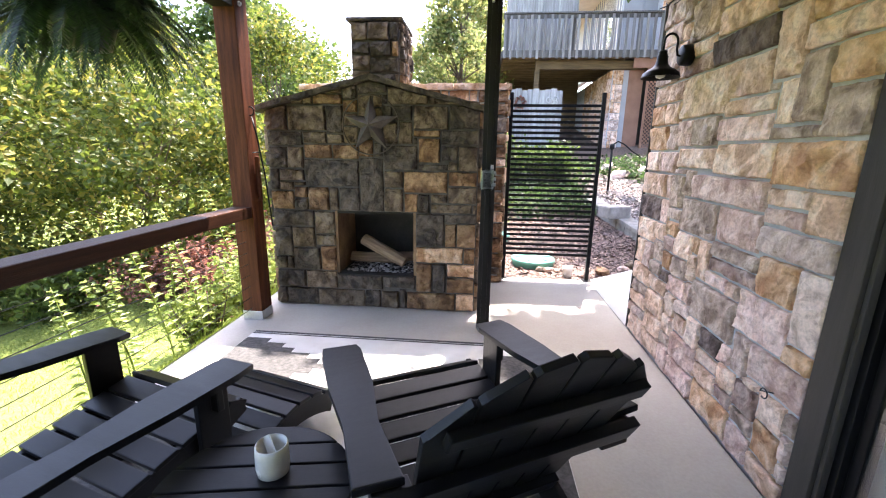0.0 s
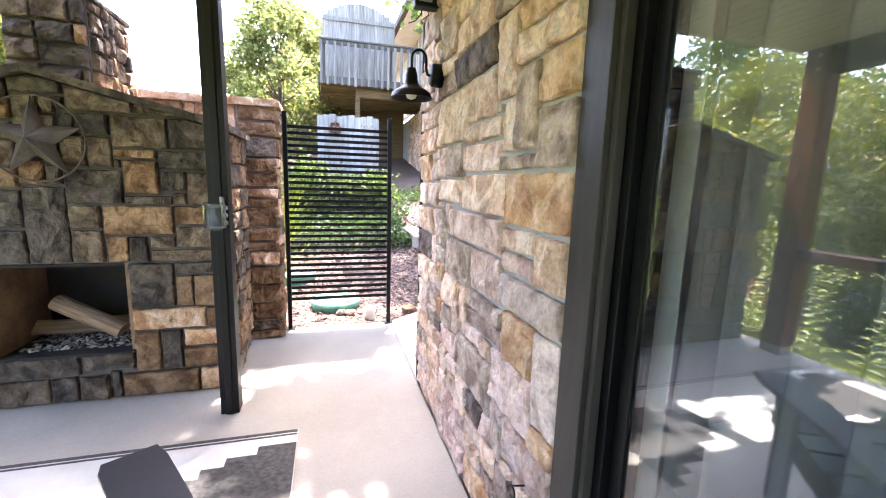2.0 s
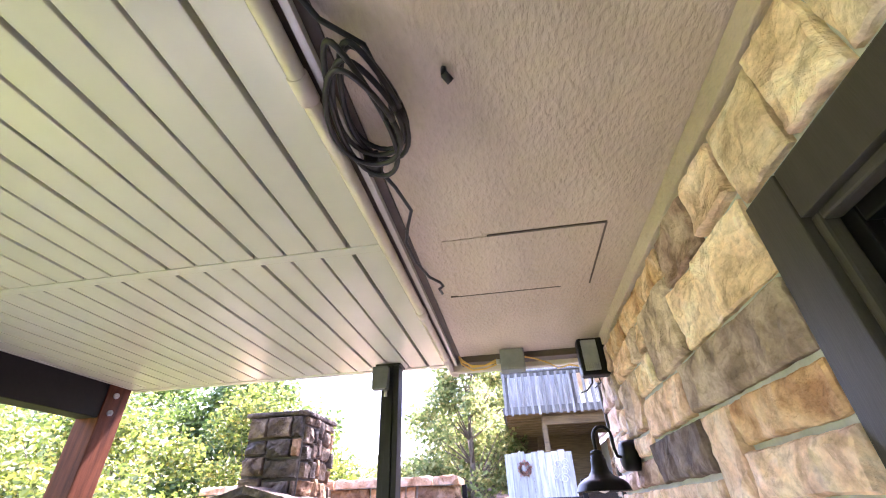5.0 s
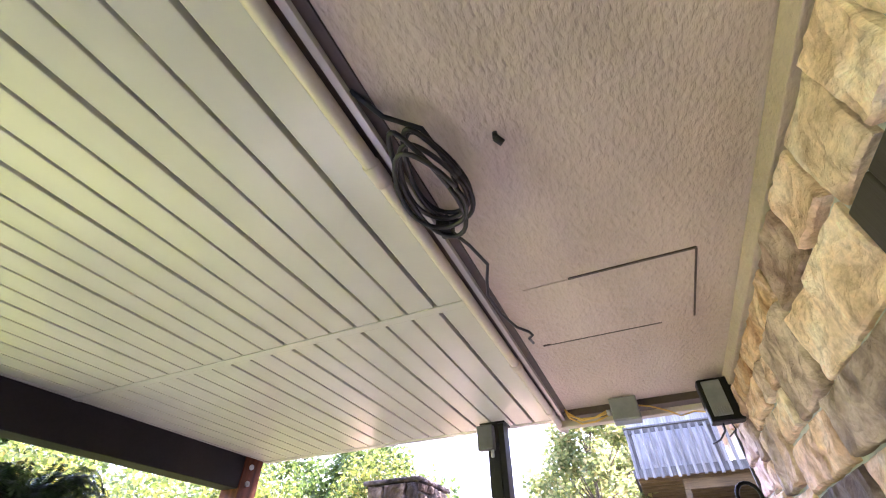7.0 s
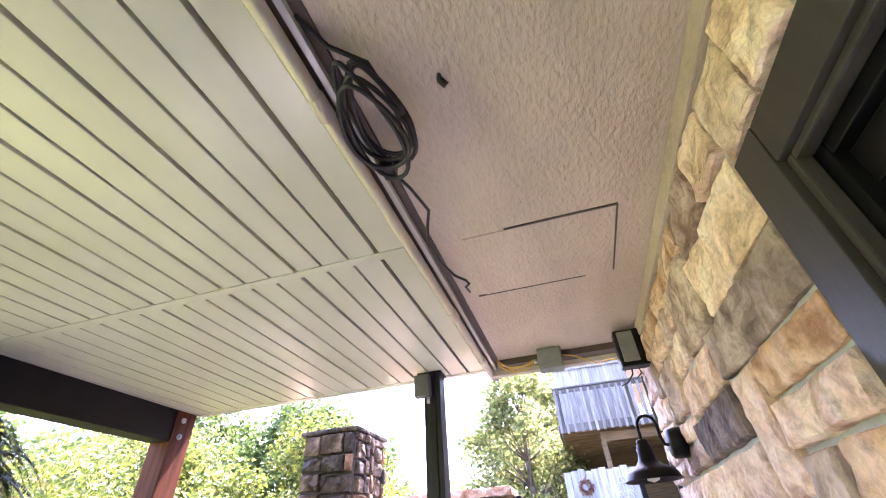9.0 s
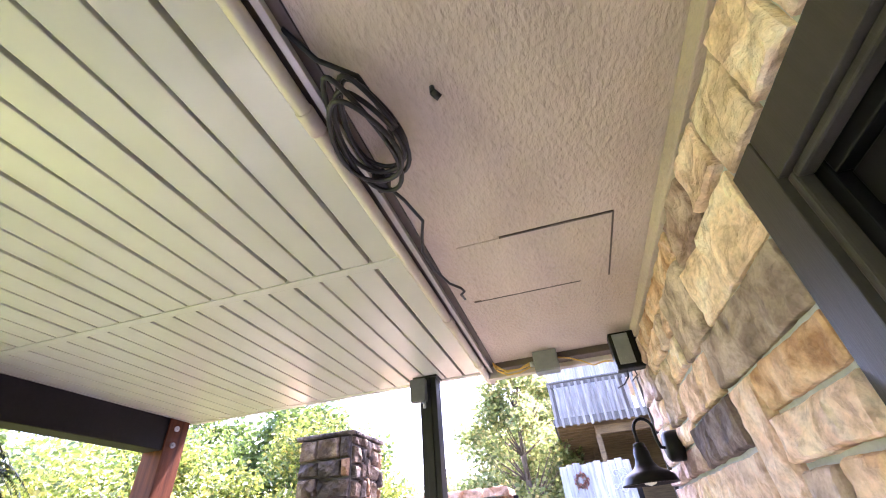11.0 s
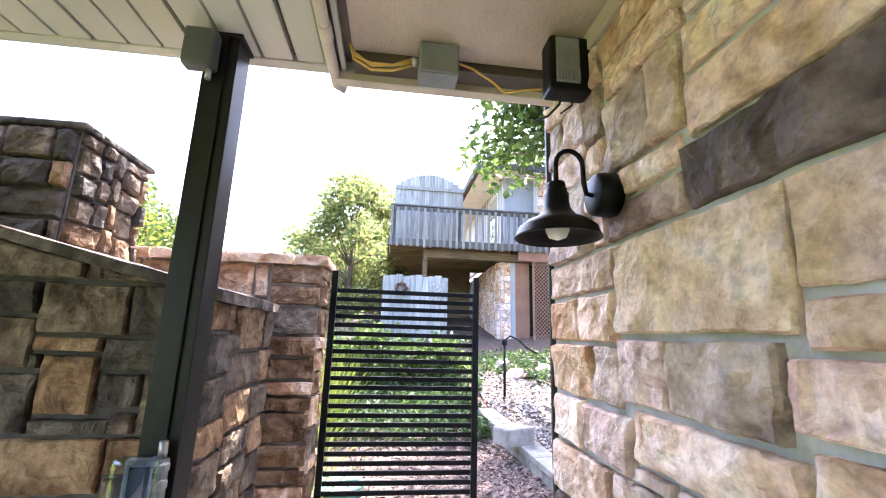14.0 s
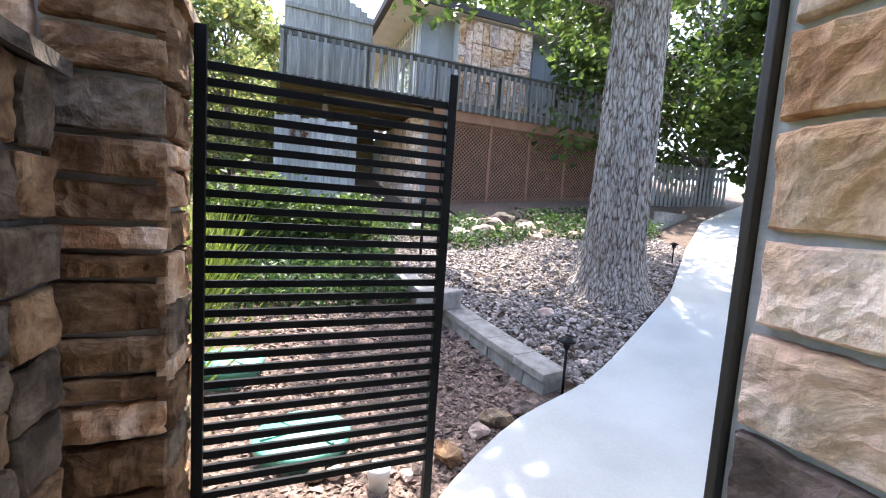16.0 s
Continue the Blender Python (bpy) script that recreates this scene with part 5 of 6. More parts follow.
# the large trunk by the walkway, and the wood behind it
big = thing("big_tree", "mature tree with thick grey deeply furrowed bark", "tree", on_ground(4.55, 6.88))
bm = bmesh.new()
rows_, sides = 80, 84
ring_v = []
for k in range(rows_ + 1):
    z = -0.25 + 9.0 * k / rows_
    flare = 0.20 * math.exp(-max(0, z) / 0.28)
    r0 = 0.36 - 0.018 * z + flare
    ring = []
    for s in range(sides):
        a = 2 * math.pi * s / sides
        plate_n = noise.noise(Vector((math.cos(a) * 5.2, math.sin(a) * 5.2, z * 0.9)))
        ridge = abs(noise.noise(Vector((math.cos(a) * 6.5 + 0.5 * plate_n, math.sin(a) * 6.5, z * 1.1 + 3))))
        r = r0 * (1 + 0.05 * math.sin(3 * a + 1) * math.exp(-max(0, z))) + 0.055 * min(0.5, ridge) * 2 * 0.75 - 0.01
        ring.append(bm.verts.new((r * math.cos(a) + 0.05 * z * 0.3, r * math.sin(a), z)))
    ring_v.append(ring)
for a, b in zip(ring_v, ring_v[1:]):
    for s in range(sides):
        bm.faces.new((a[s], a[(s + 1) % sides], b[(s + 1) % sides], b[s]))
part("trunk", bm, BARK, big)
rng = random.Random(77)
bm = bmesh.new()
pts_l = []
for c in range(44):
    ang, h, r = rng.uniform(0, 6.283), rng.uniform(4.4, 9.0), rng.uniform(1.0, 4.2)
    cp = Vector((r * math.cos(ang), r * math.sin(ang), h))
    # Sparse unseen clumps over the porch, added to dapple sun on rug and floor.
    if c >= 36:
        cp = Vector((rng.uniform(-4.6, -3.3), rng.uniform(-1.6, 0.8), rng.uniform(6.5, 8.5)))
    # Left empty so that sun reaches the floor by the post.
    elif -4.0 < cp.x < -2.0:
        continue
    st = Vector((0.05, 0, max(3.6, h - 2.0)))
    tube(bm, [st, st.lerp(cp, 0.5) + Vector((0, 0, 0.3)), cp], [0.12, 0.07, 0.02], 6)
    for _ in range(330 if c < 36 else 38):
        d = Vector((rng.gauss(0, 1), rng.gauss(0, 1), rng.gauss(0, 0.5))).normalized() * 1.15 * rng.random() ** 0.5
        pts_l.append(cp + d)
# Tight clumps added out of view shade the floor; the rest, the walkway.
for c in range(26):
    if c < 8:
        cp, rr, nn = Vector((rng.uniform(-3.4, -2.1), rng.uniform(-1.25, -0.55), rng.uniform(6.6, 7.4))), 0.5, 170
    else:
        cp, rr, nn = Vector((rng.uniform(-1.9, 2.4), rng.uniform(-0.6, 3.0), rng.uniform(4.8, 8.0))), 1.0, 420
    tube(bm, [Vector((0.05, 0, cp.z - 1.4)), Vector((0.05, 0, cp.z - 1.0)).lerp(cp, 0.6), cp], [0.08, 0.05, 0.015], 6)
    for _ in range(nn):
        pts_l.append(cp + Vector((rng.gauss(0, 1), rng.gauss(0, 1), rng.gauss(0, 0.5))).normalized() * rr * rng.random() ** 0.5)
part("branchwork", bm, BARK, big)
me = leaves_mesh(pts_l, 0.17, rng)
me.materials.append(LEAF_OAK)
ob = new("crown", me)
ob.parent = big
for i, (x, y, tl, sr) in enumerate(((9.5, 15.0, 8.0, 3.2), (13.0, 12.0, 9.0, 3.6), (15.0, 17.0, 11.0, 4.2), (8.5, 19.0, 10.0, 3.4), (17.5, 9.0, 10.0, 4.0), (11.8, 8.6, 6.5, 2.2))):
    tree("shade_tree", "dense dark green tree behind the neighbouring house", on_ground(x, y), tl, sr, 0.22, 9000, 0.22, LEAF_OAK, 90 + i, bare=0.10, clumps=40)


def fern(label, m, n=46, length=0.62, seed=4):
    """A hanging basket with arching, feathered fronds."""
    rng = random.Random(seed)
    f = thing("hanging_fern", label, "hanging plant", m)
    bm = bmesh.new()
    lathe(bm, [(0.0005, -0.10), (0.10, -0.10), (0.15, 0.05), (0.155, 0.06), (0.14, 0.055), (0.0005, 0.04)], 24)
    part("basket", bm, RUBBER, f, "dark plastic basket")
    bm = bmesh.new()
    for a in (0, 2.1, 4.2):
        tube(bm, [(0.14 * math.cos(a), 0.14 * math.sin(a), 0.05), (0, 0, 0.22)], 0.003, 6)
    tube(bm, [(0, 0, 0.22), (0, 0, 0.28)], 0.003, 6)
    part("hanger", bm, RUBBER, f)
    verts, faces = [], []
    for i in range(n):
        ang, up = rng.uniform(0, 6.283), rng.uniform(0.0, 1.35)
        ln = length * rng.uniform(0.6, 1.15)
        sway = rng.uniform(-0.5, 0.5)
        pts = []
        for k in range(25):
            t = k / 24
            r = ln * t * (0.28 + 0.62 * math.cos(up)) * (1 - 0.25 * t)
            z = 0.05 + ln * (1.12 * math.sin(up) * t - (0.55 + 0.32 * math.sin(up)) * t * t)
            pts.append(Vector((r * math.cos(ang + sway * t), r * math.sin(ang + sway * t), z)))
        for k in range(1, 25):
            d = pts[k] - pts[k - 1]
            side = d.cross(Vector((0, 0, 1))).normalized() if abs(d.z) < d.length * 0.97 else Vector((-math.sin(ang), math.cos(ang), 0))
            w = 0.046 * math.sin(math.pi * (0.14 + 0.82 * k / 24)) ** 0.7
            for sub in (0.0, 0.5):
                base = pts[k - 1] + d * sub
                for s in (-1, 1):
                    q = len(verts)
                    tipv = base + side * s * w * rng.uniform(0.8, 1.15) + d * 0.55 + Vector((0, 0, -0.35 * w))
                    mid_l = base.lerp(tipv, 0.45) + d * 0.26
                    verts += [tuple(base - d * 0.06), tuple(base.lerp(tipv, 0.45) - d * 0.20), tuple(tipv), tuple(mid_l)]
                    faces.append((q, q + 1, q + 2, q + 3))
    me = bpy.data.meshes.new("fronds")
    me.from_pydata(verts, [], faces)
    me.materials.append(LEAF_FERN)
    ob = new("fronds", me)
    ob.parent = f
    return f


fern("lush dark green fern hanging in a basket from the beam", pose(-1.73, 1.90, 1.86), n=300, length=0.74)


def shrub(name, label, x, y, r, h, n, size, mat_, seed, dz=0.0, group="shrubs on the bank"):
    rng = random.Random(seed)
    t = thing(name, label, "shrub", on_ground(x, y, dz), group)
    bm = bmesh.new()
    pts_l = []
    for k in range(16):
        a, q = rng.uniform(0, 6.283), r * math.sqrt(rng.random())
        tipv = Vector((q * math.cos(a), q * math.sin(a), h * rng.uniform(0.6, 1.05)))
        tube(bm, [(0.2 * tipv.x, 0.2 * tipv.y, -0.1), (0.7 * tipv.x, 0.7 * tipv.y, 0.5 * tipv.z), tuple(tipv)], [0.012, 0.008, 0.003], 5)
        for i in range(n // 16):
            u = rng.random() ** 0.7
            c = Vector((tipv.x * (0.3 + 0.7 * u), tipv.y * (0.3 + 0.7 * u), tipv.z * u))
            pts_l.append(c + Vector((rng.gauss(0, 0.22 * r), rng.gauss(0, 0.22 * r), rng.gauss(0, 0.09 * h))))
    part("stems", bm, TWIG, t)
    me = leaves_mesh(pts_l, size, rng)
    me.materials.append(mat_)
    ob = new("foliage", me)
    ob.parent = t
    return t


for i, (x, y, r, h) in enumerate(((-3.2, 5.0, 0.8, 0.9), (-2.6, 6.6, 0.9, 1.0), (-4.4, 5.6, 0.9, 0.8))):
    shrub("red_shrub", "low dusty red barberry shrub on the bank", x, y, r, h, 3600, 0.055, LEAF_RED, 110 + i)
for i, (x, y, r, h) in enumerate(((-2.6, 3.6, 0.35, 0.6), (-2.45, 4.2, 0.35, 0.7), (-2.5, 4.9, 0.5, 0.9))):
    shrub("pale_shrub", "bright green leafy perennial growing beside the porch", x, y, r, h, 1000, 0.06, LEAF_BRIGHT, 120 + i)
for i, (x, y, r, h) in enumerate(((-5.8, 5.0, 0.9, 0.9), (-7.4, 4.6, 1.1, 0.9), (-4.9, 5.9, 0.8, 0.8), (-9.4, 3.8, 1.2, 1.0), (0.75, 9.3, 0.5, 1.0), (1.45, 9.35, 0.5, 0.9), (0.1, 9.2, 0.5, 1.1))):
    shrub("dark_shrub", "rounded dark green shrub with small leaves", x, y, r, h, 2600, 0.08, LEAF_OAK, 130 + i)


def spike(x, y, h, seed):
    """A tall upright stem with paired pointed leaves."""
    rng = random.Random(seed)
    t = thing("tall_stem_plant", "tall pale green stem with paired pointed leaves", "plant", on_ground(x, y), "stem plants beside the porch")
    lean_x, lean_y = rng.uniform(-0.25, 0.25), rng.uniform(-0.2, 0.1)
    pts = [Vector((lean_x * (k / 10) ** 1.6, lean_y * (k / 10) ** 1.6, h * k / 10)) for k in range(11)]
    bm = bmesh.new()
    tube(bm, pts, [0.006] * 8 + [0.004, 0.003, 0.002], 5)
    part("stem", bm, LEAF_BRIGHT, t)
    verts, faces = [], []
    for k in range(26):
        u = 0.15 + 0.85 * k / 25
        p = pts[min(9, int(u * 10))].lerp(pts[min(10, int(u * 10) + 1)], u * 10 % 1)
        a = k * 1.57 + rng.uniform(-0.2, 0.2)
        for s in (0, math.pi):
            d = Vector((math.cos(a + s), math.sin(a + s), 0.35))
            w = Vector((-math.sin(a), math.cos(a), 0)) * 0.018
            ln = 0.15 * (1.1 - 0.75 * u)
            q = len(verts)
            verts += [tuple(p), tuple(p + d * ln * 0.45 + w), tuple(p + d * ln - Vector((0, 0, 0.03))), tuple(p + d * ln * 0.45 - w)]
            faces.append((q, q + 1, q + 2, q + 3))
    me = bpy.data.meshes.new("stem_leaves")
    me.from_pydata(verts, [], faces)
    me.materials.append(LEAF_BRIGHT)
    ob = new("stem_leaves", me)
    ob.parent = t


for i, (x, y, h) in enumerate(((-2.25, 2.75, 1.15), (-2.35, 3.25, 1.25), (-2.15, 3.5, 1.35), (-2.5, 2.3, 0.95), (-2.2, 2.35, 0.8), (-2.7, 2.8, 1.0), (-2.3, 3.8, 1.3), (-2.8, 3.5, 1.2))):
    spike(x, y, h, 200 + i)


def grass_mesh(n, x0, x1, y0, y1, h, seed, keep):
    rng = random.Random(seed)
    verts, faces = [], []
    for _ in range(n):
        x, y = rng.uniform(x0, x1), rng.uniform(y0, y1)
        if not keep(x, y):
            continue
        z, a, hh = height(x, y) - 0.01, rng.uniform(0, 6.283), h * rng.uniform(0.5, 1.4)
        w, lx, ly = 0.003 + 0.02 * h, rng.gauss(0, 0.35) * hh, rng.gauss(0, 0.35) * hh
        q = len(verts)
        verts += [(x - w * math.cos(a), y - w * math.sin(a), z), (x + w * math.cos(a), y + w * math.sin(a), z), (x + lx, y + ly, z + hh)]
        faces.append((q, q + 1, q + 2))
    me = bpy.data.meshes.new("grass")
    me.from_pydata(verts, [], faces)
    return me


me = grass_mesh(110000, -9.5, -2.0, -2.0, 5.5, 0.032, 9, lambda x, y: x < -2.05)
me.materials.append(GRASS)
tagged(new("lawn_grass", me), "bright green mown lawn grass on the slope", "grass", kind="stuff")
me = grass_mesh(2000, -1.2, -0.02, 5.3, 8.5, 0.8, 10, lambda x, y: True)
me.materials.append(GRASS)
tagged(new("tall_grass", me), "tall green grass growing behind the stone screen wall", "grass", kind="stuff")

# ---- gravel bank beyond the screen ----
KERB = [(2.59, 5.36), (2.45, 6.04), (2.30, 6.78), (2.06, 7.96)]


def kerb_x(y):
    for (xa, ya), (xb, yb) in zip(KERB, KERB[1:]):
        if y <= yb:
            return xa + (xb - xa) * (y - ya) / (yb - ya)
    return KERB[-1][0]


def gravel_at(x, y):
    if y < walk_left(x) + 0.02 and x > 1.2 or x < kerb_x(y) + 0.16:
        return None
    return height(x, y) + 0.05


def mulch_at(x, y):
    if y < 4.44 or (x > 1.2 and y < walk_left(x) + 0.02) or x > kerb_x(y) - 0.13:
        return None
    return height(x, y)


me = heap(17000, 1.9, 7.5, 4.7, 10.0, 0.027, 0, 31, gravel_at)
me.materials.append(PEBBLE)
tagged(new("gravel", me), "bank of mixed grey and pinkish river gravel", "gravel", kind="stuff")
me = heap(17000, 0.25, 2.4, 4.42, 7.6, 0.021, 0, 32, mulch_at, squash=0.35)
me.materials.append(MULCH)
tagged(new("mulch", me), "brown bark mulch and small stones by the screen", "mulch", kind="stuff")

kerb = thing("retaining_kerb", "low retaining kerb of rough grey concrete blocks edging gravel", "kerb")
rngk = random.Random(6)
for (xa, ya), (xb, yb) in zip(KERB, KERB[1:]):
    ang, ln = math.degrees(math.atan2(yb - ya, xb - xa)), math.hypot(xb - xa, yb - ya)
    za, zb = height(xa - 0.3, ya), height(xb - 0.3, yb)
    rise = -math.degrees(math.atan2(zb - za, ln))
    n_cap = 2
    for j in range(n_cap):
        jog = rngk.uniform(-0.008, 0.008)
        cap = cuboid(0.002 + j * ln / n_cap, (j + 1) * ln / n_cap - 0.002, -0.135 + jog, 0.135 + jog, 0.125, 0.19, 0.008)
        part("cap_slab", moved(cap, pose(xa, ya, za, 0, 0, ang) @ pose(0, 0, 0, 0, rise, 0)), BLOCK, kerb)
    for j in range(3):
        jog = rngk.uniform(-0.006, 0.006)
        block = cuboid(0.003 + j * ln / 3, (j + 1) * ln / 3 - 0.003, -0.11 + jog, 0.11 + jog, -0.2, 0.1235, 0.012)
        part("block", moved(block, pose(xa, ya, za, 0, 0, ang) @ pose(0, 0, 0, 0, rise, 0)), BLOCK, kerb)
single("stone_step", cuboid(-0.21, 0.21, -0.13, 0.13, -0.1, 0.09, 0.02), BLOCK, "thick pale stone slab lying on the kerb", "stone slab", pose(2.15, 6.75, height(2.2, 6.75) + 0.26, 0, 0, 25))


def rock(x, y, s, seed, mat_, dz=0.0, label="rough landscape rock on the gravel bank"):
    rng = random.Random(seed)
    bm = bmesh.new()
    bmesh.ops.create_icosphere(bm, subdivisions=2, radius=1)
    off = Vector((rng.random() * 50, 0, 0))
    for v in bm.verts:
        q = v.co.copy()
        v.co = Vector((q.x * 1.15, q.y * 0.85, q.z * 0.62)) * s * (1 + 0.38 * noise.noise(q * 1.5 + off) + 0.12 * noise.noise(q * 4 + off))
    return single("rock", bm, mat_, label, "rock", pose(x, y, height(x, y) + s * 0.35 + dz, rng.uniform(-15, 15), rng.uniform(-15, 15), rng.uniform(0, 360)), "rocks on the gravel bank")


for i, (x, y, s, k) in enumerate(((1.50, 4.86, 0.085, "rust"), (1.95, 5.11, 0.1, "brown"), (2.18, 5.16, 0.085, "purple"), (1.79, 5.04, 0.06, "grey"), (0.87, 4.87, 0.05, "grey"), (0.98, 4.89, 0.035, "tan"), (1.23, 4.77, 0.04, "grey"), (0.78, 4.88, 0.05, "slate"), (2.9, 5.9, 0.06, "tan"), (3.35, 6.55, 0.09, "pink"), (3.1, 5.6, 0.06, "grey"))):
    rock(x, y, s, 300 + i, STONE[k], 0.02)
rngr = random.Random(12)
for i in range(24):
    x, y = rngr.uniform(2.9, 6.2), rngr.uniform(9.2, 10.4)
    rock(x, y, rngr.uniform(0.12, 0.30), 340 + i, STONE[rngr.choice(("grey", "slate", "tan", "grey"))], 0.05, "weathered grey rock in the planting bank")
pts_l = []
for _ in range(9000):
    x, y = rngr.uniform(1.9, 8.0), rngr.uniform(8.6, 11.0)
    if noise.noise(Vector((x * 0.9, y * 1.1, 2))) < -0.12:
        continue
    pts_l.append((x, y, height(x, y) + rngr.uniform(0.02, 0.28)))
for _ in range(6000):
    x, y = rngr.uniform(0.0, 2.0), rngr.uniform(7.2, 10.0)
    pts_l.append((x, y, height(x, y) + rngr.uniform(0.02, 0.25)))
me = leaves_mesh(pts_l, 0.075, rngr)
me.materials.append(LEAF_COVER)
tagged(new("ground_cover", me), "low green ivy ground cover below the lattice", "ground cover", kind="stuff")

for i, (x, y, r) in enumerate(((0.73, 5.20, 0.27), (0.24, 6.18, 0.26))):
    lid = thing("septic_riser_lid", "round green plastic riser lid in the mulch", "riser lid", on_ground(x, y), "riser lids")
    bm = bmesh.new()
    lathe(bm, [(r * 0.93, -0.1), (r * 0.93, 0.05), (r, 0.052), (r, 0.085), (r * 0.96, 0.095), (0.0005, 0.11)], 40)
    part("lid", bm, GREEN_LID, lid, smooth=True)
    for a in range(6):
        part("rib", moved(cuboid(r * 0.3, r * 0.85, -0.008, 0.008, 0.098, 0.110, 0.002), pose(0, 0, 0, 0, 0, a * 60 + 10)), GREEN_LID, lid)
bm = bmesh.new()
lathe(bm, [(0.0005, 0.13), (0.05, 0.13), (0.058, 0.122), (0.058, 0.08), (0.050, 0.078), (0.050, -0.08)], 32)
single("cleanout_cap", bm, WHITE_CAP, "white plastic cleanout pipe cap in the mulch", "pipe cap", on_ground(1.07, 4.74), smooth=True)


def path_light(x, y, z):
    pl = thing("path_light", "small black solar path light beside the walkway", "path light", pose(x, y, z), "path lights")
    bm = bmesh.new()
    tube(bm, [(0, 0, -0.1), (0, 0, 0.34)], 0.011, 10)
    part("stake", bm, BLACK_METAL, pl)
    bm = bmesh.new()
    lathe(bm, [(0.012, 0.30), (0.030, 0.335), (0.034, 0.36), (0.062, 0.365), (0.068, 0.372), (0.066, 0.382), (0.040, 0.392), (0.038, 0.40), (0.0005, 0.403)], 28)
    part("head", bm, BLACK_METAL, pl, smooth=True)


path_light(2.62, 5.28, 0.07)
path_light(6.4, 7.5, height(6.4, 7.5))

hydrant = thing("yard_hydrant", "black garden hydrant with a curved handle by the kerb", "hydrant", on_ground(2.56, 8.62))
bm = bmesh.new()
tube(bm, [(0, 0, -0.1), (0, 0, 0.95)], 0.022, 10)
part("standpipe", bm, BLACK_METAL, hydrant)
bm = bmesh.new()
lathe(bm, [(0.022, 0.86), (0.045, 0.88), (0.045, 0.95), (0.02, 0.98), (0.0005, 0.985)], 16)
part("head", bm, BLACK_METAL, hydrant)
bm = bmesh.new()
tube(bm, [(0, 0, 0.95), (0.10, 0.0, 1.02), (0.22, 0.0, 0.97), (0.38, 0.0, 0.84), (0.55, 0.0, 0.74)], 0.014, 8)
part("handle", bm, BLACK_METAL, hydrant)


# ---- neighbouring house with its deck ----
DY, DX0, DX1, DZ = 13.0, 0.50, 11.5, 4.12
deck = thing("raised_deck", "weathered grey timber deck with slatted railing on tall posts", "deck")
bm = bmesh.new()
for k in range(38):
    y0 = DY + 0.03 + k * 0.14
    box(bm, DX0 + 0.02, DX1, y0, y0 + 0.132, DZ, DZ + 0.035)
tagged(part("decking", bm, DECK_WOOD, deck, "weathered deck boards"), kind="stuff")
for k in range(9):
    y0 = DY + 0.35 + k * 0.45
    part("joist", cuboid(DX0 + 0.04, 4.05, y0, y0 + 0.045, DZ - 0.19, DZ - 0.004), DECK_WOOD, deck)
part("rim_board", cuboid(DX0, DX1, DY - 0.02, DY + 0.025, DZ - 0.15, DZ + 0.04, 0.004), RAIL_WOOD, deck)
part("rim_board", cuboid(DX0 - 0.03, DX0 + 0.015, DY + 0.03, DY + 5.2, DZ - 0.15, DZ + 0.04, 0.004), RAIL_WOOD, deck)
part("girder", cuboid(1.5, DX1, DY + 0.25, DY + 0.34, DZ - 0.42, DZ - 0.195, 0.005), DECK_WOOD, deck)
for x, y in ((1.55, DY + 0.295), (1.55, DY + 4.6)):
    part("post", cuboid(x - 0.065, x + 0.065, y - 0.065, y + 0.065, height(x, y) - 0.1, DZ - 0.2 if y > 14 else DZ - 0.425, 0.005), DECK_WOOD, deck)
part("top_rail", cuboid(DX0, DX1, DY - 0.05, DY + 0.05, DZ + 0.98, DZ + 1.02, 0.004), RAIL_WOOD, deck)
part("sub_rail", cuboid(DX0, DX1, DY - 0.012, DY + 0.022, DZ + 0.86, DZ + 0.975, 0.003), RAIL_WOOD, deck)
bal = finish("baluster", cuboid(-0.034, 0.034, -0.062, -0.0215, DZ - 0.17, DZ + 0.955, 0.003), PICKET_WOOD)
k, x = 0, DX0 + 0.05
rngb = random.Random(2)
while x < DX1:
    ob = new("baluster", bal)
    ob.parent = deck
    ob.location = (x + rngb.uniform(-0.01, 0.01), DY, rngb.uniform(-0.03, 0.0))
    x += 0.185
for x in (DX0 + 0.05, 2.4, 4.2, 6.0, 7.8, 9.6):
    part("rail_post", cuboid(x + 0.03, x + 0.12, DY + 0.055, DY + 0.14, DZ + 0.037, DZ + 0.975, 0.004), RAIL_WOOD, deck)

screen2 = thing("deck_privacy_screen", "pale grey board privacy screen with an arched top on deck", "fence")
bw = 0.145
for k in range(14):
    x = DX0 + 0.10 + k * bw
    u = (k + 0.5) / 14
    part("board", cuboid(x, x + bw - 0.001, DY + 0.42 + 0.006 * (k % 2), DY + 0.445 + 0.006 * (k % 2), DZ + 0.037, DZ + 1.72 + 0.42 * math.sin(math.pi * u) ** 0.8, 0.003), GREY_WOOD, screen2)
part("screen_rail", cuboid(DX0 + 0.10, DX0 + 2.12, DY + 0.38, DY + 0.418, DZ + 1.62, DZ + 1.72, 0.003), GREY_WOOD, screen2)

fence = thing("board_fence", "weathered grey vertical board fence below the deck", "fence")
for k in range(10):
    x = 0.48 + k * 0.130
    z = height(x, 10.0)
    part("board", cuboid(x, x + 0.126, 10.0 + 0.012 * (k % 2), 10.025 + 0.012 * (k % 2), z - 0.1, 2.68 + 0.02 * (k % 3), 0.003), GREY_WOOD, fence)
part("fence_rail", cuboid(0.48, 1.78, 10.04, 10.08, 2.28, 2.37, 0.003), GREY_WOOD, fence)
wreath = thing("flower_wreath", "small red and yellow flower wreath hung on the board fence", "wreath", pose(0.84, 9.97, 2.42))
rngw = random.Random(5)
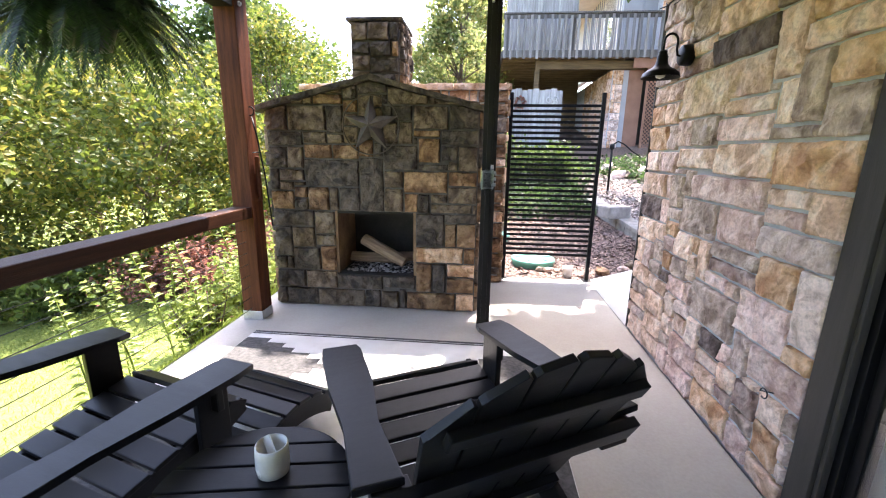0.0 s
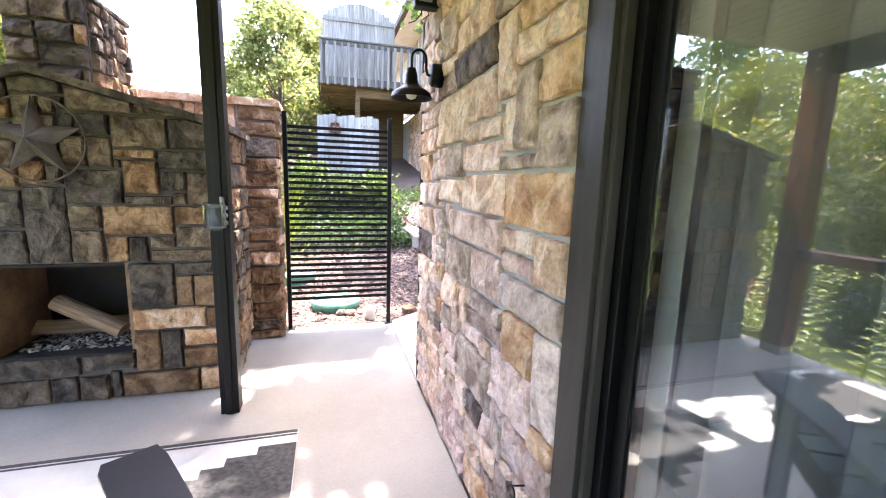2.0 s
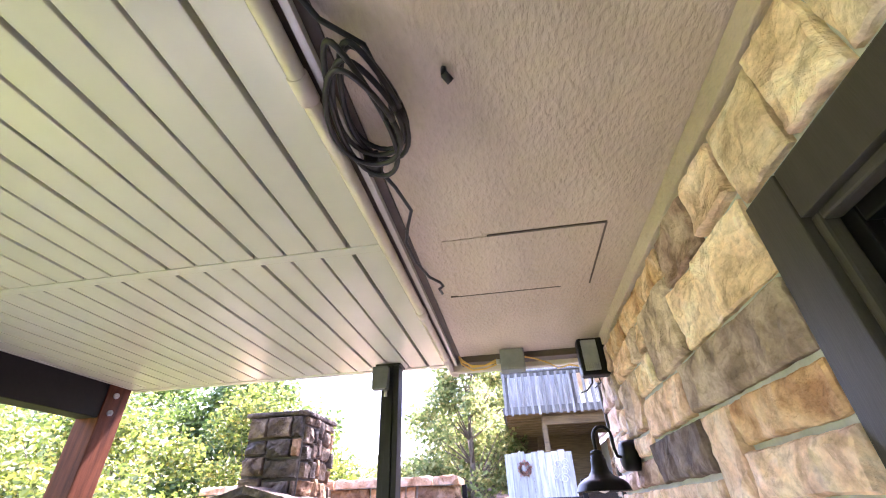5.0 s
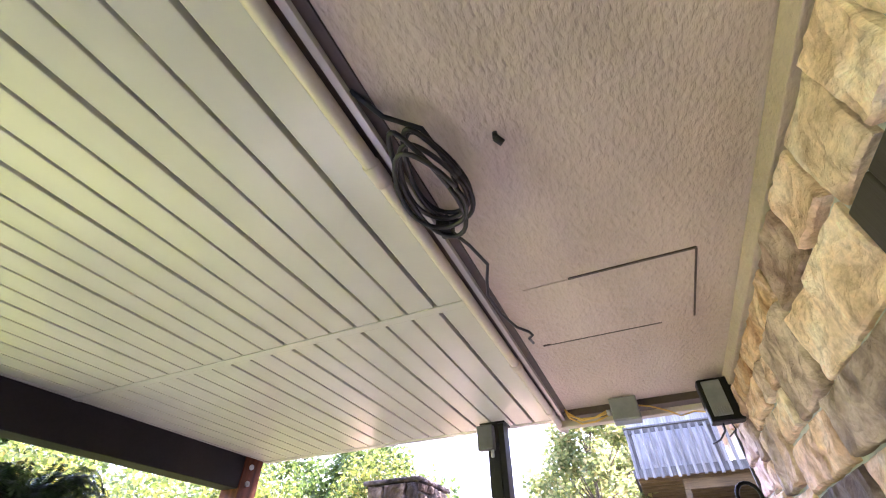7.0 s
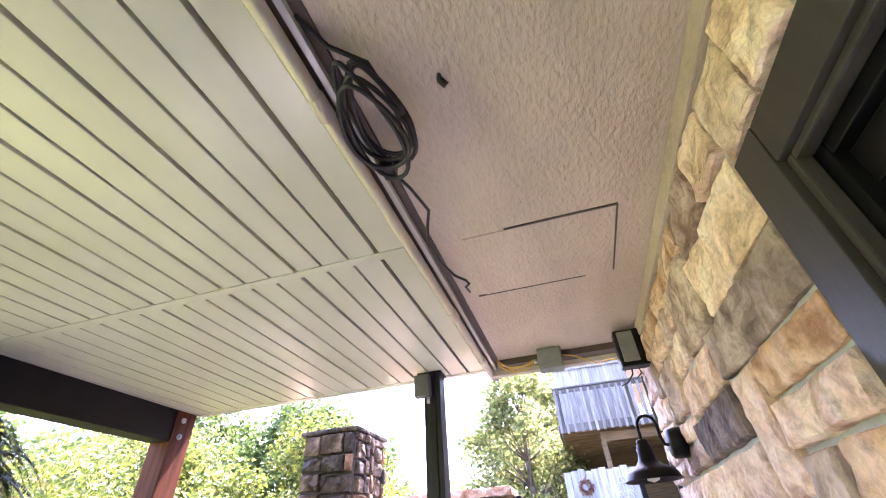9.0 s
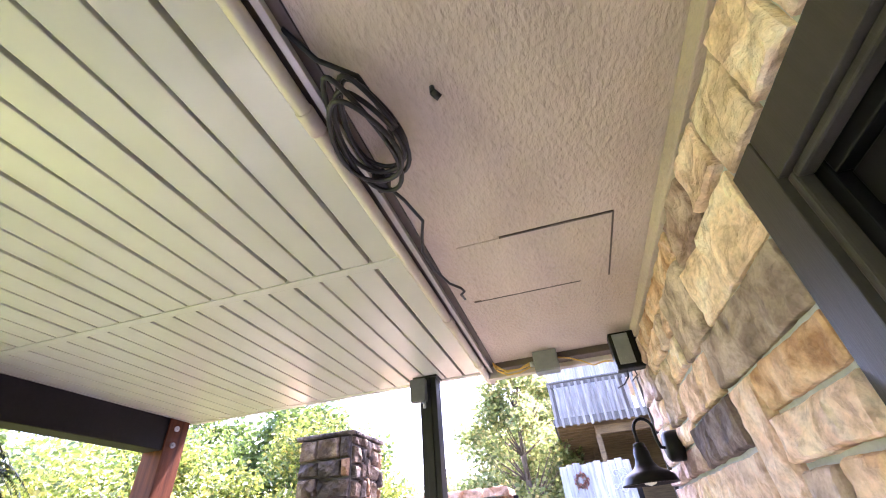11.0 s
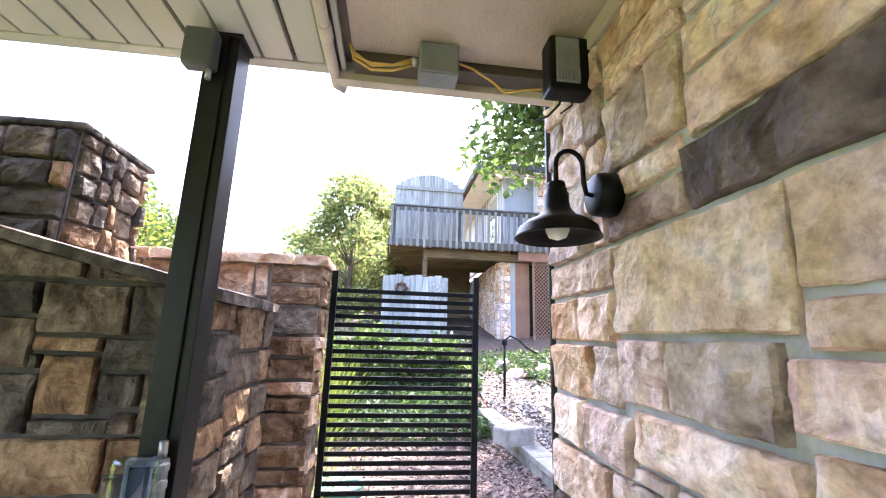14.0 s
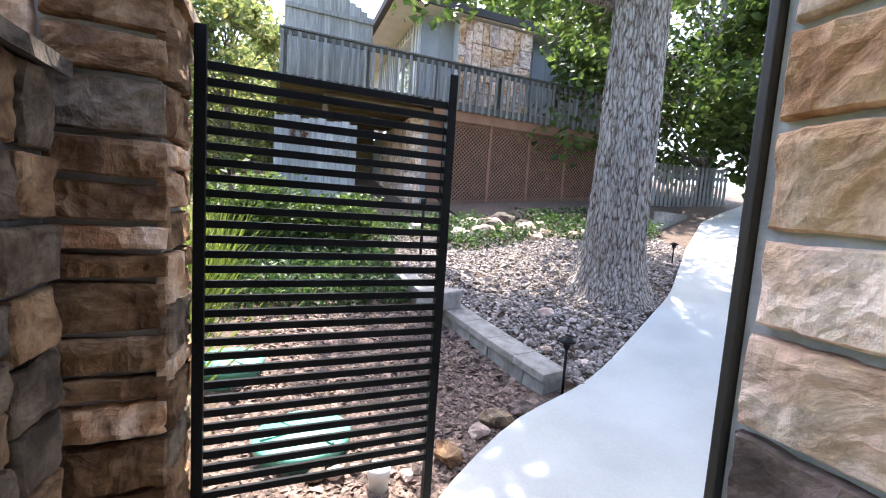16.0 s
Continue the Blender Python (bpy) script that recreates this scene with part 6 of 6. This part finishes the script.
me = leaves_mesh([(0.10 * math.cos(a) + rngw.gauss(0, 0.02), rngw.gauss(0, 0.012), 0.10 * math.sin(a) + rngw.gauss(0, 0.02)) for a in [rngw.uniform(0, 6.283) for _ in range(220)]], 0.045, rngw)
me.materials.append(LEAF_RED)
ob = new("petals", me)
ob.parent = wreath
bm = bmesh.new()
tube(bm, [(0.10 * math.cos(a), 0.0, 0.10 * math.sin(a)) for a in np.linspace(0, 6.283, 24)], 0.012, 6)
part("ring", bm, TWIG, wreath)
scroll = thing("scroll_ornament", "pale twisted metal scroll ornament on the board fence", "wall decoration", pose(1.5, 9.97, 2.35))
bm = bmesh.new()
for s in range(7):
    cx, cz, rr = rngw.uniform(-0.14, 0.14), rngw.uniform(-0.18, 0.18), rngw.uniform(0.05, 0.09)
    tube(bm, [(cx + rr * (1 - a / 12) * math.cos(a), 0.0, cz + rr * (1 - a / 12) * math.sin(a)) for a in np.linspace(0, 8, 26)], 0.007, 6)
part("scroll", bm, GALV, scroll)

nbr = thing("neighbouring_house", "grey-sided house with stone chimney and low flat roof uphill", "house")
part("wall", cuboid(4.05, 13.0, DY + 1.0, DY + 1.2, DZ + 0.037, DZ + 2.47), SIDING, nbr, "grey vertical board siding")
part("wall", cuboid(4.05, 4.25, DY + 1.202, DY + 9.0, DZ + 0.037, DZ + 2.47), CREAM, nbr, "cream board wall")
for k in range(18):
    x = 4.10 + k * 0.5
    part("batten", cuboid(x, x + 0.04, DY + 0.975, DY + 0.998, DZ + 0.04, DZ + 2.46), SIDING, nbr)
for k in range(16):
    y = DY + 1.3 + k * 0.28
    part("batten", cuboid(4.02, 4.048, y, y + 0.05, DZ + 0.04, DZ + 2.46), SIDING, nbr)
part("roof", cuboid(3.05, 13.5, DY + 0.42, DY + 9.5, DZ + 2.50, DZ + 2.70, 0.01), ROOFING, nbr, "dark brown flat roof edge")
part("soffit", cuboid(3.2, 13.4, DY + 0.47, DY + 9.4, DZ + 2.475, DZ + 2.497), CREAM, nbr)
win = part("window", cuboid(4.0, 4.018, DY + 1.6, DY + 2.9, DZ + 0.6, DZ + 2.2, 0.004), CREAM, nbr, "white-framed window")
pane = part("pane", cuboid(3.985, 3.998, DY + 1.68, DY + 2.82, DZ + 0.68, DZ + 2.12), GLASS, win)
flue = part("chimney", cuboid(5.0, 7.3, DY + 0.62, DY + 0.98, DZ + 0.04, DZ + 2.46), MORTAR, nbr, "pale stone chimney breast")
lower = part("lower_wall", cuboid(3.75, 4.05, DY + 0.36, DY + 9.0, height(3.9, 14) - 0.5, DZ - 0.43), MORTAR, nbr, "stone-faced lower wall")
part("corner_board", cuboid(4.052, 4.2, DY + 0.36, DY + 0.44, height(4.1, 13.2) - 0.3, DZ - 0.43, 0.004), SIDING, nbr)
part("skirt_panel", cuboid(4.2, 4.62, DY + 0.37, DY + 0.40, height(4.1, 13.2) - 0.3, DZ - 0.43), LATTICE, nbr)
low_win = part("window", cuboid(3.725, 3.748, DY + 1.3, DY + 2.2, 1.9, 3.1, 0.004), CREAM, nbr)
part("pane", cuboid(3.71, 3.723, DY + 1.38, DY + 2.12, 1.98, 3.02), GLASS, low_win)


def lattice_panel(x0, x1, z0, z1, y):
    """Crossed thin laths in a frame, as one mesh."""
    bm = bmesh.new()
    step, w = 0.105, 0.021
    hgt, wid = z1 - z0, x1 - x0
    for layer, sgn in ((0, 1), (1, -1)):
        c = -hgt
        while c < wid:
            t0, t1 = max(0.0, -c), min(hgt, wid - c)
            if t1 - t0 > 0.03:
                def at(t):
                    u = c + t
                    return (x0 + u if sgn > 0 else x1 - u), z0 + t
                (xa, za), (xb, zb) = at(t0), at(t1)
                yy = y + layer * 0.008
                d = w * 1.41
                a = [bm.verts.new((xa, yy, za)), bm.verts.new((xa + sgn * d, yy, za)), bm.verts.new((xb + sgn * d, yy, zb)), bm.verts.new((xb, yy, zb))]
                b = [bm.verts.new((v.co.x, yy + 0.007, v.co.z)) for v in a]
                bm.faces.new(a), bm.faces.new(list(reversed(b)))
                for i in range(4):
                    bm.faces.new((a[i], b[i], b[(i + 1) % 4], a[(i + 1) % 4]))
            c += step
    return bm


skirt = thing("lattice_skirt", "brown diamond lattice skirting under the raised deck", "lattice")
SK = [4.64, 5.9, 7.15, 8.4, 9.65, 10.9]
for x0, x1 in zip(SK, SK[1:]):
    tagged(part("lattice", lattice_panel(x0 + 0.03, x1 - 0.03, height(x0, 13) - 0.2, DZ - 0.43, DY + 0.05), LATTICE, skirt), kind="stuff")
    part("upright", cuboid(x0 - 0.03, x0 + 0.03, DY + 0.03, DY + 0.075, height(x0, 13) - 0.3, DZ - 0.43), LATTICE, skirt)
part("skirt_rail", cuboid(4.2, 11.0, DY + 0.02, DY + 0.08, DZ - 0.425, DZ - 0.16, 0.004), LATTICE, skirt)
# Added sheet that blocks the bright strip of sky under the deck.
single("under_deck_back", cuboid(0.3, 3.74, DY + 5.0, DY + 5.1, 0.3, DZ - 0.01), DECK_WOOD, "dark sheet added under the deck to block the bright gap", "wall", kind="structure")
# Near-black sheet: the shade under the deck is put into its colour.
single("under_deck_wall", cuboid(4.2, 11.0, DY + 0.6, DY + 0.7, 0.5, DZ - 0.43), SOOT_SHADE, "dark sheet painted as the shade behind the lattice", "wall", kind="structure")
block_wall = thing("block_wall", "low grey concrete block wall at the walkway's far end", "wall", pose(8.3, 9.55, height(8.3, 9.6), 0, 0, 25))
for r_ in range(2):
    for k in range(5):
        part("block", cuboid(k * 0.42 + 0.2 * (r_ % 2), k * 0.42 + 0.41 + 0.2 * (r_ % 2), -0.1, 0.1, r_ * 0.2, r_ * 0.2 + 0.195, 0.01), BLOCK, block_wall)
far_fence = thing("picket_fence", "weathered timber picket fence in the shade of trees", "fence", pose(10.2, 12.0, height(11, 12), 0, 0, -8))
for k in range(22):
    part("picket", cuboid(k * 0.15, k * 0.15 + 0.09, 0, 0.02, 0, 1.25, 0.003), GREY_WOOD, far_fence)
part("fence_rail", cuboid(0, 3.3, 0.022, 0.06, 0.9, 1.0), GREY_WOOD, far_fence)

# ---- facing stones of walls ----
WARM = {"tan": 4, "orange": 1.2, "grey": 1.3, "pink": 2.5, "purple": 0.3, "taupe": 3, "mauve": 0.6}
# Fireplace mix: dark kinds carry the porch shade in the stone colour.
SHADE_MIX = {"brown": 5, "slate": 3.4, "rust": 1.6}
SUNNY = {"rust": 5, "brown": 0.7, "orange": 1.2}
rng = random.Random(11)
BAND_A = [(0.73, 2.31, 1.28, 2.43, "orange"), (1.25, 2.24, 1.54, 2.43, "mauve"), (1.55, 2.24, 1.71, 2.43, "tan"), (1.26, 2.08, 1.71, 2.24, "cream"), (0.98, 2.09, 1.30, 2.27, "taupe"),
          (0.74, 2.08, 0.97, 2.19, "cream"), (0.46, 2.20, 0.73, 2.30, "tan"), (1.16, 1.93, 1.71, 2.06, "taupe"), (0.73, 1.95, 1.20, 2.07, "tan"), (0.62, 1.97, 0.72, 2.19, "cream"), (0.44, 1.98, 0.61, 2.19, "taupe"),
          (0.41, 2.31, 0.72, 2.43, "orange")]
BAND_B = [(0.71, 1.79, 1.20, 1.93, "purple"), (1.16, 1.65, 1.37, 1.91, "tan"), (1.38, 1.82, 1.71, 1.91, "orange"), (0.41, 1.80, 0.70, 1.88, "mauve"), (0.41, 1.89, 0.70, 1.97, "tan"), (1.38, 1.74, 1.71, 1.82, "tan"),
          (0.91, 1.62, 1.20, 1.78, "tan"), (0.40, 1.54, 0.90, 1.78, "cream"), (1.38, 1.47, 1.52, 1.73, "taupe"), (1.53, 1.58, 1.71, 1.73, "orange"), (0.91, 1.53, 1.27, 1.61, "tan"), (1.23, 1.48, 1.37, 1.64, "cream")]
BAND_C = [(1.54, 1.41, 1.71, 1.59, "taupe"), (0.36, 1.39, 0.60, 1.54, "pink"), (0.61, 1.39, 0.86, 1.54, "taupe"), (0.87, 1.42, 1.29, 1.54, "pink"), (1.30, 1.41, 1.53, 1.49, "taupe"), (0.41, 1.26, 0.86, 1.38, "tan"),
          (0.88, 1.27, 1.31, 1.41, "tan"), (1.33, 1.25, 1.71, 1.40, "orange"), (0.70, 1.11, 1.32, 1.25, "pink"), (1.34, 1.15, 1.56, 1.23, "tan"), (1.57, 1.09, 1.71, 1.23, "tan"), (1.34, 1.08, 1.56, 1.14, "pink")]
BAND_D = [(0.60, 0.91, 0.96, 1.10, "taupe"), (0.98, 0.94, 1.33, 1.10, "pink"), (0.98, 0.85, 1.34, 0.93, "taupe"), (1.35, 0.96, 1.71, 1.07, "grey"), (1.36, 0.81, 1.57, 0.95, "orange"), (1.59, 0.65, 1.71, 0.95, "grey"),
          (1.02, 0.76, 1.35, 0.84, "mauve"), (0.91, 0.69, 1.01, 0.90, "tan"), (1.29, 0.58, 1.58, 0.80, "pink"), (0.91, 0.46, 1.27, 0.68, "taupe"), (1.29, 0.36, 1.39, 0.57, "grey"), (1.41, 0.41, 1.71, 0.57, "pink")]
CORNER = [(0.00, 1.67, 0.43, 1.79, "tan"), (0.00, 1.53, 0.20, 1.66, "orange"), (0.20, 1.53, 0.43, 1.66, "tan"), (0.00, 1.37, 0.29, 1.53, "orange"), (0.29, 1.37, 0.43, 1.53, "grey"),
          (0.00, 1.22, 0.22, 1.37, "tan"), (0.22, 1.22, 0.47, 1.37, "pink"), (0.00, 1.07, 0.37, 1.22, "tan"), (0.00, 0.90, 0.33, 1.07, "purple"), (0.00, 0.74, 0.26, 0.90, "tan")]
stone_face(house, pose(WX + 0.004, Y_END, 0.0, 0, 0, -90), pack(Y_END - Y_CASE, FRIEZE - 0.004, rng, CORNER + BAND_A + BAND_B + BAND_C + BAND_D, cell=0.02, wide=(7, 17), tall=(4, 8)), rng, WARM, 0.020, rough=0.9, joint=0.0075)
stone_face(over, pose(WX + 0.004, Y_CASE, 2.203, 0, 0, -90), pack(2.9, FRIEZE - 2.207, rng, cell=0.02, wide=(6, 10), tall=(9, 10)), rng, {"tan": 3, "cream": 2, "taupe": 1.5}, 0.020, rough=0.9, joint=0.0075)
shift = lambda x: gable(FX0 + x)
# courses of the fireplace front, from the gable down
COURSE_A = [(-0.01, 1.49, 0.18, 1.67, "brown"), (0.18, 1.49, 0.50, 1.67, "brown"), (0.50, 1.46, 0.61, 1.66, "slate"), (0.41, 1.68, 0.60, 1.76, "rust"), (0.76, 1.76, 1.00, 1.88, "slate"), (1.00, 1.69, 1.32, 1.85, "brown"), (1.32, 1.68, 1.69, 1.77, "brown")]
COURSE_B = [(-0.00, 1.37, 0.30, 1.49, "slate"), (0.30, 1.38, 0.52, 1.48, "brown"), (0.30, 1.27, 0.52, 1.38, "rust"), (0.17, 1.20, 0.29, 1.37, "brown"), (-0.01, 1.18, 0.17, 1.36, "slate"), (1.21, 1.50, 1.46, 1.68, "brown"), (1.47, 1.50, 1.70, 1.68, "slate"), (1.03, 1.57, 1.21, 1.67, "slate"), (1.09, 1.38, 1.23, 1.57, "brown"), (1.42, 1.38, 1.70, 1.50, "slate"), (1.23, 1.25, 1.42, 1.43, "rust"), (1.42, 1.26, 1.56, 1.38, "slate"), (1.57, 1.21, 1.70, 1.38, "brown"), (0.98, 1.19, 1.23, 1.38, "slate")]
COURSE_C = [(0.30, 1.05, 0.75, 1.26, "slate"), (0.08, 1.09, 0.28, 1.18, "brown"), (-0.02, 1.00, 0.07, 1.17, "slate"), (0.77, 0.85, 0.96, 1.27, "slate"), (0.98, 1.05, 1.13, 1.19, "brown"), (1.13, 0.99, 1.46, 1.18, "rust"), (1.48, 1.07, 1.69, 1.18, "rust"), (0.98, 0.85, 1.11, 1.05, "brown"), (1.48, 0.92, 1.69, 1.06, "brown"), (-0.04, 0.84, 0.21, 0.99, "rust"), (0.33, 0.84, 0.50, 0.99, "rust"), (0.50, 0.84, 0.58, 0.99, "brown"), (0.59, 0.84, 0.76, 1.04, "slate"), (1.13, 0.85, 1.24, 0.98, "rust")]
COURSE_D = [(1.25, 0.84, 1.34, 0.97, "slate"), (1.34, 0.83, 1.65, 0.92, "brown"), (1.23, 0.58, 1.45, 0.83, "slate"), (1.46, 0.59, 1.55, 0.76, "rust"), (1.56, 0.59, 1.69, 0.76, "rust"), (1.22, 0.43, 1.61, 0.57, "orange"), (1.62, 0.43, 1.69, 0.57, "rust"), (0.37, 0.63, 0.53, 0.82, "brown"), (0.01, 0.71, 0.37, 0.83, "slate"), (-0.01, 0.45, 0.17, 0.69, "slate"), (0.19, 0.54, 0.41, 0.70, "brown"), (0.17, 0.34, 0.39, 0.51, "slate"), (0.40, 0.34, 0.53, 0.52, "rust")]
COURSE_E = [(1.22, 0.19, 1.34, 0.42, "rust"), (1.35, 0.20, 1.46, 0.42, "slate"), (1.47, 0.32, 1.69, 0.42, "orange"), (1.47, 0.19, 1.69, 0.30, "rust"), (0.27, 0.20, 0.52, 0.32, "brown"), (-0.02, 0.18, 0.26, 0.31, "slate"), (0.54, 0.15, 0.93, 0.28, "slate"), (0.94, 0.19, 1.21, 0.28, "slate"), (-0.02, -0.02, 0.06, 0.17, "slate"), (0.07, -0.02, 0.35, 0.15, "slate"), (0.36, -0.01, 0.77, 0.13, "brown"), (0.78, -0.01, 0.93, 0.14, "slate"), (0.93, -0.00, 1.06, 0.16, "brown"), (1.07, 0.01, 1.14, 0.18, "slate"), (1.15, 0.02, 1.54, 0.17, "rust"), (1.55, 0.02, 1.69, 0.17, "orange")]
FRONT = [(max(0.0, a), max(0.0, b_), min(FX1 - FX0, c_), d_, k) for a, b_, c_, d_, k in COURSE_A + COURSE_B + COURSE_C + COURSE_D + COURSE_E]
stone_face(fireplace, pose(FX0, FY0, 0.0), pack(FX1 - FX0, 1.9, rng, [(BX0 - FX0, BZ0, BX1 - FX0, BZ1, "gap")] + FRONT, cell=0.02, wide=(5, 12), tall=(4, 8), upright=0.1), rng, SHADE_MIX, 0.028, top=shift)
# Rustier mix: the sun on this side is put into the stone colour.
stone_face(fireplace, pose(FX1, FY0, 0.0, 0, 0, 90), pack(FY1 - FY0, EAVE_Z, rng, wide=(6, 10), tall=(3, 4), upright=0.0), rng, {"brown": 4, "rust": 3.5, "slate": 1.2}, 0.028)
stone_face(fireplace, pose(FX0, FY1, 0.0, 0, 0, -90), pack(FY1 - FY0, EAVE_Z, rng), rng, SHADE_MIX, 0.028)
stone_face(fireplace, pose(CX0, CY0, 1.72), pack(CX1 - CX0, CZ1 - 1.72, rng, cell=0.02, wide=(6, 10), tall=(5, 6), upright=0.0), rng, SHADE_MIX, 0.03)
# Chimney's right side: its warm light is put into a rustier mix.
stone_face(fireplace, pose(CX1, CY0, 1.72, 0, 0, 90), pack(CY1 - CY0, CZ1 - 1.72, rng, cell=0.02, wide=(6, 10), tall=(5, 6), upright=0.0), rng, {"brown": 3, "rust": 3, "slate": 1}, 0.03)
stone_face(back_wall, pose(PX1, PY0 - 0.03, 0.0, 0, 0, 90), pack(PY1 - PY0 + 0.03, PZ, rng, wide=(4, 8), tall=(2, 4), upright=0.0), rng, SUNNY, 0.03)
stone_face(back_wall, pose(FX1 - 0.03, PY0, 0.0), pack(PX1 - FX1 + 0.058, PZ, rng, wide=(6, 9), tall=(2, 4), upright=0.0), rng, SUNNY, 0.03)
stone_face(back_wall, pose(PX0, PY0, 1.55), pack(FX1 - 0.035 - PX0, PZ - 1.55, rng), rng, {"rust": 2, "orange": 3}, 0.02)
CLIFF = {"tan": 4, "orange": 3, "grey": 2}
stone_face(nbr, pose(3.75, DY + 3.6, 0.9, 0, 0, -90), pack(3.2, DZ - 0.43 - 0.9, rng, cell=0.1, wide=(2, 4), tall=(2, 4)), rng, CLIFF, 0.05, rough=1.4)
stone_face(nbr, pose(3.75, DY + 0.36, 0.9), pack(0.3, DZ - 0.43 - 0.9, rng, cell=0.1, wide=(1, 3), tall=(2, 4)), rng, CLIFF, 0.05, rough=1.4)
stone_face(nbr, pose(5.0, DY + 0.62, DZ + 0.04), pack(2.3, 2.4, rng, cell=0.1, wide=(2, 4), tall=(2, 5)), rng, CLIFF, 0.05, rough=1.4)
